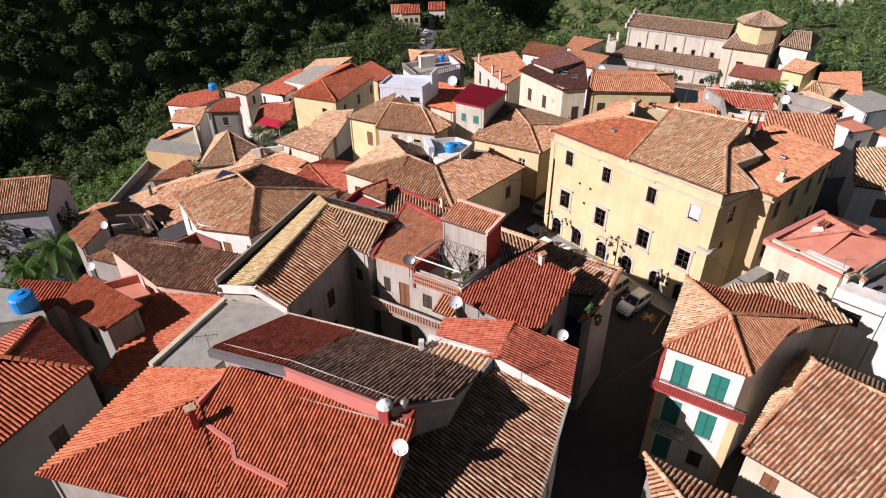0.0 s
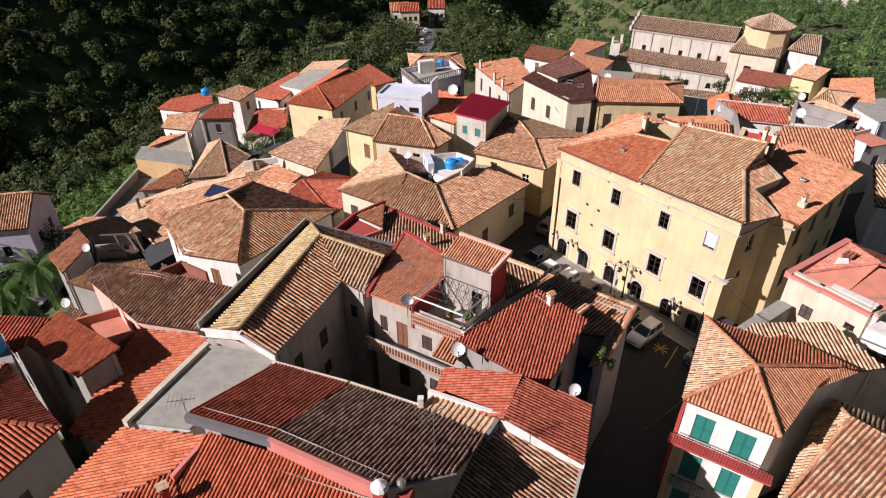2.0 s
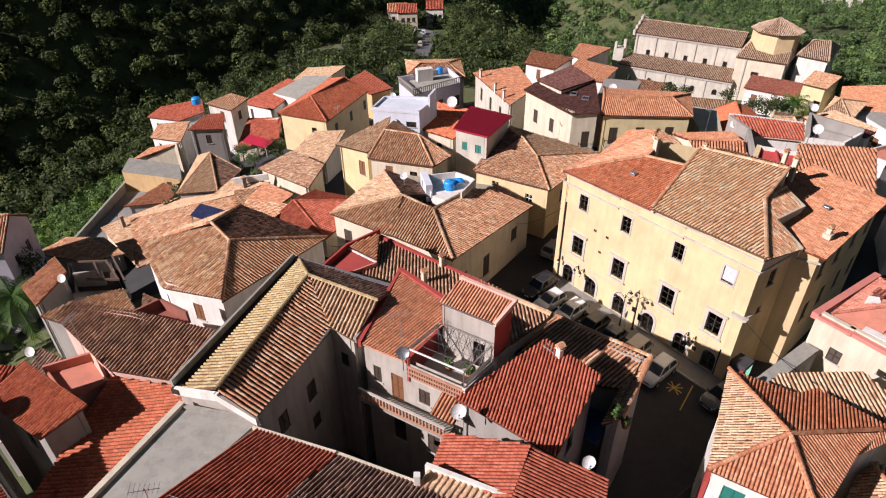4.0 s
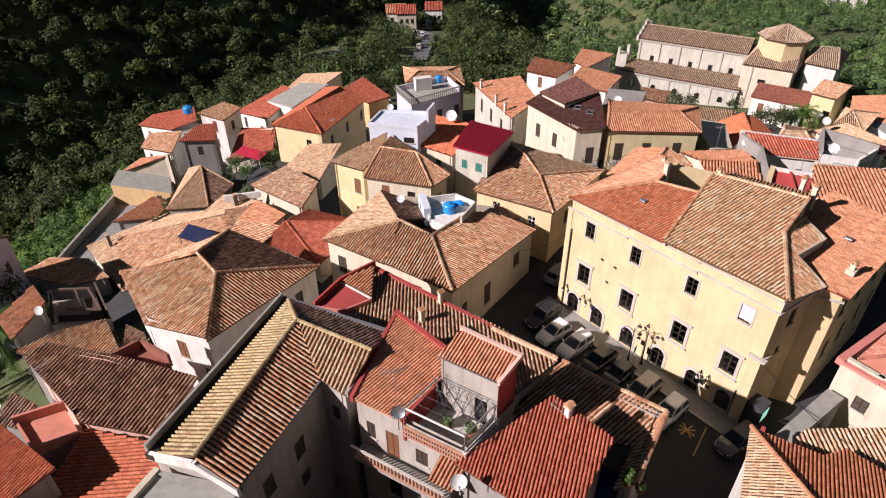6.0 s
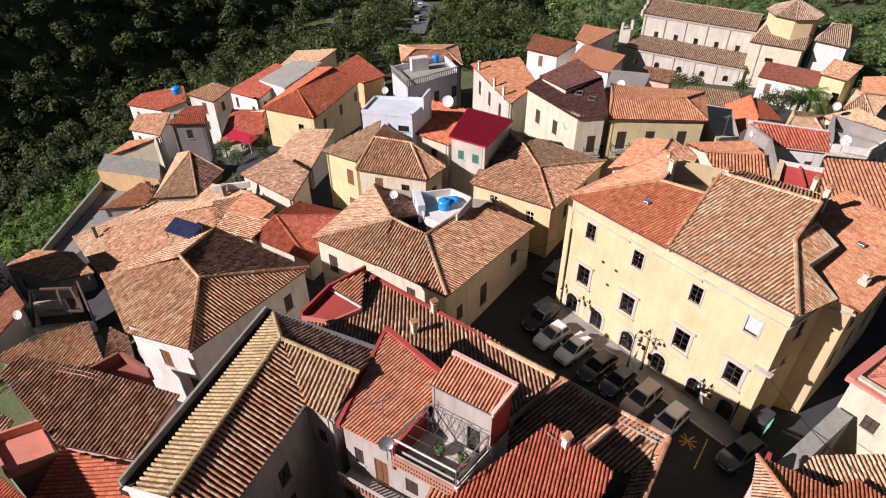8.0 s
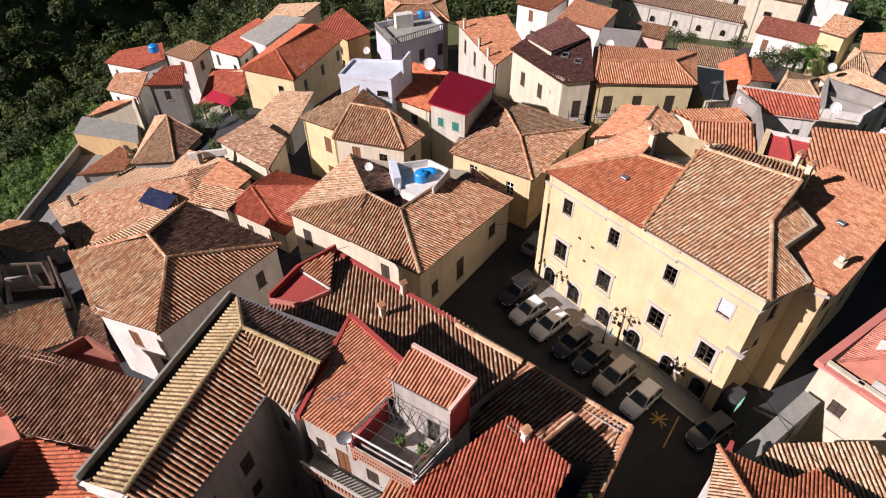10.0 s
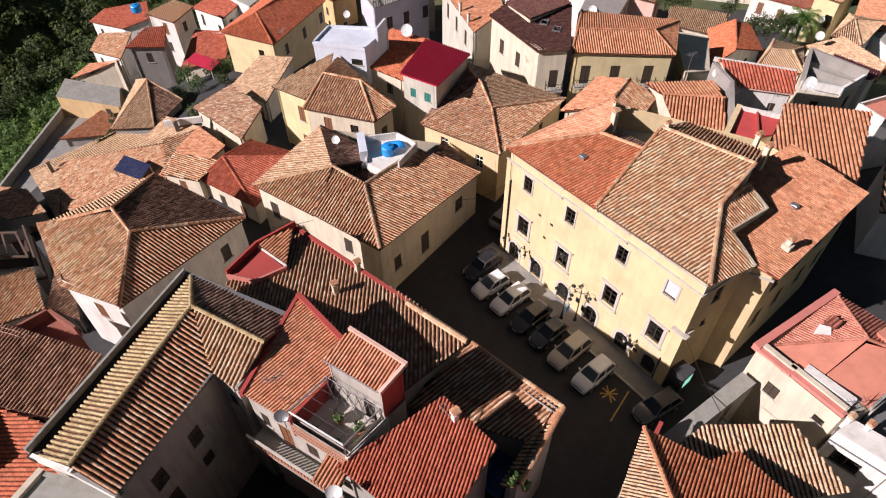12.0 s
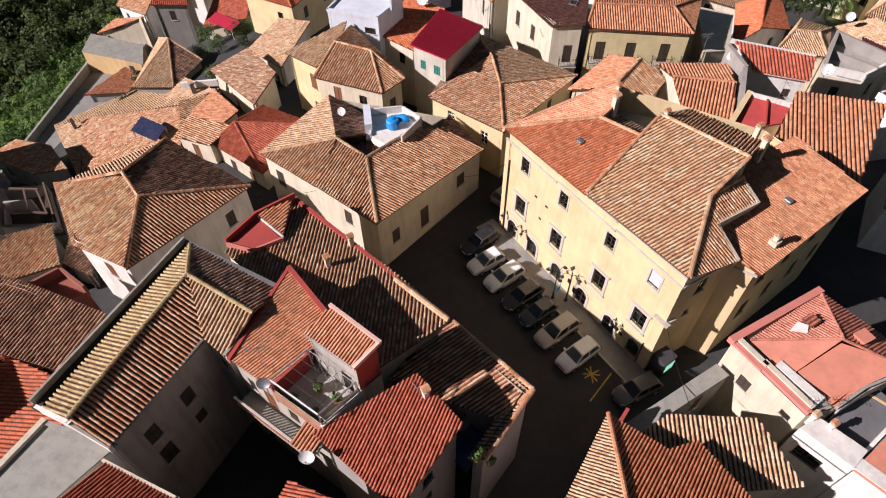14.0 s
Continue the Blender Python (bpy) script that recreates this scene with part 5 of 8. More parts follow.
# ---- near red roofs ----
RC, RN, RS = Vector((-20.23, 28.72, 11.80)), Vector((-25.86, 33.44, 11.80)), Vector((-23.58, 20.86, 11.80))
# BRIGHT on the sunlit slope, RED on the rest: light put into colour.
house("house with bright red hipped tile roof", [RS, RC, RN, RS + RN - RC], -1, GREYP, ridge=[(-28.14, 27.86, 13.40), (-24.69, 28.31, 13.20)], mats=[BRIGHT, RED, RED, RED], pieces=True, pitch=0.24, length=0.42, wins={0: [(9.0, 8.2, 1.0, 1.6, "shut"), (5.0, 8.2, 1.0, 1.6, "shut"), (9.0, 4.6, 1.0, 1.6, "shut")]})
house("house with a deep red low tile roof", [(-29.48, 38.01, 8.60), (-28.88, 38.80, 8.60), (-28.24, 41.09, 9.00), (-33.24, 41.45, 9.00)], -3, GREYP, kind="shed", mats=[RED])
house("grey annex with a flat roof under a water tank", [(-30.02, 33.56, 11.20), (-26.25, 34.38, 11.20), (-28.53, 37.00, 11.20), (-32.71, 37.90, 11.20)], -3, GREYP, kind="flat")
house("small house with an orange tile roof", [(-27.6, 37.3, 9.90), (-22.75, 34.35, 9.90), (-20.65, 36.3, 10.60), (-26.5, 40.0, 10.60)], -1, GREYP, kind="shed", mats=[BRIGHT], pitch=0.2, length=0.36)
house("house with a red-orange tile roof beside a concrete terrace", [(-22.6, 31.6, 7.7), (-17.3, 29.5, 9.3), (-14.7, 36.2, 9.5), (-16.3, 39.0, 9.1), (-22.2, 41.2, 7.9)], -1, GREYP, kind="shed", mats=[BRIGHT])
G_root = house("annex with a flat grey concrete terrace roof", [(-16.88, 29.26, 11.70), (-13.33, 28.76, 11.70), (-9.73, 34.07, 11.70), (-14.44, 35.14, 11.70)], -1, WHITE, kind="flat")
M_root = house("house with one half red and one half mottled grey-brown tile roof", [(-11.75, 26.6, 15.5), (-7.58, 25.25, 15.45), (-1.98, 22.45, 15.6), (0.95, 23.9, 14.55), (2.56, 27.2, 12.85), (-0.80, 29.45, 12.45), (-4.95, 31.2, 12.45), (-9.5, 32.9, 12.45)], -1, OLDWALL, faces=[(0, 1, 6, 7), (1, 2, 3, 4, 5, 6)], pitch=0.22, length=0.4, loose=150, loose_faces=(0, 1), mats=[RED, GREY])
# VIVID on the west slope puts its stronger sunlight into the tile colour.
N_root = house("large house with bright orange-red ribbed tile roofs", [(-19.91, 21.68, 11.60), (-9.54, 19.05, 11.80), (-1.90, 18.93, 13.00), (-0.83, 22.46, 14.90), (-10.84, 26.17, 14.40), (-16.42, 28.11, 12.60)], -1, OLDWALL, faces=[(0, 6, 4, 5), (0, 1, 6), (1, 2, 3, 4, 6)], ridge=[(-12.10, 24.49, 13.90)], pitch=0.2, length=0.4, loose=150, loose_faces=(0, 2), mats=[VIVID, BRIGHT, BRIGHT])
O_root = house("house with an old brown coppi roof along the lane", [(-3.2, 18.4, 12.15), (4.4, 18.6, 10.75), (7.52, 26.6, 11.4), (3.3, 28.7, 12.2), (-0.9, 23.2, 12.3)], -1, CREAM, kind="shed", loose=280, loose_faces=(0,), mats=[LANEC], pitch=0.23, overhang=0.18)
house("house with two red tiled slopes along the lane", [(-0.20, 30.39, 12.00), (3.56, 28.13, 13.20), (7.49, 26.32, 11.90), (8.65, 30.16, 11.83), (4.87, 31.15, 13.20), (0.57, 32.79, 12.30)], -1, CREAM, faces=[(0, 1, 4, 5), (1, 2, 3, 4)], pitch=0.2, length=0.4, loose=150, loose_faces=(0, 1), mats=[RED, RED])

# ---- the slope to the valley ----
PK_root = house("pink house with a dark weathered tile roof", [(-28.27, 46.08, 9.00), (-21.94, 40.84, 8.80), (-16.96, 39.76, 9.00), (-15.66, 44.11, 9.20), (-22.27, 46.25, 9.60), (-27.57, 47.53, 9.40)], -1, PINK, kind="shed", mats=[BROWN])
pk_off = PK_root.matrix_basis.translation
slab(PK_root, [Vector(p) - pk_off for p in ((-23.0, 46.3, 8.2), (-20.6, 45.1, 8.2), (-18.7, 46.6, 8.2), (-21.2, 48.1, 8.2))], BRICKRED, 2.5, "terrace")
parapet(PK_root, [(-23.0, 46.3, 8.2), (-21.2, 48.1, 8.2), (-18.7, 46.6, 8.2)], 0.85, 0.2, BRICKRED)
house("shed with a salmon tile roof", [(-38.61, 56.54, 3.60), (-35.99, 54.03, 3.50), (-34.68, 57.76, 4.40), (-36.99, 60.10, 4.60)], -6, GREYP, kind="shed", mats=[ORANGE])
house("low old house with a brown coppi roof", [(-49.81, 74.00, -4.50), (-40.67, 69.44, -3.00), (-35.95, 69.32, -1.60), (-40.48, 73.75, -2.00), (-46.59, 75.96, -4.00)], -14, GREYP, kind="shed", mats=[OLD])
house("lilac-white house with a gabled brown tile roof", [(-59.1, 61.6, 2.2), (-45.3, 64.1, 2.2), (-46.7, 71.9, 2.2), (-60.5, 69.5, 2.2)], -12, LILAC, kind="gable", ridge=[(-59.8, 65.6, 4.5), (-46.0, 68.0, 4.5)], mats=[OLD], wins={0: [(10.5, -1.4, 0.9, 1.3, "glass")], 1: [(2.2, -1.0, 0.9, 1.3, "glass"), (5.2, -1.0, 0.9, 1.3, "glass"), (3.6, -4.4, 0.9, 1.3, "glass")]})
house("small house with an orange tile roof at the road", [(-47.14, 90.99, -8.14), (-40.62, 91.34, -8.00), (-40.08, 94.94, -7.18), (-43.31, 97.03, -7.70)], -14, GREYP, kind="shed", mats=[ORANGE])
house("ochre house with a flat grey roof", [(-50.35, 98.94, -6.35), (-40.31, 96.98, -6.90), (-42.30, 101.89, -6.80), (-51.21, 103.87, -6.60)], -15, OCHRE, kind="flat")
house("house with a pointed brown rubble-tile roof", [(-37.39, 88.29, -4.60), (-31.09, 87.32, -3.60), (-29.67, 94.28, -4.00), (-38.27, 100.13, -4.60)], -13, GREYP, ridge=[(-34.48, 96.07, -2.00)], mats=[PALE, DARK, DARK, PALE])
P_root = house("house with a broad pale brown tile roof", [(-45.3, 81.1, -5.6), (-35.0, 69.0, -3.0), (-22.5, 70.5, 0.4), (-21.5, 81.0, 0.8), (-31.81, 84.92, -3.22), (-37.75, 89.89, -5.97)], -12, CREAM, faces=[(0, 1, 6), (1, 2, 7, 6), (2, 3, 7), (3, 4, 5, 6, 7), (5, 0, 6)], ridge=[(-40.5, 80.5, -4.2), (-25.0, 77.5, 1.9)], mats=[PALE, OLD, OLD, PALE, PALE])
house("house with a small orange tile roof", [(-23.25, 76.11, 1.50), (-18.85, 72.48, 2.20), (-17.25, 75.51, 2.60), (-21.90, 80.53, 1.34)], -8, CREAM, kind="shed", mats=[ORANGE])
house("house with a brown striped tile roof", [(-22.68, 70.56, 2.80), (-18.31, 69.06, 2.80), (-16.80, 72.21, 3.10), (-22.37, 74.25, 2.40)], -8, CREAM, kind="shed", mats=[OLD])
house("house with a red hipped tile roof", [(-18.53, 69.94, 2.40), (-11.85, 65.48, 2.80), (-7.96, 73.23, 2.80), (-14.86, 76.84, 2.20)], -8, CREAM, ridge=[(-16.35, 71.95, 3.70)], mats=[RED])
house("house with a tumbledown brown tile roof", [(-23.91, 84.80, 1.00), (-15.50, 75.97, 3.22), (-14.56, 81.97, 2.85), (-20.07, 88.78, 2.00)], -8, CREAM, kind="shed", mats=[LANEC])
house("house with a pale buff tile roof", [(-21.75, 92.07, -0.50), (-15.36, 85.84, 1.00), (-13.61, 95.23, 2.00), (-18.86, 98.30, 0.20)], -10, CREAM, kind="shed", mats=[PALE])
house("low house with a pale strip of roof and white parapet", [(-29.94, 82.15, -1.50), (-21.61, 75.84, 1.20), (-21.73, 80.52, 1.40), (-27.97, 85.66, -0.80)], -10, CREAM, kind="shed", mats=[PALE])

# ---- behind the square ----
house("yellow house wing with a pale tile roof and brown shutters", [(-12.81, 81.47, 6.11), (-8.49, 78.29, 6.50), (-6.24, 81.60, 7.80), (-6.03, 84.59, 8.40)], -6, LEMON, kind="shed", mats=[PALE], wins={0: [(3.5, 3.0, 1.0, 1.9, "wood"), (3.5, -0.6, 1.0, 1.7, "wood")]})
BX = house("pale blue box house with a flat roof", [(-8.37, 85.56, 9.00), (-2.42, 84.18, 9.00), (-0.25, 88.80, 9.00), (-7.18, 89.45, 9.00)], -6, BLUEP, kind="flat", mats=[BLUEP], wins={0: [(5.0, 7.0, 1.3, 0.7, "glass")]})
parapet(BX, [(-8.3, 85.6, 9.0), (-2.5, 84.25, 9.0), (-0.35, 88.7, 9.0), (-7.1, 89.35, 9.0), (-8.3, 85.6, 9.0)], 0.25, 0.2, BLUEP, 0.2)
parapet(BX, [(-1.2, 86.2, 9.0), (-0.5, 88.4, 9.0)], 1.5, 0.25, BLUEP, 0.2, "stair_wall")
house("house with bright orange tile roofs", [(-2.46, 84.99, 6.40), (1.90, 82.23, 6.40), (4.47, 91.16, 6.40), (-0.31, 93.58, 6.80)], -6, CREAM, kind="shed", mats=[VIVID])
house("white house under a crimson metal roof", [(1.69, 79.15, 9.13), (5.67, 76.73, 9.11), (9.19, 84.36, 8.40), (4.08, 87.70, 8.40)], -6, CHURCH, kind="shed", mats=[CRIMSON], wins={0: [(1.2, 6.6, 0.7, 1.0, "green"), (3.0, 6.6, 0.8, 1.0, "green")]})
house("yellow house with a red hipped tile roof", [(-19.83, 118.44, 1.20), (-25.15, 102.87, 1.39), (-17.06, 99.02, 1.63), (-12.04, 112.77, 1.20)], -10, LEMON, ridge=[(-16.00, 113.09, 3.40), (-20.02, 104.09, 3.60)], mats=[BRIGHT], wins={1: [(6.0, -1.6, 0.9, 1.6, "glass")], 2: [(3, -1.6, 0.9, 1.6, "shut"), (8, -1.6, 0.9, 1.6, "shut"), (13, -1.6, 0.9, 1.6, "shut")]})
V_root = house("pale villa with a balustraded roof terrace", [(-7.13, 115.87, 1.60), (-4.35, 109.78, 1.60), (3.51, 115.42, 1.60), (1.39, 120.73, 1.60)], -10, LILAC, kind="flat", wins={1: [(2.5, -2.4, 1.0, 1.9, "shut"), (5.5, -2.4, 1.0, 1.9, "shut"), (9.0, -2.4, 1.0, 1.9, "shut")]})
house("brown-roofed house behind the villa", [(-5.99, 122.74, 0.50), (4.50, 119.84, 1.00), (3.77, 129.97, 1.00), (-6.81, 131.01, 0.50)], -10, CREAM, ridge=[(-3.61, 124.81, 2.00), (1.42, 124.71, 2.00)], mats=[OLD])
OH = house("white house with a broad orange tile roof", [(5.30, 108.79, 5.60), (9.87, 93.78, 6.00), (13.92, 98.32, 7.00), (12.49, 108.35, 6.60)], -8, CHURCH, kind="shed", mats=[ORANGE], wins={0: [(3, 2.2, 0.9, 2.0, "shut"), (7, 2.2, 0.9, 2.0, "shut"), (11, 2.2, 0.9, 2.0, "shut"), (15, 2.2, 0.9, 2.0, "shut")]})
OH_CH = ((6.4, 106.0, 6.0), (8.2, 99.6, 6.2), (9.2, 96.4, 6.3))
K_root = house("cream house with dark umber roofs and two skylights", [(11.63, 93.92, 8.00), (16.68, 84.95, 8.60), (20.30, 85.18, 8.26), (21.76, 95.46, 8.80), (14.43, 97.33, 8.60)], -6, CREAM, kind="shed", mats=[UMBER], wins={0: [(2.5, 4.4, 0.9, 1.8, "shut"), (6.0, 4.4, 0.9, 1.8, "shut")], 1: [(2.0, 3.6, 1.0, 2.2, "shut")]})
house("house with a dark umber tile roof", [(13.65, 95.70, 9.00), (16.23, 90.91, 9.20), (21.54, 95.04, 9.20), (19.72, 102.12, 8.80)], -6, CREAM, kind="shed", mats=[UMBER])
YH = house("long yellow house with an orange tile roof and balconies", [(20.56, 85.58, 7.90), (32.25, 85.56, 7.60), (34.77, 94.01, 7.40), (23.39, 96.75, 7.40)], -6, LEMON, ridge=[(21.43, 88.49, 9.20), (30.25, 88.64, 9.00)], mats=[ORANGE], wins={0: [(1.6, 3.8, 1.1, 2.3, "shut"), (5.0, 3.8, 1.1, 2.3, "shut"), (8.8, 3.8, 1.1, 2.3, "shut"), (12.0, 3.8, 1.0, 2.3, "shut")]})
house("low house with an orange and brown gabled tile roof", [(24.4, 70.8, 8.3), (27.8, 75.9, 8.5), (22.5, 79.5, 8.5), (17.8, 73.2, 8.6)], -4, CREAM, kind="gable", ridge=[(21.7, 71.9, 9.8), (25.0, 77.0, 9.8)], mats=[OLD, ORANGE])
house("house with an orange coppi roof behind the palazzo", [(28.4, 70.3, 8.3), (32.2, 67.9, 8.3), (33.9, 77.9, 9.0), (26.8, 77.4, 9.0)], -4, CREAM, kind="gable", ridge=[(27.8, 74.5, 9.6), (33.6, 73.8, 9.6)], mats=[ORANGE], pitch=0.32)
house("house with a broad striped tan and orange coppi roof", [(34.5, 64.4, 9.1), (40.2, 59.8, 9.0), (46.0, 70.6, 10.1), (38.5, 72.1, 10.3)], -4, WHITE, kind="shed", mats=[ORANGE], pitch=0.36)
CT = house("small house with a crimson painted roof terrace", [(31.9, 67.1, 9.3), (36.4, 68.3, 9.3), (37.6, 70.3, 9.7), (34.4, 71.6, 9.7)], -4, OCHRE, kind="flat", mats=[plaster_mat("crimson_terrace_paint", (0.50, 0.075, 0.07), (0.3, 0.06, 0.06), 0.4)])
parapet(CT, [(34.2, 71.8, 9.6), (31.5, 67.2, 9.3)], 0.5, 0.5, YELLOW, 2.0)
parapet(CT, [(35.7, 71.0, 9.6), (34.9, 68.0, 9.3)], 0.35, 0.15, REDP)
parapet(CT, [(34.4, 71.7, 9.6), (37.6, 70.4, 9.6)], 0.5, 0.2, WHITE)
WS = house("white house with a red tile roof", [(36.2, 76.9, 8.9), (41.4, 75.9, 8.7), (42.5, 78.8, 9.5), (34.8, 80.6, 9.9)], -4, WHITE, kind="shed", mats=[RED], pitch=0.34, pan=PINK, wins={0: [(3.6, 6.4, 0.7, 0.9, "shut")]})
parapet(WS, [(33.7, 78.5, 10.4), (34.7, 75.8, 10.0), (33.2, 70.0, 9.3)], 0.3, 0.4, GREYP, 4.0, "party_wall")
parapet(WS, [(34.6, 80.8, 9.9), (42.4, 79.0, 9.5)], 0.15, 0.2, WHITE)
house("white house with a gabled orange-red roof", [(44.57, 107.84, -0.60), (39.90, 92.69, 2.00), (48.54, 98.21, 1.40), (51.19, 109.48, -1.00)], -8, WHITE, kind="gable", ridge=[(48.29, 108.04, 0.60), (43.58, 95.23, 3.00)], mats=[VIVID])
house("house with a pale buff tile roof beside the gardens", [(42.95, 88.1, 4.3), (48.9, 87.9, 3.9), (51.1, 93.9, 4.0), (47.9, 95.3, 4.3)], -6, CREAM, ridge=[(45.9, 91.6, 5.0), (48.6, 91.4, 4.9)], mats=[PALE])
house("low pale house with a flat plastered roof", [(34.3, 86.4, 5.0), (37.6, 87.6, 4.4), (40.2, 96.6, 4.0), (35.8, 97.4, 4.4)], -6, CREAM, kind="flat", mats=[CREAM])
house("house with a broad tan tile roof at the town's edge", [(53.5, 91.2, 3.0), (57.6, 87.2, 3.2), (60.8, 91.5, 3.2), (59.0, 99.0, 2.8), (53.2, 96.8, 2.6)], -8, CREAM, kind="shed", mats=[PALE])
GR = house("roofless grey house with a rubble floor and bare walls", [(46.7, 83.9, 4.6), (50.8, 82.6, 4.4), (54.6, 85.3, 4.6), (49.4, 89.4, 5.2)], -6, CREAM, kind="flat", mats=[CONC])
parapet(GR, [(46.8, 84.0, 4.6), (50.8, 82.8, 4.4), (54.4, 85.3, 4.6)], 0.8, 0.3, WHITE)
parapet(GR, [(46.8, 84.0, 4.6), (49.4, 89.2, 5.2), (54.4, 85.3, 4.6)], 1.3, 0.3, GREYP)
parapet(GR, [(48.1, 86.6, 4.8), (52.3, 83.9, 4.5)], 0.9, 0.25, GREYP)
house("white house with a red tile roof below the church", [(57.56, 125.39, -3.50), (65.38, 119.24, -3.20), (69.63, 125.56, -3.00), (61.55, 131.50, -3.00)], -14, WHITE, kind="shed", mats=[SALMON_TILE], wins={0: [(1.8, -6.3, 1.0, 1.9, "wood"), (5.2, -6.3, 1.0, 1.6, "wood")]})
house("tall yellow house with a tiled roof and balcony", [(63.23, 116.93, 0.40), (66.13, 113.87, 0.40), (72.17, 120.18, 0.40), (68.99, 123.56, 0.40)], -14, LEMON, kind="shed", mats=[OLD], wins={0: [(3.0, -4.0, 1.1, 2.0, "glass"), (3.0, -8.0, 1.0, 2.0, "glass")]})
house("house with an orange tile roof at the gardens", [(66.02, 109.08, -1.00), (73.22, 106.79, -1.00), (79.80, 119.18, -1.00), (71.53, 118.31, -0.60)], -12, CREAM, kind="shed", mats=[ORANGE])
house("buff house with a hipped tile roof", [(60.22, 103.64, 0.50), (63.44, 101.22, 0.20), (70.15, 108.45, 0.20), (65.55, 110.08, 0.50)], -12, CREAM, ridge=[(64.19, 106.35, 1.60)], mats=[PALE])
house("house with a red tile roof on the edge of the town", [(27.37, 140.97, -2.00), (29.57, 137.54, -2.00), (36.85, 145.77, -2.00), (30.71, 149.67, -2.00)], -14, WHITE, kind="shed", mats=[ORANGE])
house("house with an orange tile roof on the edge of the town", [(16.25, 130.13, 0.00), (21.50, 126.43, 0.00), (25.97, 131.61, 0.50), (18.61, 136.68, 0.50)], -14, WHITE, kind="shed", mats=[ORANGE])
house("grey plastered house with a small red roof", [(-41.20, 105.59, -2.60), (-35.56, 106.32, -2.60), (-36.75, 111.25, -2.20), (-39.66, 110.62, -1.60)], -14, GREYP, kind="shed", mats=[RED])
house("white house with a striped brown tile roof", [(-40.85, 114.31, -1.60), (-35.88, 112.36, -1.80), (-34.03, 117.08, -1.80), (-37.53, 118.69, -1.00)], -14, WHITE, kind="shed", mats=[OLD])
house("white house with a low red roof over the valley", [(-58.29, 127.60, -9.00), (-49.41, 121.70, -8.00), (-44.49, 122.36, -6.00), (-47.00, 128.47, -6.00), (-56.21, 130.41, -8.60)], -20, WHITE, kind="shed", mats=[RED])
house("cream house with a low orange roof", [(-52.96, 107.62, -8.60), (-49.05, 107.62, -8.00), (-44.05, 107.90, -5.60), (-50.74, 110.68, -8.00)], -18, CREAM, kind="shed", mats=[ORANGE])
house("white house with a mossy terrace", [(-52.01, 114.17, -7.60), (-44.26, 108.70, -6.00), (-44.60, 115.30, -5.00), (-51.88, 118.60, -7.00)], -18, WHITE, kind="shed", mats=[OLD])
house("house with a deep red tile roof and awning", [(-34.08, 105.55, -6.00), (-26.38, 105.03, -4.00), (-27.09, 111.32, -2.60), (-34.02, 114.95, -4.60)], -14, CREAM, kind="shed", mats=[RED])
house("house with a red hipped roof by the valley", [(-38.30, 126.15, -6.00), (-30.85, 119.85, -5.00), (-26.69, 130.74, -4.00), (-31.29, 136.46, -5.00)], -18, WHITE, kind="shed", mats=[RED])
house("house with a grey flat roof by the valley", [(-32.68, 128.10, -4.60), (-26.07, 120.07, -3.00), (-20.91, 129.76, -2.00), (-27.53, 135.27, -4.00)], -18, WHITE, kind="flat")
house("white house with a buff roof on the valley's rim", [(-30.40, 134.91, -5.00), (-22.50, 135.18, -4.00), (-19.98, 141.59, -4.00), (-28.62, 143.57, -5.00)], -20, WHITE, kind="shed", mats=[PALE])
house("house with a red tile roof on the valley's rim", [(-18.87, 129.30, -3.50), (-12.67, 121.19, -2.50), (-8.94, 125.04, -3.00), (-15.63, 138.86, -4.00)], -20, OCHRE, kind="shed", mats=[RED])

# ---- the eastern edge ----
W1 = house("white house with a salmon roof terrace", [(49.85, 77.73, 6.00), (51.08, 75.01, 6.00), (55.22, 76.33, 6.00), (54.09, 79.52, 6.00)], -8, WHITE, kind="flat", mats=[SALMON], wins={0: [(3.4, 3.6, 0.9, 1.2, "shut")], 1: [(2.5, 3.2, 1.0, 1.4, "shut")]})
parapet(W1, [(54.09, 79.52, 6.00), (49.85, 77.73, 6.00), (51.08, 75.01, 6.00)], 0.5, 0.2, WHITE)
house("white house with brown doors and a salmon flat roof", [(56.21, 77.66, 4.80), (58.48, 74.79, 4.80), (65.44, 78.92, 4.80), (62.16, 82.06, 4.80)], -8, WHITE, kind="flat", mats=[SALMON], wins={0: [(2.0, 1.2, 1.4, 2.2, "wood"), (5.0, 1.2, 1.2, 2.2, "wood")]})
house("white house with a striped tan tile roof", [(45.05, 62.12, 5.40), (52.52, 59.62, 5.40), (59.85, 69.70, 6.80), (48.45, 69.16, 6.80)], -6, WHITE, kind="shed", mats=[PALE], pitch=0.4, wins={0: [(3.2, 2.0, 1.8, 2.2, "wood"), (7.0, 2.0, 1.4, 2.2, "wood")]})
house("pale blue-grey house with a red window", [(68.40, 107.27, -1.00), (69.31, 98.90, -1.00), (78.51, 102.18, -1.00), (75.95, 109.33, -1.00)], -14, BLUEP, kind="flat", wins={0: [(5.5, -4.5, 1.2, 1.4, "wood")]})
house("house with a maroon metal roof", [(52.2, 87.5, 4.5), (55.6, 85.5, 4.5), (57.2, 86.6, 4.9), (53.3, 90.7, 4.9)], -8, WHITE, kind="shed", mats=[plain_mat("maroon_sheet", (0.13, 0.03, 0.05), 0.5, 0.0, 3, 0.2)])

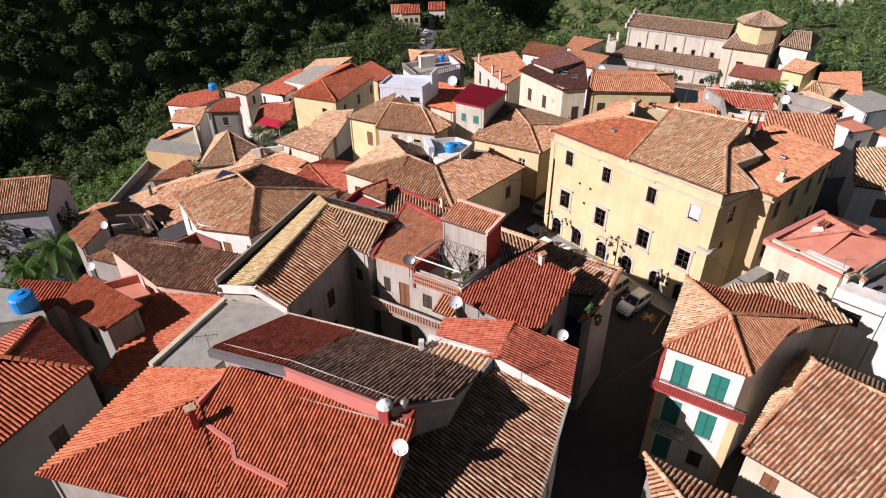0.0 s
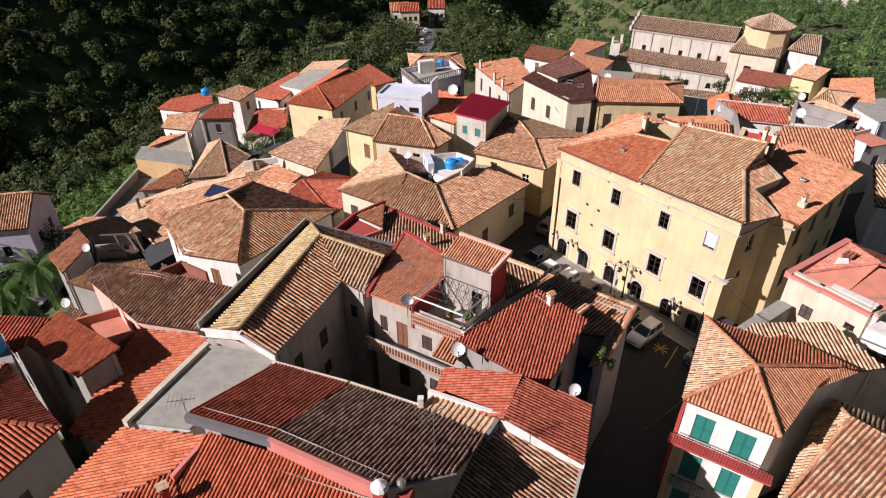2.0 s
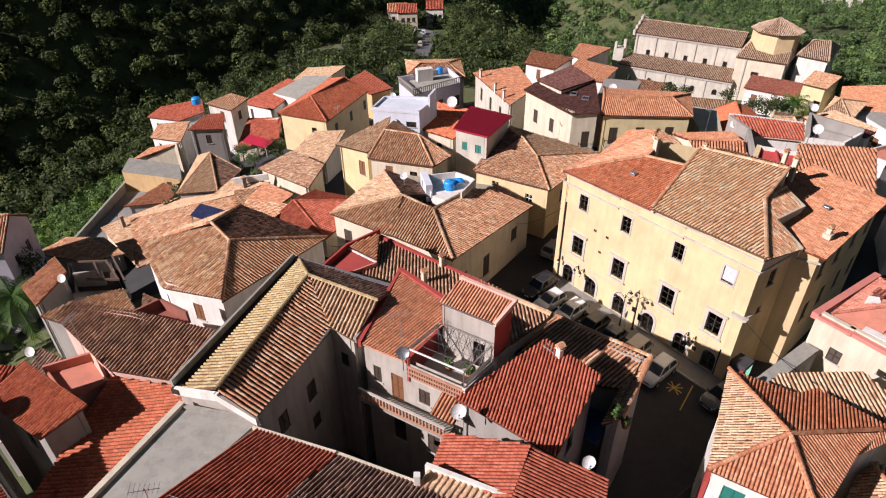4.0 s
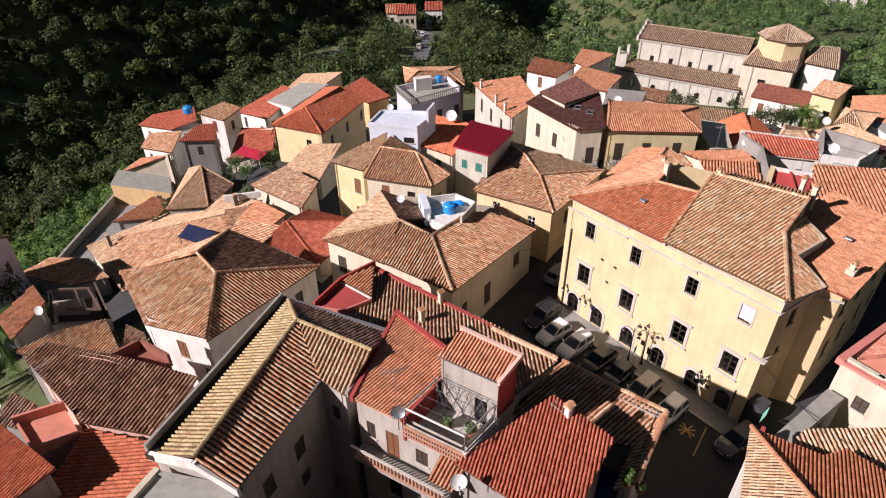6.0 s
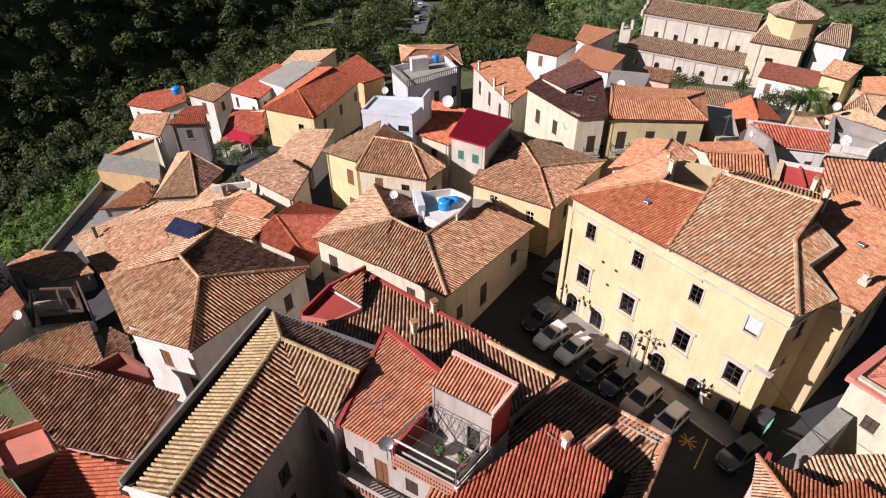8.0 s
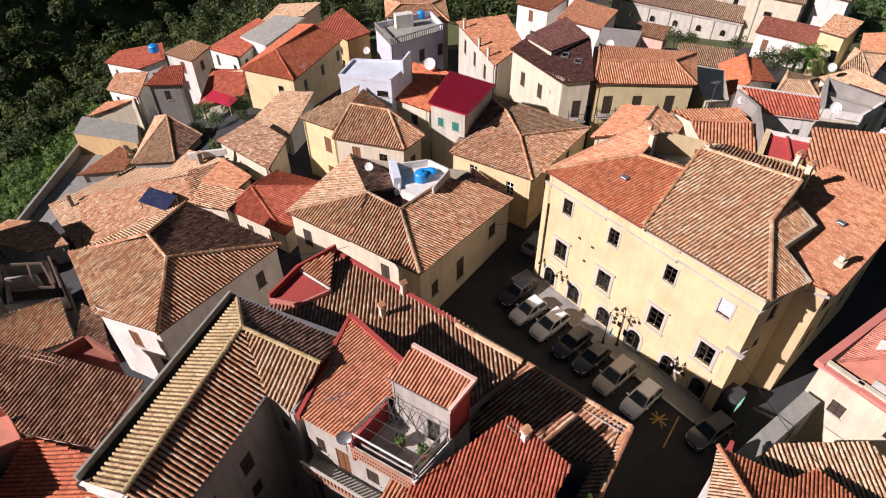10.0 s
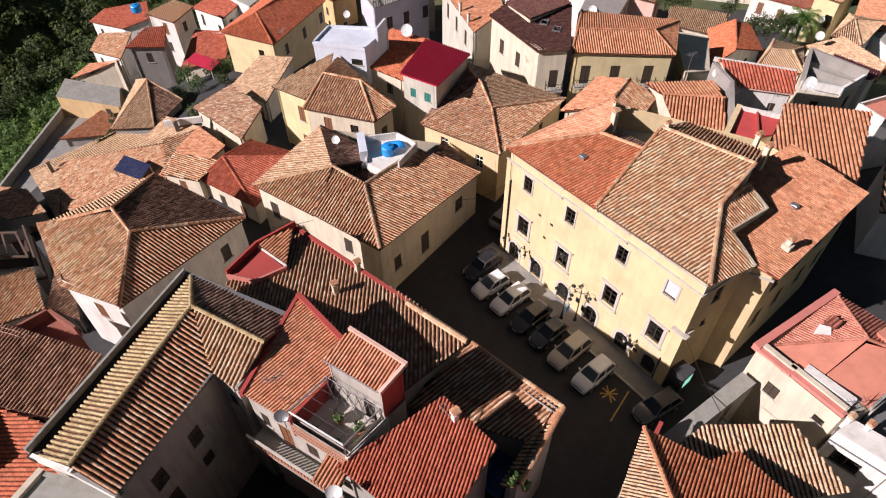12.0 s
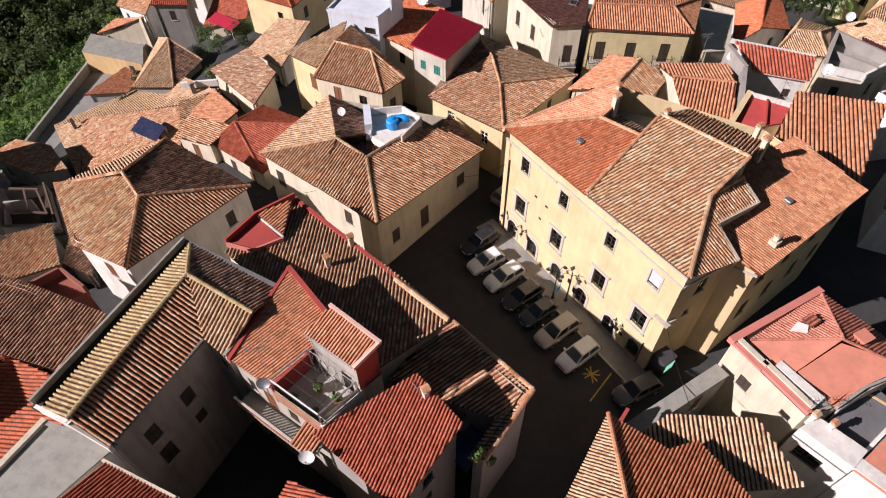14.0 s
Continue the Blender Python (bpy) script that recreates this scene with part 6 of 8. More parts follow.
# ---- old yards by the valley side ----
RUIN = house("old house without a roof under bare timbers", [(-34.82, 56.83, 2.40), (-29.63, 58.28, 1.70), (-33.71, 63.91, 1.80), (-37.89, 62.11, 2.60)], -7, GREYP, faces=[], kind="shed", mats=[OLD])
r_off = RUIN.matrix_basis.translation
for p, q in (((-34.50, 61.58, 2.80), (-32.76, 59.07, 2.80)), ((-33.39, 61.82, 2.80), (-30.98, 58.97, 2.60)), ((-36.19, 61.80, 2.70), (-33.17, 61.82, 2.80)), ((-33.90, 58.77, 2.80), (-30.88, 58.97, 2.60)), ((-33.32, 62.92, 2.60), (-30.38, 58.92, 2.50))):
    Geo().beam(Vector(p) - r_off, Vector(q) - r_off, 0.16, 0.18).to("timber", OLDWOOD, RUIN)
# Dark brown floor puts the open pit's shadow into its colour.
slab(RUIN, [Vector(p) - r_off for p in ((-34.7, 57.0, 0.9), (-29.9, 58.4, 0.5), (-33.8, 63.7, 0.5), (-37.7, 62.0, 0.9))], plaster_mat("rubble_floor", (0.10, 0.065, 0.05), (0.05, 0.035, 0.03), 0.6), 0.3, "rubble_floor")
parapet(RUIN, [(-35.9, 60.2, 2.5), (-33.6, 60.7, 2.4)], 0.0, 0.25, OLDWALL, 2.0, "inner_wall")
house("low house with a sagging roof of broken coppi", [(-35.05, 52.80, 3.00), (-29.33, 50.14, 3.80), (-26.15, 52.46, 3.40), (-30.21, 57.95, 2.00), (-33.58, 55.68, 3.20)], -7, GREYP, kind="shed", mats=[OLD])
PT = house("low annex with a salmon-red terrace", [(-24.79, 39.65, 7.60), (-22.48, 40.87, 7.60), (-24.55, 43.00, 7.60), (-27.02, 41.77, 7.60)], -5, PINK, kind="flat", mats=[SALMON])
parapet(PT, [(-24.55, 43.00, 7.60), (-27.02, 41.77, 7.60)], 0.7, 0.2, SALMON)
parapet(PT, [(-27.02, 41.77, 7.60), (-24.79, 39.65, 7.60), (-22.48, 40.87, 7.60)], 0.35, 0.18, SALMON)
house("shed with a rough grey tile roof", [(-30.30, 43.54, 5.60), (-28.29, 42.97, 5.60), (-27.81, 44.62, 6.20), (-30.11, 45.79, 6.20)], -5, GREYP, kind="shed", mats=[GREY])

house("low buff annex below the church", [(40.40, 114.09, -3.00), (47.48, 110.12, -3.00), (51.27, 116.55, -2.60), (42.57, 119.70, -2.60)], -14, CREAM, kind="shed", mats=[PALE])
house("small pink-walled house with an orange roof below the church", [(36.10, 123.96, -3.00), (40.63, 121.23, -3.00), (42.97, 125.33, -2.40), (37.78, 127.98, -2.40)], -14, PINK, kind="shed", mats=[OLD])

house("white house with a red-orange roof before the church", [(22.03, 120.87, 1.00), (28.44, 116.52, 1.00), (32.80, 124.02, 1.00), (26.58, 129.51, 1.00)], -12, WHITE, kind="shed", mats=[ORANGE])
house("pale house with a flat roof before the church", [(24.28, 103.01, 4.00), (28.89, 100.84, 4.00), (32.85, 109.72, 3.60), (27.17, 111.27, 3.60)], -10, PINK, kind="flat", mats=[GREYP])

# Added dark roof standing in for the alley's clutter and shadow.
house("dark-tiled lean-to added to fill the shadowed alley", [(-26.78, 53.32, 2.40), (-23.49, 52.13, 2.40), (-26.09, 56.31, 2.00), (-28.18, 57.49, 2.00)], -6, GREYP, kind="shed", mats=[DARK])

# ---- church ----
CA, CB = Vector((0.854, -0.520, 0)), Vector((0.520, 0.854, 0))
CO = Vector((45.5, 156.9, 0))


def ch(s, q, z):
    p = CO + CA * s + CB * q
    return (p.x, p.y, z)


def build_church():
    base = -26
    root = house("long pale church with tiled roofs and an octagonal drum", [ch(0.6, -5.2, -0.45), ch(23, -5.2, -0.55), ch(23, 5, -0.45), ch(0.6, 5, -0.45)], base, CHURCH, kind="gable", ridge=[ch(0.6, 0, 1.2), ch(23, 0, 1.2)], mats=[CHAPEL], name="church", category="church",
        wins={0: [(3.2 + 4.1 * i, -5.1, 0.85, 1.2, "glass") for i in range(5)]}, pitch=0.34)
    off = root.matrix_basis.translation
    ca = math.atan2(-0.52, 0.854)

    def roof(pts, mat=CHAPEL):
        poly = flat_face([Vector(p) - off for p in pts])
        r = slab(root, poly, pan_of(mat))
        place("roof_tiles", tile_mesh("roof_tiles", [[tuple(p) for p in poly]], mat, 0.34, 0.5), r)["kind"] = "stuff"

    def block(name, s, q, z0, z1, ws, wq, mat):
        p = Vector(ch(s, q, 0)) - off
        Geo().box(-ws / 2, -wq / 2, z0, ws / 2, wq / 2, z1).to(name, mat, root, "", Matrix.Translation((p.x, p.y, -off.z)) @ Matrix.Rotation(ca, 4, "Z"))

    # side aisle
    roof([ch(-0.9, -10.3, -6.2), ch(23.6, -10.3, -6.35), ch(23.4, -5.1, -5.0), ch(0.2, -5.1, -5.05)])
    wall(root, ch(-0.6, -10.0, 0), ch(23.4, -10.0, 0), base, -6.4, -6.5, CHURCH, [(2.6 + 4.6 * i, -9.6, 1.0, 1.3, "arch") for i in range(5)])
    wall(root, ch(0.2, -5, 0), ch(-0.6, -10.0, 0), base, -5.2, -6.4, CHURCH)
    for i in range(6):
        s0 = 1.2 + 4.25 * i
        block("pilaster", s0, -4.95, -5.0, -0.7, 0.35, 0.3, TRIM)
        block("pilaster", s0, -10.05, -14.0, -6.6, 0.4, 0.25, TRIM)
    block("aisle_cornice", 11.4, -10.15, -6.75, -6.5, 24.4, 0.3, TRIM)
    block("nave_cornice", 12.0, -5.05, -0.95, -0.72, 22.6, 0.3, TRIM)
    for q0, z0, z1 in ((-5.0, -0.5, 0.1), (-3.4, 0.0, 0.7), (-1.7, 0.5, 1.25), (0, 0.9, 1.9), (1.7, 0.5, 1.25), (3.4, 0.0, 0.7)):
        block("gable_coping", 0.45, q0 + 0.4, z0 - 0.5, z1, 0.5, 1.75, TRIM)
    # bell gable and ruined turret before the front
    block("turret", -1.6, -7.0, -14.0, -3.6, 2.2, 2.6, CHURCH)
    block("turret_pier", -2.4, -7.9, -3.6, -2.2, 0.5, 0.6, CHURCH)
    block("turret_pier", -0.9, -6.2, -3.6, -1.9, 0.6, 0.6, CHURCH)
    # transept
    t = [ch(23, -9.2, 0), ch(32.0, -9.2, 0), ch(33.4, 5, 0), ch(23, 5, 0)]
    for i in range(4):
        wall(root, t[i], t[(i + 1) % 4], base, -1.3, -1.3, CREAM if i == 0 else CHURCH, [(4.0, -4.6, 1.4, 0.8, "glass")] if i == 0 else ())
    block("pilaster", 24.8, -9.25, -14.0, -1.4, 0.3, 0.25, TRIM)
    roof([ch(22.8, -9.5, -1.25), ch(32.3, -9.5, -1.25), ch(32.2, -2.0, 1.6), ch(25, -2.0, 1.6)])
    roof([ch(32.3, -9.5, -1.25), ch(33.6, 5.2, -1.25), ch(32.2, -2.0, 1.6)])
    roof([ch(33.6, 5.2, -1.25), ch(22.8, 5.2, -1.25), ch(25, -2.0, 1.6), ch(32.2, -2.0, 1.6)])
    roof([ch(22.8, 5.2, -1.25), ch(22.8, -9.5, -1.25), ch(25, -2.0, 1.6)])
    # drum
    n = 8
    ring = [(math.cos(math.pi / 8 + 2 * math.pi * i / n), math.sin(math.pi / 8 + 2 * math.pi * i / n)) for i in range(n)]
    c = ch(28.5, -3, 0)
    for i in range(n):
        (x0, y0), (x1, y1) = ring[i], ring[(i + 1) % n]
        wall(root, (c[0] + 4.5 * x0, c[1] + 4.5 * y0), (c[0] + 4.5 * x1, c[1] + 4.5 * y1), -2.0, 3.35, 3.35, YELLOW)
        roof([(c[0] + 5.0 * x0, c[1] + 5.0 * y0, 3.4), (c[0] + 5.0 * x1, c[1] + 5.0 * y1, 3.4), (c[0], c[1], 5.6)])
        ridge_line(Vector((c[0] + 5.0 * x0, c[1] + 5.0 * y0, 3.45)) - off, Vector((c[0], c[1], 5.65)) - off, CHAPEL, root, False)
    Geo().tube((0, 0, 0), (0, 0, 1.2), 0.1).box(-0.4, -0.06, 0.7, 0.4, 0.06, 0.85).to("gable_cross", TRIM, root, "", Matrix.Translation(Vector(ch(0.6, 0, 1.4)) - off))
    house("white annex beside the church with a hipped tile roof", [ch(33.4, -6.2, -0.3), ch(39.2, -6.2, -0.5), ch(40.4, 3.2, 0.0), ch(33.8, 3.2, 0.0)], base, WHITE, ridge=[ch(35.4, -1.5, 1.9), ch(38.4, -0.5, 1.8)], mats=[CHAPEL], pitch=0.34)


build_church()

# ---- parapets, terraces and roof things ----
parapet(L_root, [Lp[0], Lp[1]], 0.42, 0.16, CONC, 0.9)
# Gutter strip in near-black colour, standing in for the parapet's shadow.
parapet(L_root, [(-10.35, 48.3, 12.38), (-14.62, 35.75, 12.68)], 0.0, 0.5, DKWOOD, 0.4, "gutter")
parapet(L_root, [Lp[0], Lp[5]], 0.14, 0.3, ASPHALT_PALE, 0.4)
parapet(L_root, [(-3.0, 44.6, 12.5), (-5.0, 39.95, 12.4)], 0.12, 0.2, CONC, 0.3, "verge")
parapet(L_root, [(-14.75, 35.7, 12.6), (-11.9, 34.6, 13.35), (-9.8, 33.85, 12.2)], 0.05, 0.22, WHITE, 0.5, "verge")
parapet(L_root, [(-9.75, 33.9, 12.2), (-6.75, 40.8, 12.4)], 0.02, 0.14, STEEL, 0.12, "gutter")
b_off = B_root.matrix_basis.translation


def b_roof(pts, mat):
    poly = flat_face([Vector(p) - b_off for p in pts])
    place("roof_tiles", tile_mesh("roof_tiles", [[tuple(p) for p in poly]], mat, 0.25, 0.42), slab(B_root, poly, pan_of(mat)))["kind"] = "stuff"


# behind the ridge: slope tiled dark for shade, sunken brown roof, white terrace with its tank
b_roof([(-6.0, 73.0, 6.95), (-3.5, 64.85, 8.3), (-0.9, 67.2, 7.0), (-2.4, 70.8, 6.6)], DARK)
b_roof([(-3.4, 65.0, 6.3), (-0.45, 63.1, 6.5), (1.6, 65.6, 6.4), (-0.7, 68.3, 6.1)], UMBER)
for p, q, h in (((-3.45, 64.75, 8.3), (-0.5, 63.0, 7.75), 1.7), ((-0.5, 63.0, 7.75), (1.95, 66.2, 7.4), 1.3)):
    parapet(B_root, [(p[0] - 0.1, p[1] + 0.15, p[2] - 0.1), (q[0] - 0.1, q[1] + 0.15, q[2] - 0.1)], 0.0, 0.16, GREYP, h, "court_wall")
slab(B_root, [Vector(p) - b_off for p in ((-0.7, 66.6, 7.3), (1.3, 65.2, 7.3), (2.4, 66.0, 7.3), (3.9, 68.9, 7.3), (1.9, 70.6, 7.3), (-1.3, 69.7, 7.3))], WHITE, 0.9, "roof_terrace")
parapet(B_root, [(2.35, 65.95, 7.3), (3.8, 68.7, 7.3), (1.85, 70.3, 7.3), (-1.3, 69.6, 7.3)], 0.75, 0.16, WHITE)
parapet(B_root, [(-1.25, 69.5, 7.3), (-0.7, 66.6, 7.3)], 0.3, 0.16, WHITE)
parapet(B_root, [(-1.5, 69.7, 7.3), (-1.0, 67.4, 7.3)], 0.95, 0.7, BLUEP, 1.0, "stair_box")
water_tank(1.2, 68.0, 7.3, 0.62, 1.0)
sk = thing("tarpaulin", 1.9, 68.6, 7.3, "crumpled blue plastic sheet beside the water tank", "tarpaulin", rz=30)
n = 8
v = [(x, y, 0.28 + 0.25 * math.sin(2.3 * x + 1.1 * y) * math.cos(2.9 * y) + 0.35 * (1 - x * x)) for y in np.linspace(-0.8, 0.8, n) for x in np.linspace(-0.7, 0.7, n)]
part("sheet", v, [(j * n + i, j * n + i + 1, j * n + i + n + 1, j * n + i + n) for j in range(n - 1) for i in range(n - 1)], BLUE, sk)
satellite_dish((-3.56, 68.26, 8.00)[0], (-3.56, 68.26, 8.00)[1], 8.0, 0.5, 200, 0.7)
m_off = M_root.matrix_basis.translation
m_poly = flat_face([Vector(p) - m_off for p in ((-0.75, 29.45, 12.42), (2.6, 27.45, 12.6), (3.45, 28.6, 12.85), (-0.2, 30.35, 12.75))])
place("roof_tiles", tile_mesh("roof_tiles", [[tuple(p) for p in m_poly]], PALE, 0.3, 0.5), slab(M_root, m_poly, PALE))["kind"] = "stuff"
parapet(M_root, [(2.6, 27.5, 12.5), (3.45, 28.65, 12.95)], 0.1, 0.3, ASPHALT_PALE, 0.8, "verge")
parapet(M_root, [(-0.3, 30.3, 12.8), (3.5, 28.5, 12.95)], 0.12, 0.22, WHITE, 0.7)
parapet(M_root, [(0.95, 23.85, 14.5), (-1.9, 22.45, 15.5)], 0.02, 0.16, GREYP, 0.6, "verge")
stack = Geo().box(-0.26, -0.26, -1.2, 0.26, 0.26, 0.95, 0.02).to("chimney", REDP, N_root, "", Matrix.Translation(Vector((-2.25, 22.5, 14.4)) - N_root.matrix_basis.translation) @ Matrix.Rotation(radians(-20), 4, "Z"))
Geo().tube((0, 0, 0.95), (0, 0, 1.15), 0.2, 8).tube((0, 0, 1.15), (0, 0, 1.32), 0.42, 10, 0.3).tube((0, 0, 1.32), (0, 0, 1.45), 0.3, 10, 0.06).to("chimney_cowl", WHITEM, stack, "dented pale metal cowl")
Geo().box(-0.45, -0.3, -1.0, 0.45, 0.3, 0.55).to("corner_pier", REDP, N_root, "", Matrix.Translation(Vector((-1.35, 22.75, 14.4)) - N_root.matrix_basis.translation) @ Matrix.Rotation(radians(-20), 4, "Z"))
Geo().tube((-1.35, 22.75, 14.9), (-1.35, 22.75, 15.5), 0.16, 10).tube((-1.35, 22.75, 15.5), (-1.35, 22.75, 15.7), 0.22, 10, 0.1).to("flue", STEEL, N_root, "", Matrix.Translation(-N_root.matrix_basis.translation))
parapet(M_root, [(-7.58, 25.13, 15.35), (-2.15, 22.42, 15.45)], 0.05, 0.25, ROSEP, 1.6)
parapet(N_root, [(-10.84, 26.17, 14.40), (-11.99, 24.22, 13.95)], 0.1, 0.22, ROSEP)
chimney(N_root, *(-11.93, 23.14, 13.80), 0.7, 0.35, REDP)
parapet(N_root, [(-12.32, 23.84, 13.45), (-9.90, 22.26, 13.20), (-9.60, 21.48, 12.92), (-6.86, 20.13, 12.82)], 0.1, 0.2, ROSEP)
parapet(M_root, [(-11.75, 26.48, 15.4), (-7.6, 25.13, 15.35)], 0.05, 0.28, ASPHALT_PALE, 0.4)
parapet(M_root, [(-9.6, 33.0, 12.5), (-4.95, 31.35, 12.5), (-0.8, 29.6, 12.5)], 0.03, 0.16, CREAM, 0.35, "gutter")
Geo().box(-0.16, -0.16, -0.6, 0.16, 0.16, 0.75, 0.02).to("flue", WHITE, M_root, "", Matrix.Translation(Vector((-0.8, 29.5, 12.5)) - m_off))
satellite_dish(*(-1.43, 20.98, 13.60), 0.5, 190, 0.9)
tv_antenna(*(-0.00, 25.48, 13.40), 3.4, 40)
tv_antenna(*(-11.9, 26.7, 15.4), 1.0, 10)
chimney(RR_root, *(7.37, 37.92, 13.03), 0.3, 0.35, WHITE)
satellite_dish(*(1.27, 34.11, 12.00), 0.55, 215, 0.4)
satellite_dish(*(7.71, 30.73, 11.90), 0.45, 215, 0.6)
parapet(O_root, [(3.6, 28.35, 12.9), (7.5, 26.5, 11.75)], 0.1, 0.28, WHITE, 0.7)
parapet(O_root, [(4.45, 18.7, 10.7), (7.5, 26.45, 11.35)], 0.1, 0.16, CONC, 0.3, "gutter")
parapet(G_root, [(-16.88, 29.26, 11.70), (-14.44, 35.14, 11.70)], 0.25, 0.35, CREAM)
parapet(G_root, [(-14.44, 35.14, 11.70), (-9.73, 34.07, 11.70)], 0.15, 0.25, CONC)
for x, y, z in (((18.03, 91.29, 8.50)), ((19.30, 89.65, 8.50))):
    skylight(K_root, Matrix.Translation(Vector((x, y, z)) - K_root.matrix_basis.translation) @ Matrix.Rotation(radians(-20), 4, "Z"))
for p in OH_CH:
    chimney(OH, *p, 0.8, 0.3, WHITE)
parapet(P_root, [(-26.19, 81.50, 1.00), (-22.06, 81.85, 1.40)], 0.5, 0.3, WHITE)
chimney(P_root, *(-24.85, 81.05, 1.19), 0.5, 0.5, GREYP)
chimney(P_root, *(-40.91, 79.18, -4.00), 1.2, 0.4, GREYP)
panel = thing("solar_panel", *(-26.89, 72.93, 0.90), "dark blue tilted solar panel on a tiled roof", "solar panel", rz=-25)
Geo().box(-1.9, -1.0, 0, 1.9, 1.0, 0.08).to("panel", paint_mat("solar_cells", (0.01, 0.015, 0.06), 1.0), panel, "", pose(0, 0, 0.6, 18, 0, 0))
for x, y, z in ((-1.8, -0.9, 0.4), (1.7, -0.9, 0.4), (-1.8, 0.8, 0.8), (1.7, 0.8, 0.8)):
    Geo().box(x, y, -0.6, x + 0.1, y + 0.1, z).to("leg", STEEL, panel)
def balcony(root, a, b, u, z, w, depth=0.8, material=None):
    """An iron-railed balcony on the wall that runs from a to b, its floor at z."""
    a, b = Vector((a[0], a[1], 0)), Vector((b[0], b[1], 0))
    d = (b - a).normalized()
    o = Vector((d.y, -d.x, 0))
    p = a + d * u - o * 0.3
    m = Matrix.Translation(Vector((p.x, p.y, z)) - root.matrix_basis.translation) @ Matrix.Rotation(math.atan2(d.y, d.x), 4, "Z")
    fl = Geo().box(-w / 2, -depth, -0.14, w / 2, 0, 0).to("balcony", material or TRIM, root, "", m)
    xs = [-w / 2 + 0.03 + (w - 0.06) * k / 12 for k in range(13)]
    grid = []
    for x in xs:
        grid += [x - 0.012, x + 0.012]
    g = Geo().lattice(grid, [0, 0.05, 0.9, 0.94], -depth + 0.02, -depth + 0.05, lambda i, j: i % 2 == 0 or j != 1)
    place("railing", mesh_of("railing", g.v, g.f, IRON), fl)
    for sx in (-1, 1):
        g = Geo().lattice([k * 0.2 + e for k in range(5) for e in (-0.012, 0.012)], [0, 0.05, 0.9, 0.94], -0.015, 0.015, lambda i, j: i % 2 == 0 or j != 1)
        place("railing", mesh_of("railing", g.v, g.f, IRON), fl, Matrix.Translation((sx * (w / 2 - 0.03), -depth + 0.02, 0)) @ Matrix.Rotation(math.pi / 2, 4, "Z"))
    return fl


for u in (1.6, 5.0, 8.8, 12.0):
    balcony(YH, (20.56, 85.58, 7.90), (32.25, 85.56, 7.60), u + 0.3, 3.7, 2.2)
balcony(K_root, (16.68, 84.95, 8.60), (20.30, 85.18, 8.26), 2.3, 3.5, 2.0)
# villa balustrade
for p, q in (((-7.13, 115.87, 1.60), (-4.35, 109.78, 1.60)), ((-4.35, 109.78, 1.60), (3.51, 115.42, 1.60))):
    parapet(V_root, [(p[0], p[1], 2.5), (q[0], q[1], 2.5)], 0.12, 0.25, GREYP, 0.0, "handrail")
    n = int((Vector(q) - Vector(p)).length / 0.4)
    for i in range(n + 1):
        c = Vector(p).lerp(Vector(q), i / n) - V_root.matrix_basis.translation
        Geo().tube((c.x, c.y, c.z), (c.x, c.y, c.z + 0.9), 0.08, 6, 0.06).to("baluster", GREYP, V_root)
parapet(V_root, [(-3.4, 116.4, 1.7), (-2.0, 116.9, 1.7)], 2.0, 1.3, WHITE, 0.2, "stair_box")
parapet(V_root, [(-7.0, 115.9, 1.6), (1.4, 120.6, 1.6), (3.4, 115.5, 1.6)], 0.9, 0.2, LILAC, 0.2)
water_tank(*(-0.08, 119.94, 1.70), 0.6, 1.1)
water_tank(*(-28.14, 35.30, 11.20), 0.8, 1.25)
water_tank(*(-43.56, 117.42, -2.60), 0.8, 1.2)
for spec, r in (((1.76, 91.46, 6.60), 0.9), ((-7.05, 102.00, 3.50), 0.6), ((24.96, 97.95, 6.00), 0.7), ((42.40, 75.86, 9.20), 0.7), ((54.03, 96.30, 3.40), 0.7), ((33.78, 77.87, 9.00), 0.5), ((64.03, 113.70, -3.00), 0.6), ((-34.00, 55.95, 4.20), 0.5), ((-26.0, 40.3, 10.2), 0.42)):
    satellite_dish(*spec, r, 200 + rng.uniform(-12, 12), 0.9)
for spec, h in (((-28.65, 135.29, -4.00), 4.0), ((-30.40, 134.91, -5.00), 3.6), ((-7.02, 101.12, 3.00), 3.0), ((9.59, 84.49, 7.60), 3.0), ((31.79, 79.97, 8.00), 3.0), ((36.26, 70.44, 9.90), 2.6), ((-14.76, 96.70, 2.00), 3.0), ((-24.48, 42.70, 8.80), 3.2), ((30.24, 39.88, 9.20), 2.4), ((30.57, 148.91, -2.00), 4.0)):
    tv_antenna(*spec, h, rng.uniform(0, 180))

# ---- white house with shutters: balcony, corner plaster, red pipe strip ----
w_off = W_root.matrix_basis.translation
wa, wb = Vector(inset(WYc, 0.3)[0]), Vector(inset(WYc, 0.3)[1])
wd = (wb - wa).normalized()
wo = Vector((wd.y, -wd.x, 0))
wm = lambda u, k, z: Matrix.Translation(wa + wd * u + wo * k - Vector((0, 0, wa.z)) + Vector((0, 0, z)) - w_off) @ Matrix.Rotation(math.atan2(wd.y, wd.x), 4, "Z")
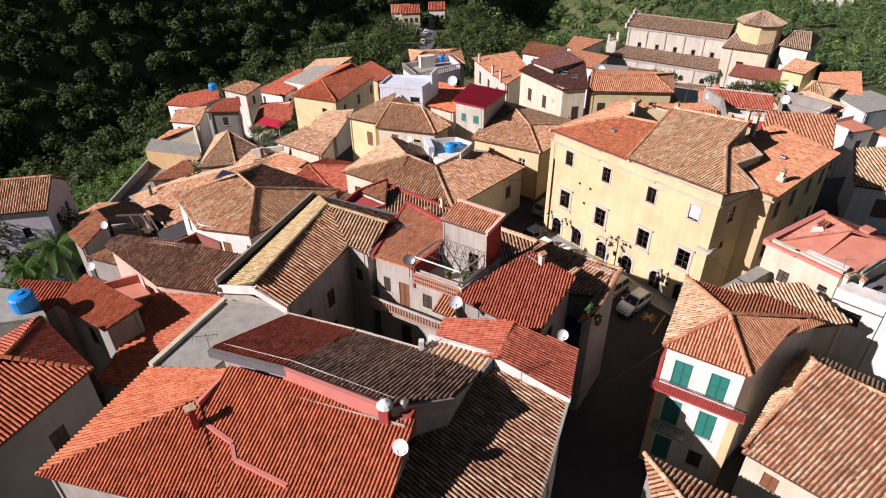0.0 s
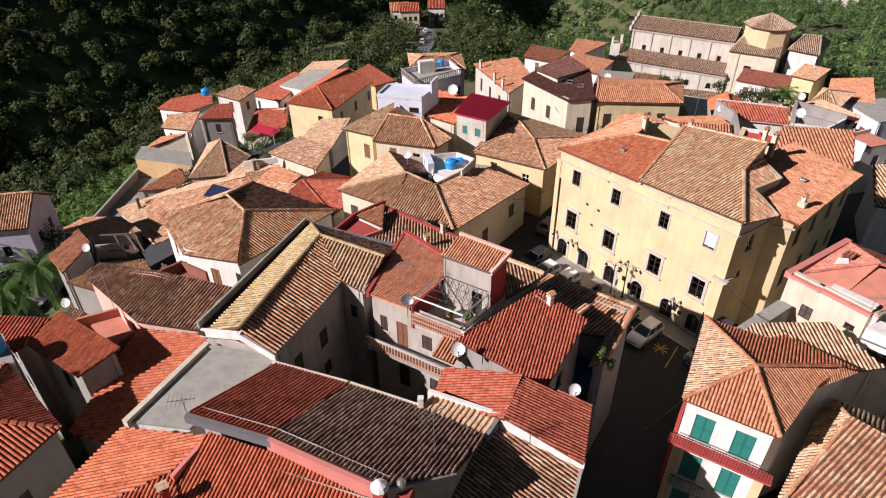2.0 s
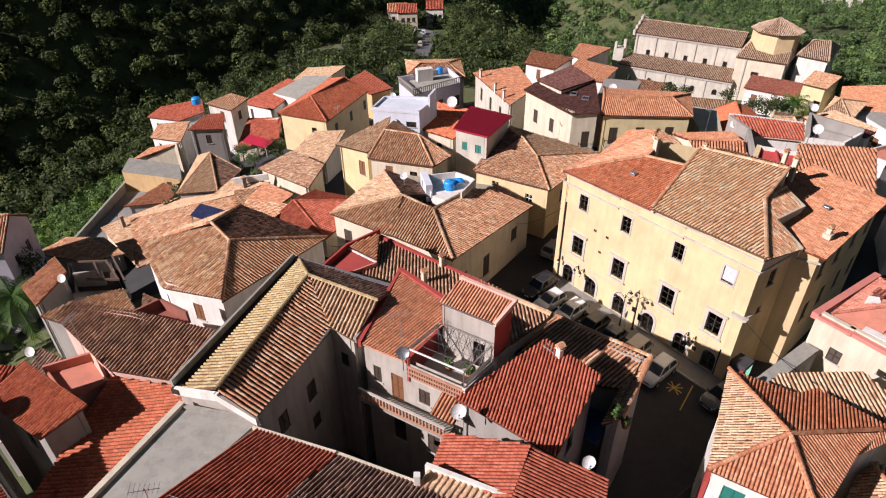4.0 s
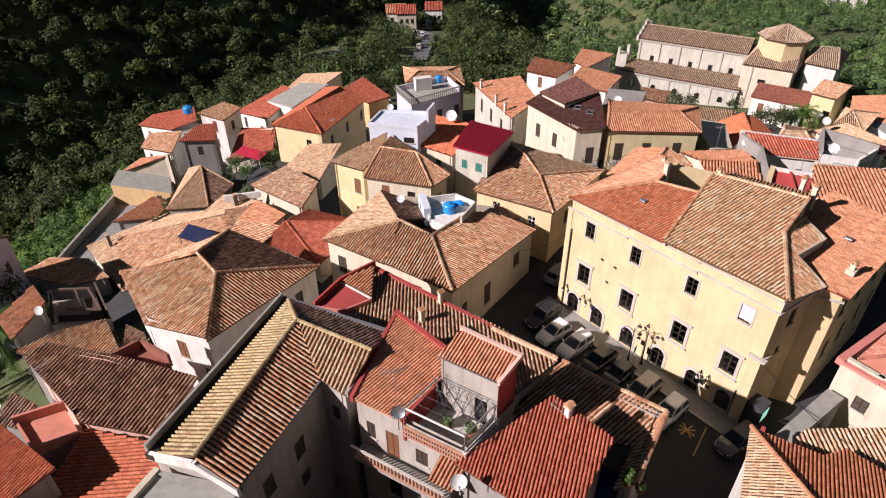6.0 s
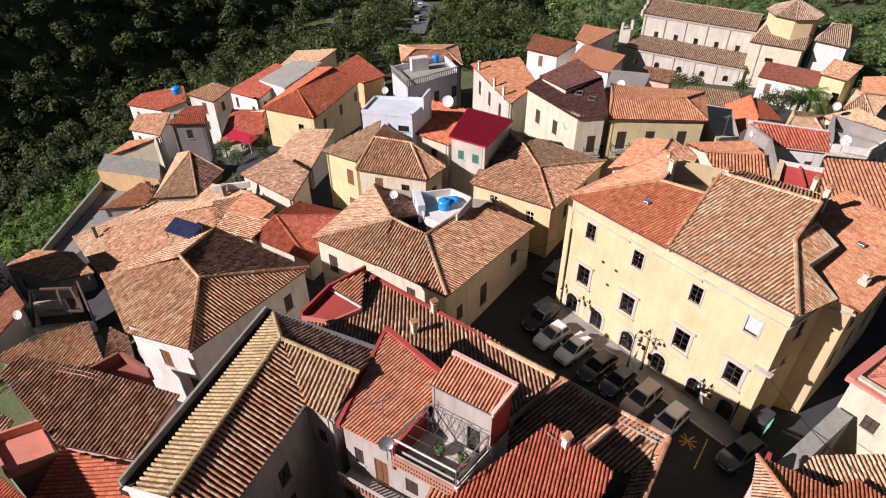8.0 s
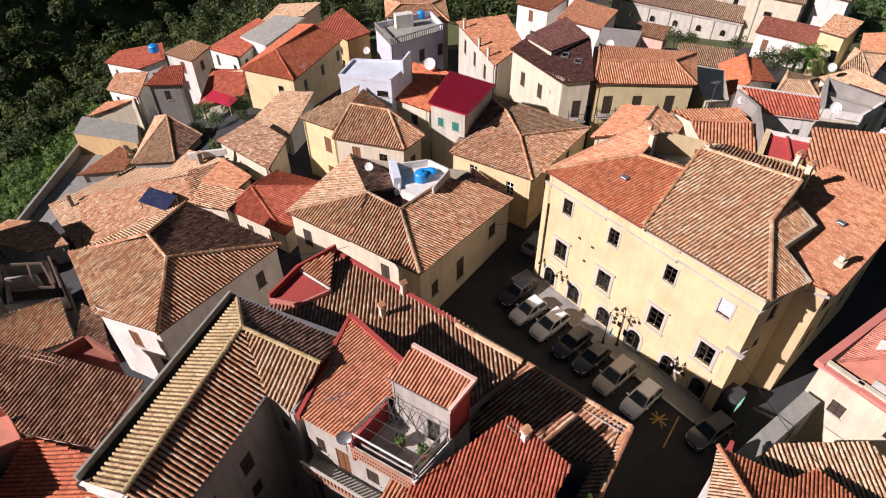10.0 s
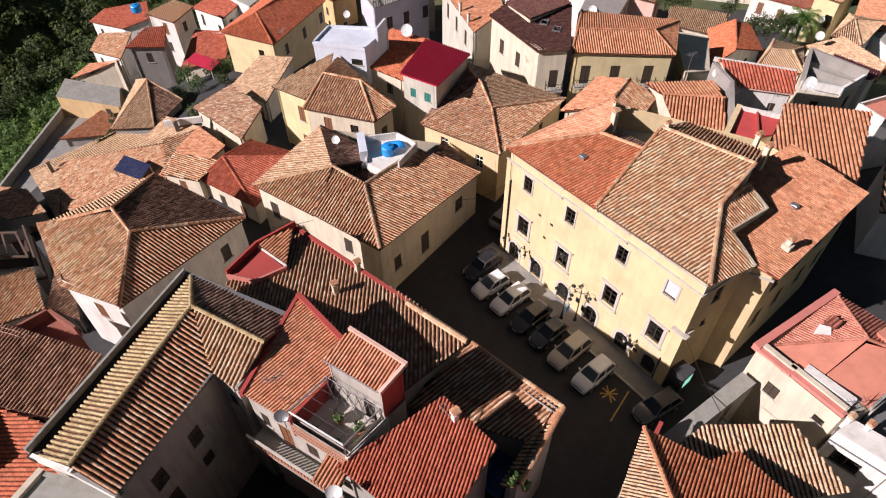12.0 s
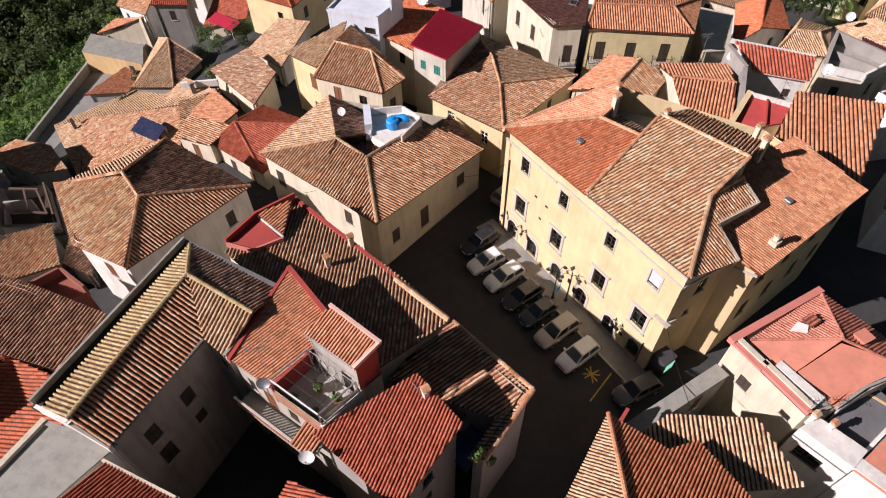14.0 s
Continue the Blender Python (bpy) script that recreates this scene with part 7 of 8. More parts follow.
for z, u0, u1 in ((7.9, -0.4, 5.4), (4.3, 0.3, 2.4)):
    Geo().box(u0, -0.75, -0.15, u1, 0.0, 0.0).to("balcony", REDP if z > 7 else CONC, W_root, "", wm(0, 0, z))
    Geo().box(u0, -0.74, 0.86, u1, -0.70, 0.9).to("balcony_rail", IRON, W_root, "", wm(0, 0, z))
    for i in range(int((u1 - u0) / 0.16)):
        Geo().box(u0 + 0.16 * i, -0.73, 0, u0 + 0.16 * i + 0.02, -0.71, 0.86).to("rail_bar", IRON, W_root, "", wm(0, 0, z))
for a, b in ((-0.05, 0.55), (4.6, 5.15)):
    Geo().box(a, -0.012, -1, b, 0.0, 7.7).to("yellow_band", YELLOW, W_root, "", wm(0, 0.002, 0))
Geo().box(-0.25, 0.0, 3.0, -0.03, 9.5, 9.9).to("side_strip", REDP, W_root, "", wm(-0.02, 0, 0))

# ---- square: pavement, parking, lamps ----
def facade_strip(name, s0, s1, q0, q1, z0, z1, material, label):
    g = Geo().box(s0, q0, z0, s1, q1, z1)
    ob = g.to(name, material, None, "", FM)
    return tagged(ob, label, name, kind="structure")


facade_strip("pavement", -0.9, 20.5, -1.95, -0.07, -0.3, 0.16, STONE, "raised grey stone pavement along the yellow palazzo")
facade_strip("kerb", -0.9, 20.5, -2.11, -1.95, -0.3, 0.18, TRIM, "pale stone kerb edging the pavement")
PAINT = plain_mat("worn_road_paint", (0.55, 0.36, 0.08), 0.8, 0, 6, 0.35)
for a, b, w in (((19.0, 46.6), (20.2, 47.4), 0.12), ((19.2, 47.5), (20.0, 46.4), 0.12), ((19.3, 44.6), (21.2, 47.2), 0.1), ((18.9, 47.0), (20.3, 46.95), 0.1), ((19.55, 47.7), (19.65, 46.2), 0.1)):
    ob = Geo().beam((a[0], a[1], 0.05), (b[0], b[1], 0.05), w, 0.01).to("road_marking", PAINT)
    tagged(ob, "worn orange-yellow painted road marking on asphalt", "road marking", "yellow road markings", "structure")


def smooth(ob, angle=35):
    ob.data.polygons.foreach_set("use_smooth", [True] * len(ob.data.polygons))
    ob.data.set_sharp_from_angle(angle=radians(angle))
    return ob


def car(x, y, yaw, paint, label, length=4.0, width=1.72, height=1.5, z=0.04, group="cars parked on the square"):
    """A small parked car: nose towards its own +x."""
    root = thing("car", x, y, z, label, "car", group, rz=yaw)
    h, w = length / 2, width / 2
    # body: sections from tail to nose as (x, width, shoulder, deck, underside)
    rows = [(-h, 0.80, 0.56, 0.60, 0.40), (-h + 0.05, 0.90, 0.82, 0.86, 0.30), (-h + 0.30, 0.97, 0.92, 0.97, 0.22), (-0.3, 1.0, 0.93, 0.97, 0.20), (h - 1.2, 1.0, 0.91, 0.97, 0.20), (h - 0.75, 0.985, 0.86, 0.93, 0.20), (h - 0.35, 0.94, 0.76, 0.83, 0.22), (h - 0.10, 0.86, 0.62, 0.68, 0.26), (h, 0.72, 0.46, 0.50, 0.34)]
    v, f = [], []
    for px, k, sh, top, low in rows:
        for sg in (-1, 1):
            q = [(px, sg * w * k * 0.90, low), (px, sg * w * k, (low + sh) / 2), (px, sg * w * k * 0.97, sh), (px, sg * w * k * 0.78, top)]
            v += q if sg < 0 else q[::-1]
    n = 8
    for r in range(len(rows) - 1):
        f += [(r * n + i, (r + 1) * n + i, (r + 1) * n + (i + 1) % n, r * n + (i + 1) % n) for i in range(n)]
    f += [tuple(range(n)), tuple(range((len(rows) - 1) * n, len(rows) * n))[::-1]]
    smooth(Geo().add(v, f).to("body", paint, root))
    # cabin: painted frame with a pane in each opening
    zl, zh = 0.94, height - 0.07
    lo = [(-h + 0.16, -w * 0.93), (h - 1.0, -w * 0.90), (h - 1.0, w * 0.90), (-h + 0.16, w * 0.93)]
    hi = [(-h + 0.50, -w * 0.72), (h - 1.75, -w * 0.72), (h - 1.75, w * 0.72), (-h + 0.50, w * 0.72)]
    L = [Vector((a, b, zl)) for a, b in lo]
    H = [Vector((a, b, zh)) for a, b in hi]
    T = [Vector((a * 0.93, b * 0.86, height)) for a, b in hi]
    shell, panes = Geo(), []

    def opening(a, b, c, d, name, e):
        """One side of the cabin: a frame round a recessed pane."""
        quad = [a, b, c, d]
        mid = sum(quad, Vector()) / 4
        ins = [p.lerp(mid, e) for p in quad]
        shell.add(quad + ins, [(i, (i + 1) % 4, 4 + (i + 1) % 4, 4 + i) for i in range(4)])
        panes.append((name, [p.lerp(mid, 0.02) + (Vector((0, 0, 0.7)) - mid).normalized() * 0.012 for p in ins]))

    opening(L[1], L[2], H[2], H[1], "windscreen", 0.10)
    opening(L[3], L[0], H[0], H[3], "rear_window", 0.16)
    for p, q, r, t in ((L[0], L[1], H[1], H[0]), (L[2], L[3], H[3], H[2])):
        m, k = p.lerp(q, 0.5), t.lerp(r, 0.5)
        opening(p, m, k, t, "side_window", 0.13)
        opening(m, q, r, k, "side_window", 0.13)
    shell.add(H + T, [(i, (i + 1) % 4, 4 + (i + 1) % 4, 4 + i) for i in range(4)] + [(4, 5, 6, 7)])
    cab = smooth(shell.weld().to("cabin", paint, root), 25)
    for name, q in panes:
        part(name, q, [(0, 1, 2, 3)], CARGLASS, cab)
    for sg in (-1, 1):
        Geo().box(h - 1.32, sg * (w + 0.06) - 0.09, 0.93, h - 1.17, sg * (w + 0.06) + 0.09, 1.06, 0.03).to("mirror", paint, root)
        Geo().beam((h - 0.32, sg * w * 0.86, 0.69), (h - 0.06, sg * w * 0.62, 0.58), 0.06, 0.15).to("headlight", WHITEM, root)
        Geo().box(-h - 0.005, sg * w * 0.80 - 0.1, 0.62, -h + 0.1, sg * w * 0.80 + 0.1, 0.86).to("tail_light", REDP, root)
    for wx in (-h + 0.72, h - 0.78):
        for sg in (-1, 1):
            y0 = sg * (w - 0.09)
            wh = Geo().tube((wx, y0 - 0.1, 0.3), (wx, y0 + 0.1, 0.3), 0.3, 18).to("wheel", RUBBER, root)
            Geo().tube((wx, y0 + sg * 0.09, 0.3), (wx, y0 + sg * 0.115, 0.3), 0.2, 14).to("rim", STEEL, wh)
    Geo().box(h - 0.03, -0.26, 0.38, h + 0.012, 0.26, 0.49).to("number_plate", WHITEM, root)
    Geo().box(h - 0.07, -0.42, 0.54, h - 0.02, 0.42, 0.60).to("grille", IRON, root)
    return root


WCAR, SCAR = paint_mat("white_car_paint", (0.82, 0.83, 0.85)), paint_mat("silver_car_paint", (0.50, 0.46, 0.40))
BCAR, DCAR = paint_mat("black_car_paint", (0.015, 0.015, 0.017)), paint_mat("dark_blue_car_paint", (0.02, 0.03, 0.045))
CARYAW = 220.5
car(10.7, 57.6, CARYAW - 3, WCAR, "white small hatchback parked nose out on the square", 3.55, 1.62)
car(12.4, 56.0, CARYAW, WCAR, "white hatchback with a dark windscreen parked nose out", 3.9, 1.68)
car(14.0, 54.0, CARYAW, BCAR, "black car with chrome trim parked in shade", 3.9, 1.66)
car(15.3, 52.3, CARYAW, DCAR, "dark blue small car parked in shade", 3.5, 1.6)
car(16.9, 50.6, CARYAW, SCAR, "beige-silver people carrier parked nose out", 4.1, 1.72, 1.6)
car(18.5, 48.4, CARYAW, WCAR, "white family car parked at the end of the row", 3.9, 1.68)
car(10.05, 60.0, 224, BCAR, "black car parked at the palazzo's corner", 4.0)
car(22.9, 45.6, 211, paint_mat("grey_car_paint", (0.10, 0.10, 0.10)), "dark grey car parked beside the grey annex", 4.0, 1.68)
car(12.6, 66.6, 50, paint_mat("silver_grey_car_paint", (0.30, 0.31, 0.33)), "silver-grey car parked in the side lane", 3.8)


def street_lamp(x, y, rz, arms=3):
    root = thing("street_lamp", x, y, 0.1, "black cast-iron street lamp with curled arms and lanterns", "street lamp", "old street lamps", rz=rz)
    Geo().tube((0, 0, 0), (0, 0, 0.9), 0.11, 10, 0.07).tube((0, 0, 0.9), (0, 0, 4.0), 0.05, 8, 0.035).tube((0, 0, 0), (0, 0, 0.12), 0.17, 10).to("post", IRON, root)
    for i in range(arms):
        a = 2 * math.pi * i / arms
        c, s = math.cos(a), math.sin(a)
        arm = Geo()
        pts = [(0.85 * k * 1.0, 3.55 + 0.55 * math.sin(k * math.pi * 0.75)) for k in np.linspace(0, 1, 7)]
        for (r0, z0), (r1, z1) in zip(pts, pts[1:]):
            arm.tube((r0 * c, r0 * s, z0), (r1 * c, r1 * s, z1), 0.022, 5)
        arm = arm.to("arm", IRON, root)
        rr, zz = pts[-1]
        Geo().tube((rr * c, rr * s, zz), (rr * c, rr * s, zz - 0.12), 0.03, 6).tube((rr * c, rr * s, zz - 0.12), (rr * c, rr * s, zz - 0.26), 0.06, 8, 0.19).to("lantern", IRON, arm)
        Geo().tube((rr * c, rr * s, zz - 0.25), (rr * c, rr * s, zz - 0.42), 0.14, 8, 0.07).to("lantern_glass", WHITEM, arm)
    return root


street_lamp(16.7, 54.3, 40, 3)
street_lamp(17.85, 54.1, 75, 3)
sign = thing("parking_sign", 16.95, 53.75, 0.1, "blue parking sign with a white letter on a grey post", "traffic sign", rz=-128)
Geo().tube((0, 0, 0), (0, 0, 2.4), 0.03).to("post", STEEL, sign)
plate = Geo().box(-0.32, -0.045, 1.8, 0.32, -0.03, 2.44).to("plate", BLUE, sign)
cu = bpy.data.curves.new("letter", "FONT")
cu.body, cu.size, cu.align_x = "P", 0.6, "CENTER"
cu.extrude = 0.003
ob = new("letter", cu)
bpy.context.view_layer.update()
me = bpy.data.meshes.new_from_object(ob)
bpy.data.objects.remove(ob)
me.materials.append(WHITEM)
place("letter", me, plate, pose(0, -0.05, 1.9, 90, 0, 0))
lit_screen, nt, b = nodes_of("lit_screen")
b.inputs["Base Color"].default_value = (0.2, 0.6, 0.4, 1)
b.inputs["Emission Color"].default_value = (0.45, 1.0, 0.75, 1)
b.inputs["Emission Strength"].default_value = 0.5
booth = thing("pharmacy_sign", 25.0, 47.9, -0.0, "lit green and white shop sign cabinet at the palazzo's corner", "sign", rz=40)
Geo().box(-0.7, -0.7, 0, 0.7, 0.7, 2.3, 0.08).to("cabinet", plain_mat("dark_cabinet", (0.06, 0.06, 0.065), 0.4), booth)
Geo().box(-0.5, -0.73, 0.9, 0.5, -0.705, 1.9).to("screen", lit_screen, booth, "lit pale green display screen")

# ---- west road and its retaining wall ----
def ribbon(name, pts, width, lift, material, label, category):
    v, f = [], []
    for i, p in enumerate(pts):
        a, b = Vector(pts[max(0, i - 1)]), Vector(pts[min(len(pts) - 1, i + 1)])
        d = (b - a).normalized()
        s = Vector((-d.y, d.x, 0)) * (width / 2)
        for k in (-1, 1):
            v += [Vector(p) + s * k + Vector((0, 0, lift)), Vector(p) + s * k - Vector((0, 0, 6.0))]
    for i in range(len(pts) - 1):
        a, b = 4 * i, 4 * i + 4
        f += [(a, b, b + 2, a + 2), (a, a + 1, b + 1, b), (a + 2, b + 2, b + 3, a + 3)]
    ob = new(name, mesh_of(name, v, f, material))
    return tagged(ob, label, category, kind="structure")


ribbon("road_west", [(-46.0, 60.0, -7.6), (-47.4, 72.0, -9.0), (-47.6, 84.0, -9.6), (-47.4, 98.0, -9.8), (-49.0, 112.0, -11.0)], 5.6, 0.0, STONE, "grey concrete road along the town's western edge", "road")
ribbon("retaining_wall", [(-49.0, 60.0, -7.0), (-50.5, 72.0, -8.4), (-50.8, 84.0, -8.8), (-50.5, 98.0, -8.7), (-52.0, 112.0, -10.0)], 0.35, 0.3, CONC, "low grey concrete wall edging the western road", "wall")

# ---- far houses in the valley ----
def far_house(x, y, z, w, d, h, rise, mat, wallmat, label, turn=0.0):
    c, k = math.cos(turn), math.sin(turn)
    P = lambda a, b, e: (x + a * c - b * k, y + a * k + b * c, z + e)
    lv = z + h * 0.55
    return house(label, [P(-w / 2, -d / 2, h), P(w / 2, -d / 2, h), P(w / 2, d / 2, h), P(-w / 2, d / 2, h)], z - 6, wallmat, kind="gable", ridge=[P(-w / 2, 0, h + rise), P(w / 2, 0, h + rise)], mats=[mat], pitch=0.6, length=0.9, wins={0: [(w * 0.25, lv, 1.2, 1.5, "glass"), (w * 0.5, lv, 1.2, 1.5, "glass"), (w * 0.75, lv, 1.2, 1.5, "glass")]})


far_house(*(-13.2, 259.0, -29.0), 8, 8, 7.5, 2.4, RED, CREAM, "far pale house with stepped orange-red roofs in the valley", 0.1)
far_house(*(-17.5, 268.0, -30.4), 8, 8, 7.0, 2.4, ORANGE, WHITE, "far white house with an orange roof up the slope", 0.1)
far_house(*(-2.6, 268.0, -30.4), 7, 8, 8.0, 2.2, RED, WHITE, "far white house with a red roof by the road", 0.0)
far_house(*(-138.69, 363.87, -43.46), 14, 8, 4.5, 1.5, GREY, WHITE, "far pale house among the dark woods", 0.3)
far_house(*(172.97, 294.27, -29.79), 16, 9, 4.5, 2.0, ORANGE, WHITE, "far house with an orange roof among olive trees", -0.2)
FARROAD = [(-34.0, 212.0, 0), (-28.0, 228.0, 0), (-22.0, 242.0, 0), (-15.0, 251.0, 0), (-8.0, 252.0, 0), (-4.6, 244.0, 0), (-4.0, 228.0, 0), (-5.4, 208.0, 0), (-6.0, 190.0, 0)]
ribbon("road_far", [(x, y, ground_z(x, y) + 0.9) for x, y, z in FARROAD], 4.6, 0.0, ASPHALT_PALE, "pale concrete road winding through the wooded valley", "road")


for x, y, yaw, paint, word in ((-12.6, 247.0, 20, WCAR, "white"), (-8.8, 249.2, 35, SCAR, "silver"), (-6.6, 240.0, 95, WCAR, "white"), (-6.6, 212.0, 85, SCAR, "silver"), (-16.4, 245.6, 60, DCAR, "dark blue")):
    car(x, y, yaw, paint, word + " car parked beside the valley road", z=ground_z(x, y) + 0.9 if abs(x + 12) > 5 else ground_z(x, y) + 0.1, group="cars on the valley road")


def far_from_road(x, y):
    return all(not (abs(x - a) < 5.5 and -13 < y - b < 6) for a, b, _ in FARROAD) and not (-20 < x < 2 and 236 < y < 262)


# ---- woods and gardens ----
def leaf_cloud(centres, radii, count, size, squash=0.8):
    """Leaf clumps: small bent quads spread through each crown's shell."""
    k = len(centres)
    idx = np.repeat(np.arange(k), count)
    d = nrs.normal(size=(len(idx), 3))
    d /= np.linalg.norm(d, axis=1, keepdims=True)
    lump = 0.72 + 0.28 * np.sin(d[:, 0] * 4 + idx * 1.7) * np.cos(d[:, 1] * 5 + idx) + nrs.normal(0, 0.08, len(idx))
    rad = nrs.uniform(0.72, 1.0, len(idx)) * lump
    c = centres[idx] + d * (rad * radii[idx])[:, None] * np.array([1, 1, squash])
    n = d + nrs.normal(0, 0.42, d.shape) + np.array([0, 0, 0.25])
    n /= np.linalg.norm(n, axis=1, keepdims=True)
    t = np.cross(n, nrs.normal(size=n.shape))
    t /= np.linalg.norm(t, axis=1, keepdims=True)
    b = np.cross(n, t)
    s = (size * radii[idx] * nrs.uniform(0.6, 1.3, len(idx)))[:, None]
    q = np.stack([c - t * s - b * s * 0.6, c + t * s * 0.4 - b * s * 0.7 + n * s * 0.3, c + t * s + b * s * 0.5, c - t * s * 0.3 + b * s * 0.8 + n * s * 0.2], 1)
    return q.reshape(-1, 3)


def quads_mesh(name, V, material):
    me = bpy.data.meshes.new(name)
    F = np.arange(len(V))
    me.vertices.add(len(V))
    me.vertices.foreach_set("co", np.ascontiguousarray(V).reshape(-1))
    me.loops.add(len(F))
    me.loops.foreach_set("vertex_index", F)
    me.polygons.add(len(F) // 4)
    me.polygons.foreach_set("loop_start", np.arange(0, len(F), 4))
    me.polygons.foreach_set("loop_total", np.full(len(F) // 4, 4))
    me.materials.append(material)
    me.update(calc_edges=True)
    return me


def woods(label, spots, material, low, high, count, size, squash=0.85):
    pts = np.array([(x, y, ground_z(x, y)) for x, y in spots])
    r = low + (high - low) * nrs.beta(1.3, 1.7, len(pts))
    c = pts + np.stack([np.zeros(len(r)), np.zeros(len(r)), r * nrs.uniform(0.55, 1.35, len(r))], 1)
    ob = new("woods", quads_mesh("woods", leaf_cloud(c, r, count, size, squash), material))
    return tagged(ob, label, "woods", kind="stuff")


def spread(x0, x1, y0, y1, step, keep):
    out = []
    for x in np.arange(x0, x1, step):
        for y in np.arange(y0, y1, step):
            p = (x + rng.uniform(-0.45, 0.45) * step, y + rng.uniform(-0.45, 0.45) * step)
            if keep(*p):
                out.append(p)
    return out


def wooded(x, y):
    """Land left to trees: the valley to the west and the slopes behind the town."""
    if x < -56 and y > 20:
        return not (x > -70 and 58 < y < 138)
    edge = 142 + 0.12 * (x + 60)
    if x < 30:
        return y > edge and far_from_road(x, y)
    return False


woods("dark evergreen oak woods filling the valley", spread(-150, -56, 40, 230, 4.4, wooded), LEAF, 2.2, 4.4, 430, 0.09)
woods("dark evergreen woods further down the valley", spread(-150, -56, 230, 335, 5.0, lambda x, y: True), LEAF, 2.4, 4.8, 260, 0.1)
woods("dark evergreen woods on the slopes behind the town", spread(-56, 40, 138, 330, 5.0, wooded), LEAF, 2.2, 4.6, 330, 0.085)
woods("dark woods on the valley's far side", spread(-250, -150, 100, 330, 5.6, lambda x, y: y > 60 - 0.5 * (x + 100) and not (abs(y + 0.4 * x - 165) < 3)), MIXED, 2.8, 5.2, 190, 0.11)
woods("distant dark woods on the far hills", spread(-340, -150, 330, 460, 9.0, lambda x, y: True) + spread(-150, 60, 330, 470, 8.0, lambda x, y: True), MIXED, 4.0, 6.5, 150, 0.13)
woods("grey-green olive groves on the sunny slope", spread(30, 230, 165, 330, 5.2, lambda x, y: noise.noise((x * 0.03, y * 0.03, 9)) > -0.42 and y > 160 - 0.35 * (x - 60)), OLIVE, 1.6, 3.4, 240, 0.1)
woods("olive trees and shrubs beside the church", spread(84, 190, 70, 166, 4.6, lambda x, y: y > 190 - x and noise.noise((x * 0.05, y * 0.05, 2)) > -0.3), OLIVE, 1.4, 3.2, 260, 0.1)
woods("distant olive groves", spread(60, 420, 330, 480, 10.0, lambda x, y: True) + spread(230, 420, 120, 330, 10.0, lambda x, y: True), OLIVE, 3.4, 5.6, 120, 0.14)
woods("light green scrub on the bank below the town", spread(-72, -51.5, 62, 135, 2.2, lambda x, y: noise.noise((x * 0.1, y * 0.1, 5)) > -0.5), SCRUB, 0.9, 2.4, 240, 0.1)
woods("ivy and shrubs between the houses by the valley", spread(-46, -24, 84, 132, 3.0, lambda x, y: noise.noise((x * 0.12, y * 0.12, 8)) > 0.05), LEAF, 0.7, 1.6, 160, 0.11)


def tree(x, y, z, r, h, label, material, count=520):
    """A garden tree: forked trunk and a crown of leaf clumps."""
    root = thing("tree", x, y, z, label, "tree", "garden trees")
    g = Geo().tube((0, 0, -0.6), (0.05, 0.02, h * 0.45), r * 0.07, 7, r * 0.05)
    for k in range(4):
        a = 1.7 * k + x
        g.tube((0.05, 0.02, h * 0.42), (r * 0.5 * math.cos(a), r * 0.5 * math.sin(a), h * 0.75), r * 0.045, 5, r * 0.015)
    g.to("trunk", BARK, root)
    lobes = np.array([(r * (0.5 - 0.25 * (k % 3 == 2)) * math.cos(2.4 * k + y), r * (0.5 - 0.25 * (k % 3 == 2)) * math.sin(2.4 * k + y), h * (0.36 + 0.07 * k)) for k in range(8)])
    place("crown", quads_mesh("crown", leaf_cloud(lobes, np.linspace(r * 0.66, r * 0.42, 8), count // 5, 0.1, 0.95), material), root)
    return root


def palm(x, y, z, h, r, label):
    """A palm: ringed trunk and arching fronds of narrow leaflets."""
    root = thing("palm_tree", x, y, z, label, "palm tree", "garden palms")
    g = Geo()
    for k in range(int(h / 0.4)):
        g.tube((0, 0, 0.4 * k - 0.4), (0, 0, 0.4 * k + 0.02), 0.24, 9, 0.2)
    g.to("trunk", BARK, root)
    for k in range(22):
        a, up = 2.4 * k, 1.05 - 0.075 * k
        v = []
        n = 9
        pts = [Vector((r * t * math.cos(a) * math.cos(up * 0.8), r * t * math.sin(a) * math.cos(up * 0.8), h + r * t * math.sin(up) - 0.55 * r * t * t)) for t in np.linspace(0, 1, n)]
        side = Vector((-math.sin(a), math.cos(a), 0))
        q = []
        for i in range(n - 1):
            p, d = pts[i], pts[i + 1] - pts[i]
            for sg in (-1, 1):
                for m in range(3):
                    b = p + d * (m / 3)
                    tip = b + side * sg * r * 0.26 * (1 - 0.5 * i / n) + d * 0.9 - Vector((0, 0, 0.1 * r))
                    q += [b, b + d * 0.28, tip + d * 0.06, tip]
        place("frond", quads_mesh("frond", np.array([tuple(c) for c in q]), PALMLEAF), root)
    return root


for spec, r, h in (((41.65, 119.67, -3.00), 2.0, 2.6), ((44.32, 119.62, -3.00), 1.6, 2.2), ((50.08, 115.15, -2.00), 1.6, 2.4), ((51.95, 109.37, -2.00), 2.0, 3.0), ((53.92, 108.25, -2.00), 2.2, 3.4), ((56.67, 110.86, -2.40), 1.8, 3.0), ((-27.72, 103.54, -6.00), 1.6, 2.6), ((-28.79, 104.32, -6.00), 1.3, 2.2)):
    tree(*spec, r, h, "bushy green garden tree among the houses", LEAF)
for spec, r, h in (((-50.08, 66.41, -3.00), 2.6, 5.0), ((-51.11, 63.94, -3.00), 2.4, 4.6), ((-45.72, 67.12, -3.50), 2.0, 4.0)):
    tree(*spec, r, h, "dark green garden tree in the shade of the houses", LEAF)
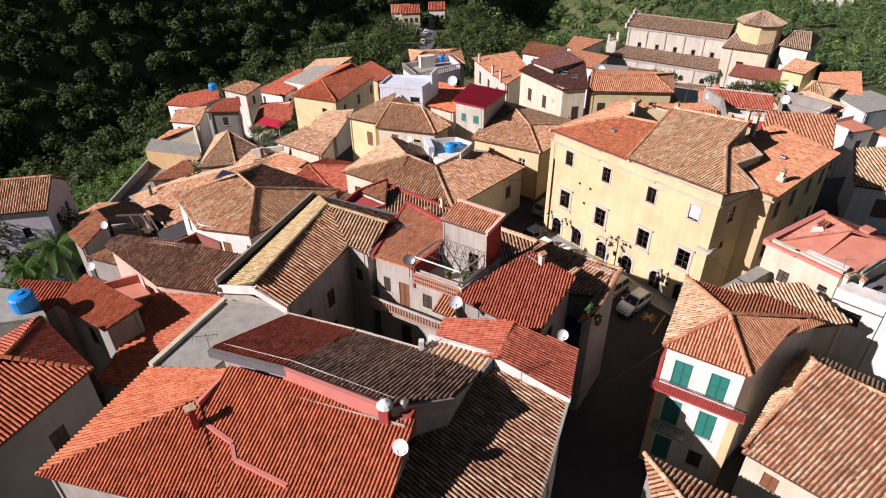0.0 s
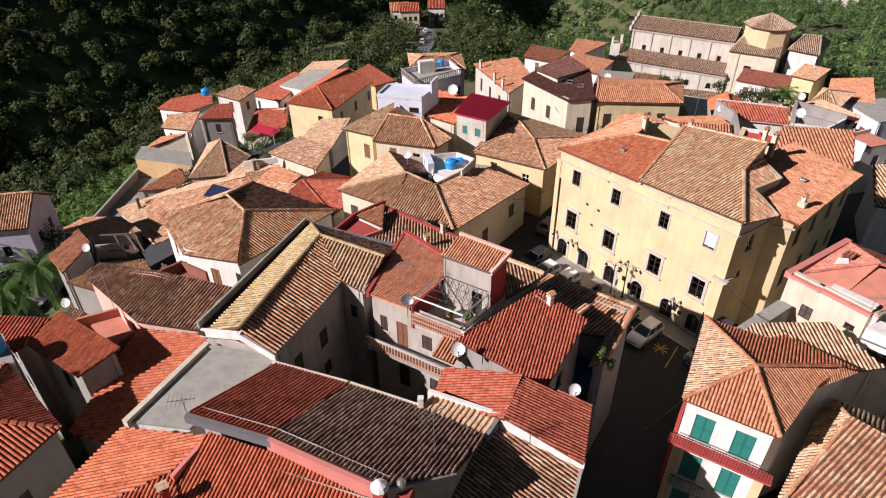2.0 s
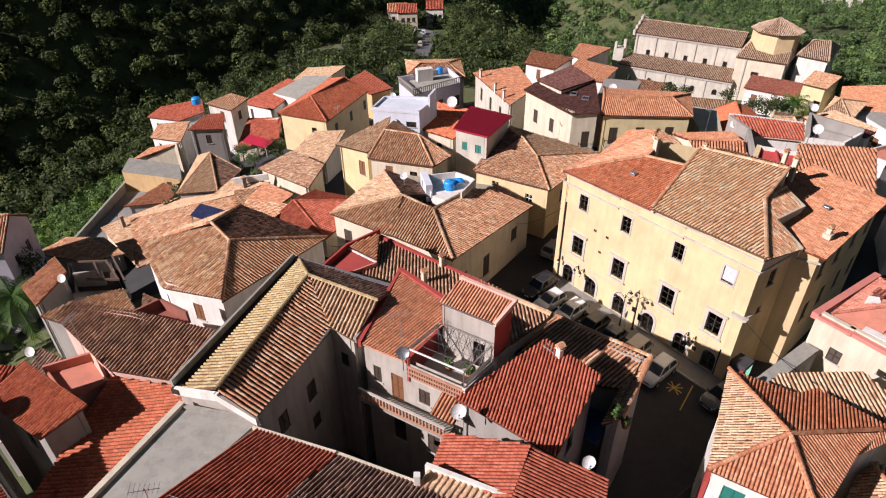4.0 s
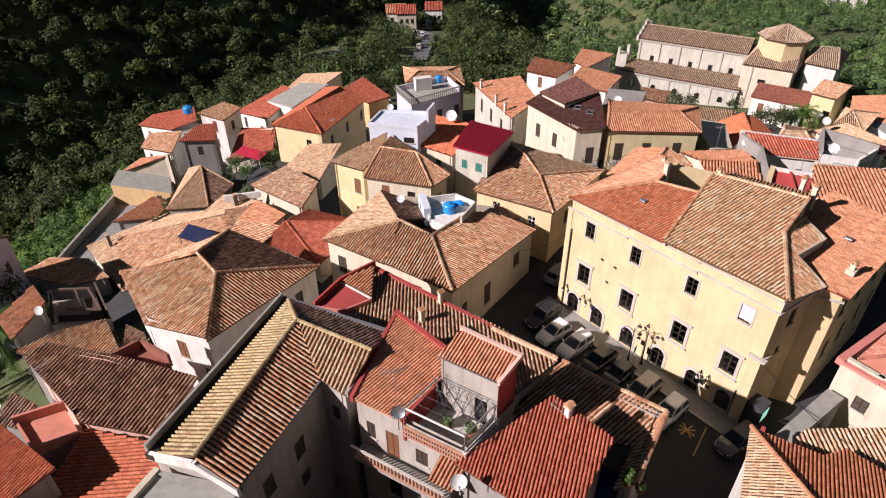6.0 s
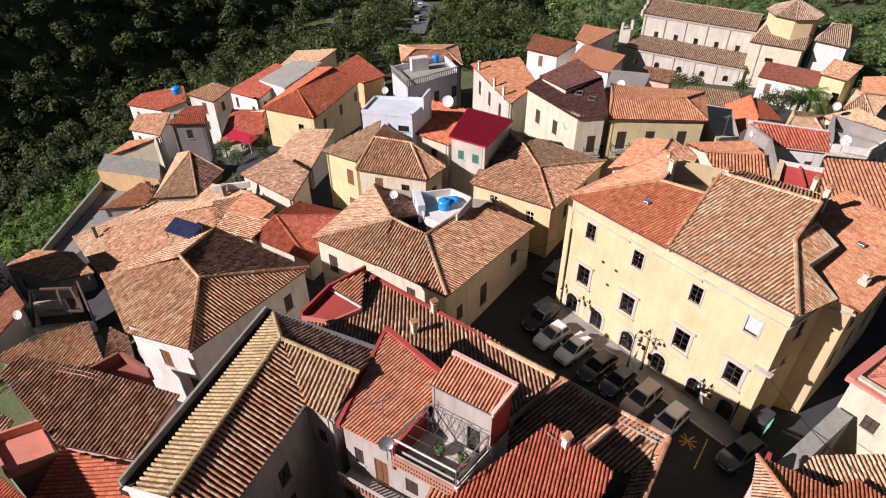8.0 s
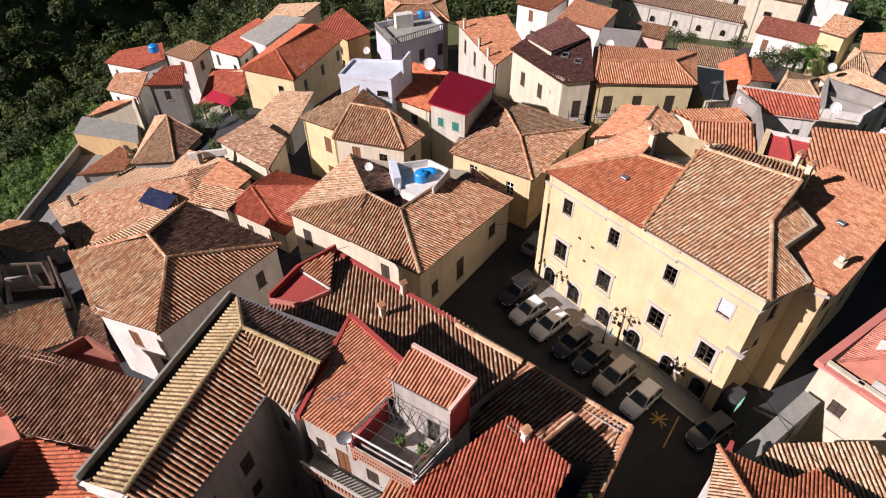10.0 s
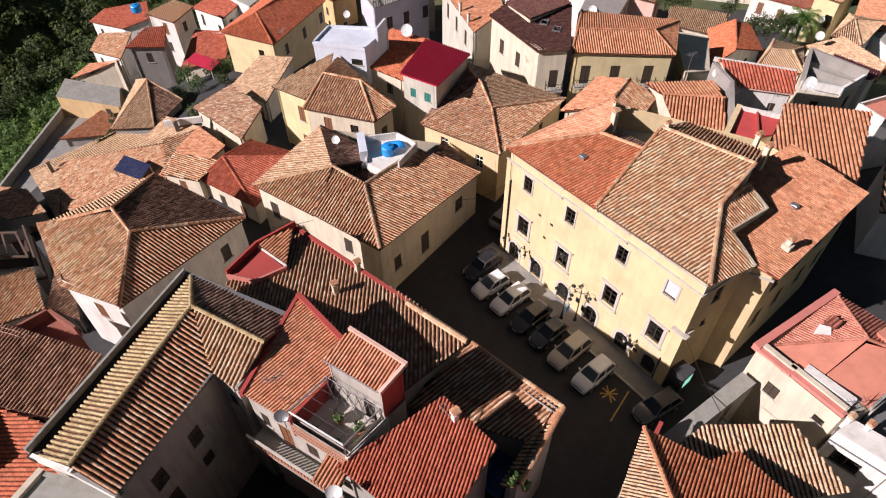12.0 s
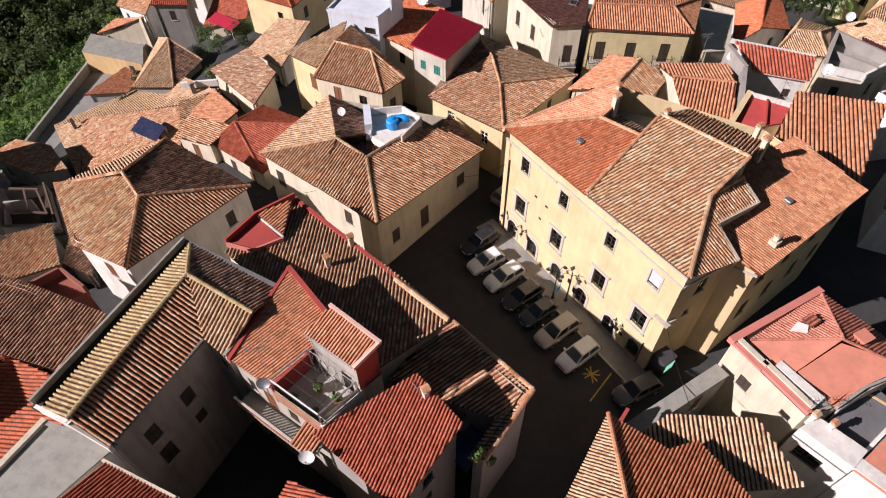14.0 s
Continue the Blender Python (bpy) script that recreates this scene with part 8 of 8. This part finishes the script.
palm(*(61.06, 113.21, -4.50), 3.2, 3.0, "green palm with arching fronds in a garden")
palm(*(59.36, 113.24, -4.50), 2.4, 2.4, "short green palm beside a taller one")
palm(*(-42.4, 59.3, -5.0), 5.4, 3.9, "green palm in a garden below the old roofs")
palm(*(-45.2, 57.0, -5.5), 4.6, 3.0, "small palm beside a larger palm")

# ---- cables, awning, yard ----
def cable(a, b, sag=0.5):
    a, b = Vector(a), Vector(b)
    root = thing("overhead_cable", *a, "thin black cable slung between two houses", "cable", "overhead cables")
    g = Geo()
    pts = [a.lerp(b, t) - a - Vector((0, 0, sag * 4 * t * (1 - t))) for t in np.linspace(0, 1, 13)]
    n = 5
    for p in pts:
        g.v += [(p.x + 0.022 * math.cos(k * 1.257), p.y + 0.012 * math.cos(k * 1.257), p.z + 0.022 * math.sin(k * 1.257)) for k in range(n)]
    g.f = [(n * i + k, n * i + (k + 1) % n, n * i + n + (k + 1) % n, n * i + n + k) for i in range(len(pts) - 1) for k in range(n)]
    g.to("wire", IRON, root)


for a, b in (((7.65, 62.77, 6.20), pz(0.2, -0.1, 8.2)), ((-10.20, 58.90, 6.40), (-3.67, 60.99, 6.00)), (pz(18.8, 0, 6.6), (23.54, 37.78, 10.20)), ((7.57, 26.60, 11.60), (14.63, 31.57, 10.90))):
    cable(a, b)
aw = thing("awning", *(-29.70, 104.32, -4.60), "crimson fabric awning over a terrace", "awning", rz=-30)
Geo().box(-2.6, -1.0, 0.0, 2.6, 1.0, 0.06).to("canopy", CRIMSON, aw, "", pose(0, 0, 0.6, 14, 0, 0))
for sx in (-2.5, 2.5):
    Geo().tube((sx, -0.9, -2.6), (sx, -0.9, 0.4), 0.04).to("post", WHITEM, aw)

# Unseen oaks, added to cast shade on the lilac house's wall.
for x, y, h in ((-63.0, 60.0, 14.0), (-61.0, 54.0, 14.0), (-58.0, 48.5, 13.0), (-66.0, 66.0, 13.0)):
    tree(x, y, ground_z(x, y), 4.2, h, "tall dark evergreen oak added out of view to shade the lilac house", LEAF, 2600)
for spec, r, h in (((-31.90, 102.48, -6.00), 1.7, 2.6), ((-28.82, 97.99, -5.00), 1.5, 2.4), ((-31.68, 97.73, -6.00), 1.5, 2.2), ((-26.09, 104.67, -6.00), 1.4, 2.2)):
    tree(*spec, r, h, "leafy shrub in a small yard between houses", OLIVE)

for x, y, h, r in ((-51.0, 56.0, 7.5, 2.8), (-47.5, 53.0, 6.0, 2.4), (-43.0, 51.0, 4.6, 1.9), (-49.5, 62.0, 8.0, 3.0), (-53.0, 59.0, 9.5, 3.0), (-41.5, 64.5, 5.0, 1.8)):
    tree(x, y, ground_z(x, y), r, h, "dense dark green tree in a shaded garden", LEAF, 1300)

# ---- clutter on the roof terrace and square ----
POTS = plain_mat("terracotta_pot", (0.36, 0.14, 0.07), 0.8)


def flower_pot(x, y, z, r, label):
    root = thing("flower_pot", x, y, z, label, "flower pot", "flower pots")
    Geo().tube((0, 0, 0), (0, 0, r * 1.5), r * 0.75, 12, r).tube((0, 0, r * 1.4), (0, 0, r * 1.6), r * 1.1, 12).to("pot", POTS, root)
    place("plant", quads_mesh("plant", leaf_cloud(np.array([(0, 0, r * 2.6)]), np.array([r * 1.7]), 90, 0.22, 0.9), SCRUB), root)


for a, b, r in ((4.4, 0.6, 0.2), (5.2, 1.9, 0.24), (6.0, 0.7, 0.18), (6.6, 2.0, 0.26), (7.0, 1.2, 0.2)):
    flower_pot(*tt(a, b, 11.0), r, "terracotta flower pot with a straggling green plant")
for p in ((11.32, 35.67, 9.00), (10.44, 35.45, 9.90), (10.63, 35.74, 10.00)):
    flower_pot(*p, 0.24, "terracotta flower pot on the yard wall")
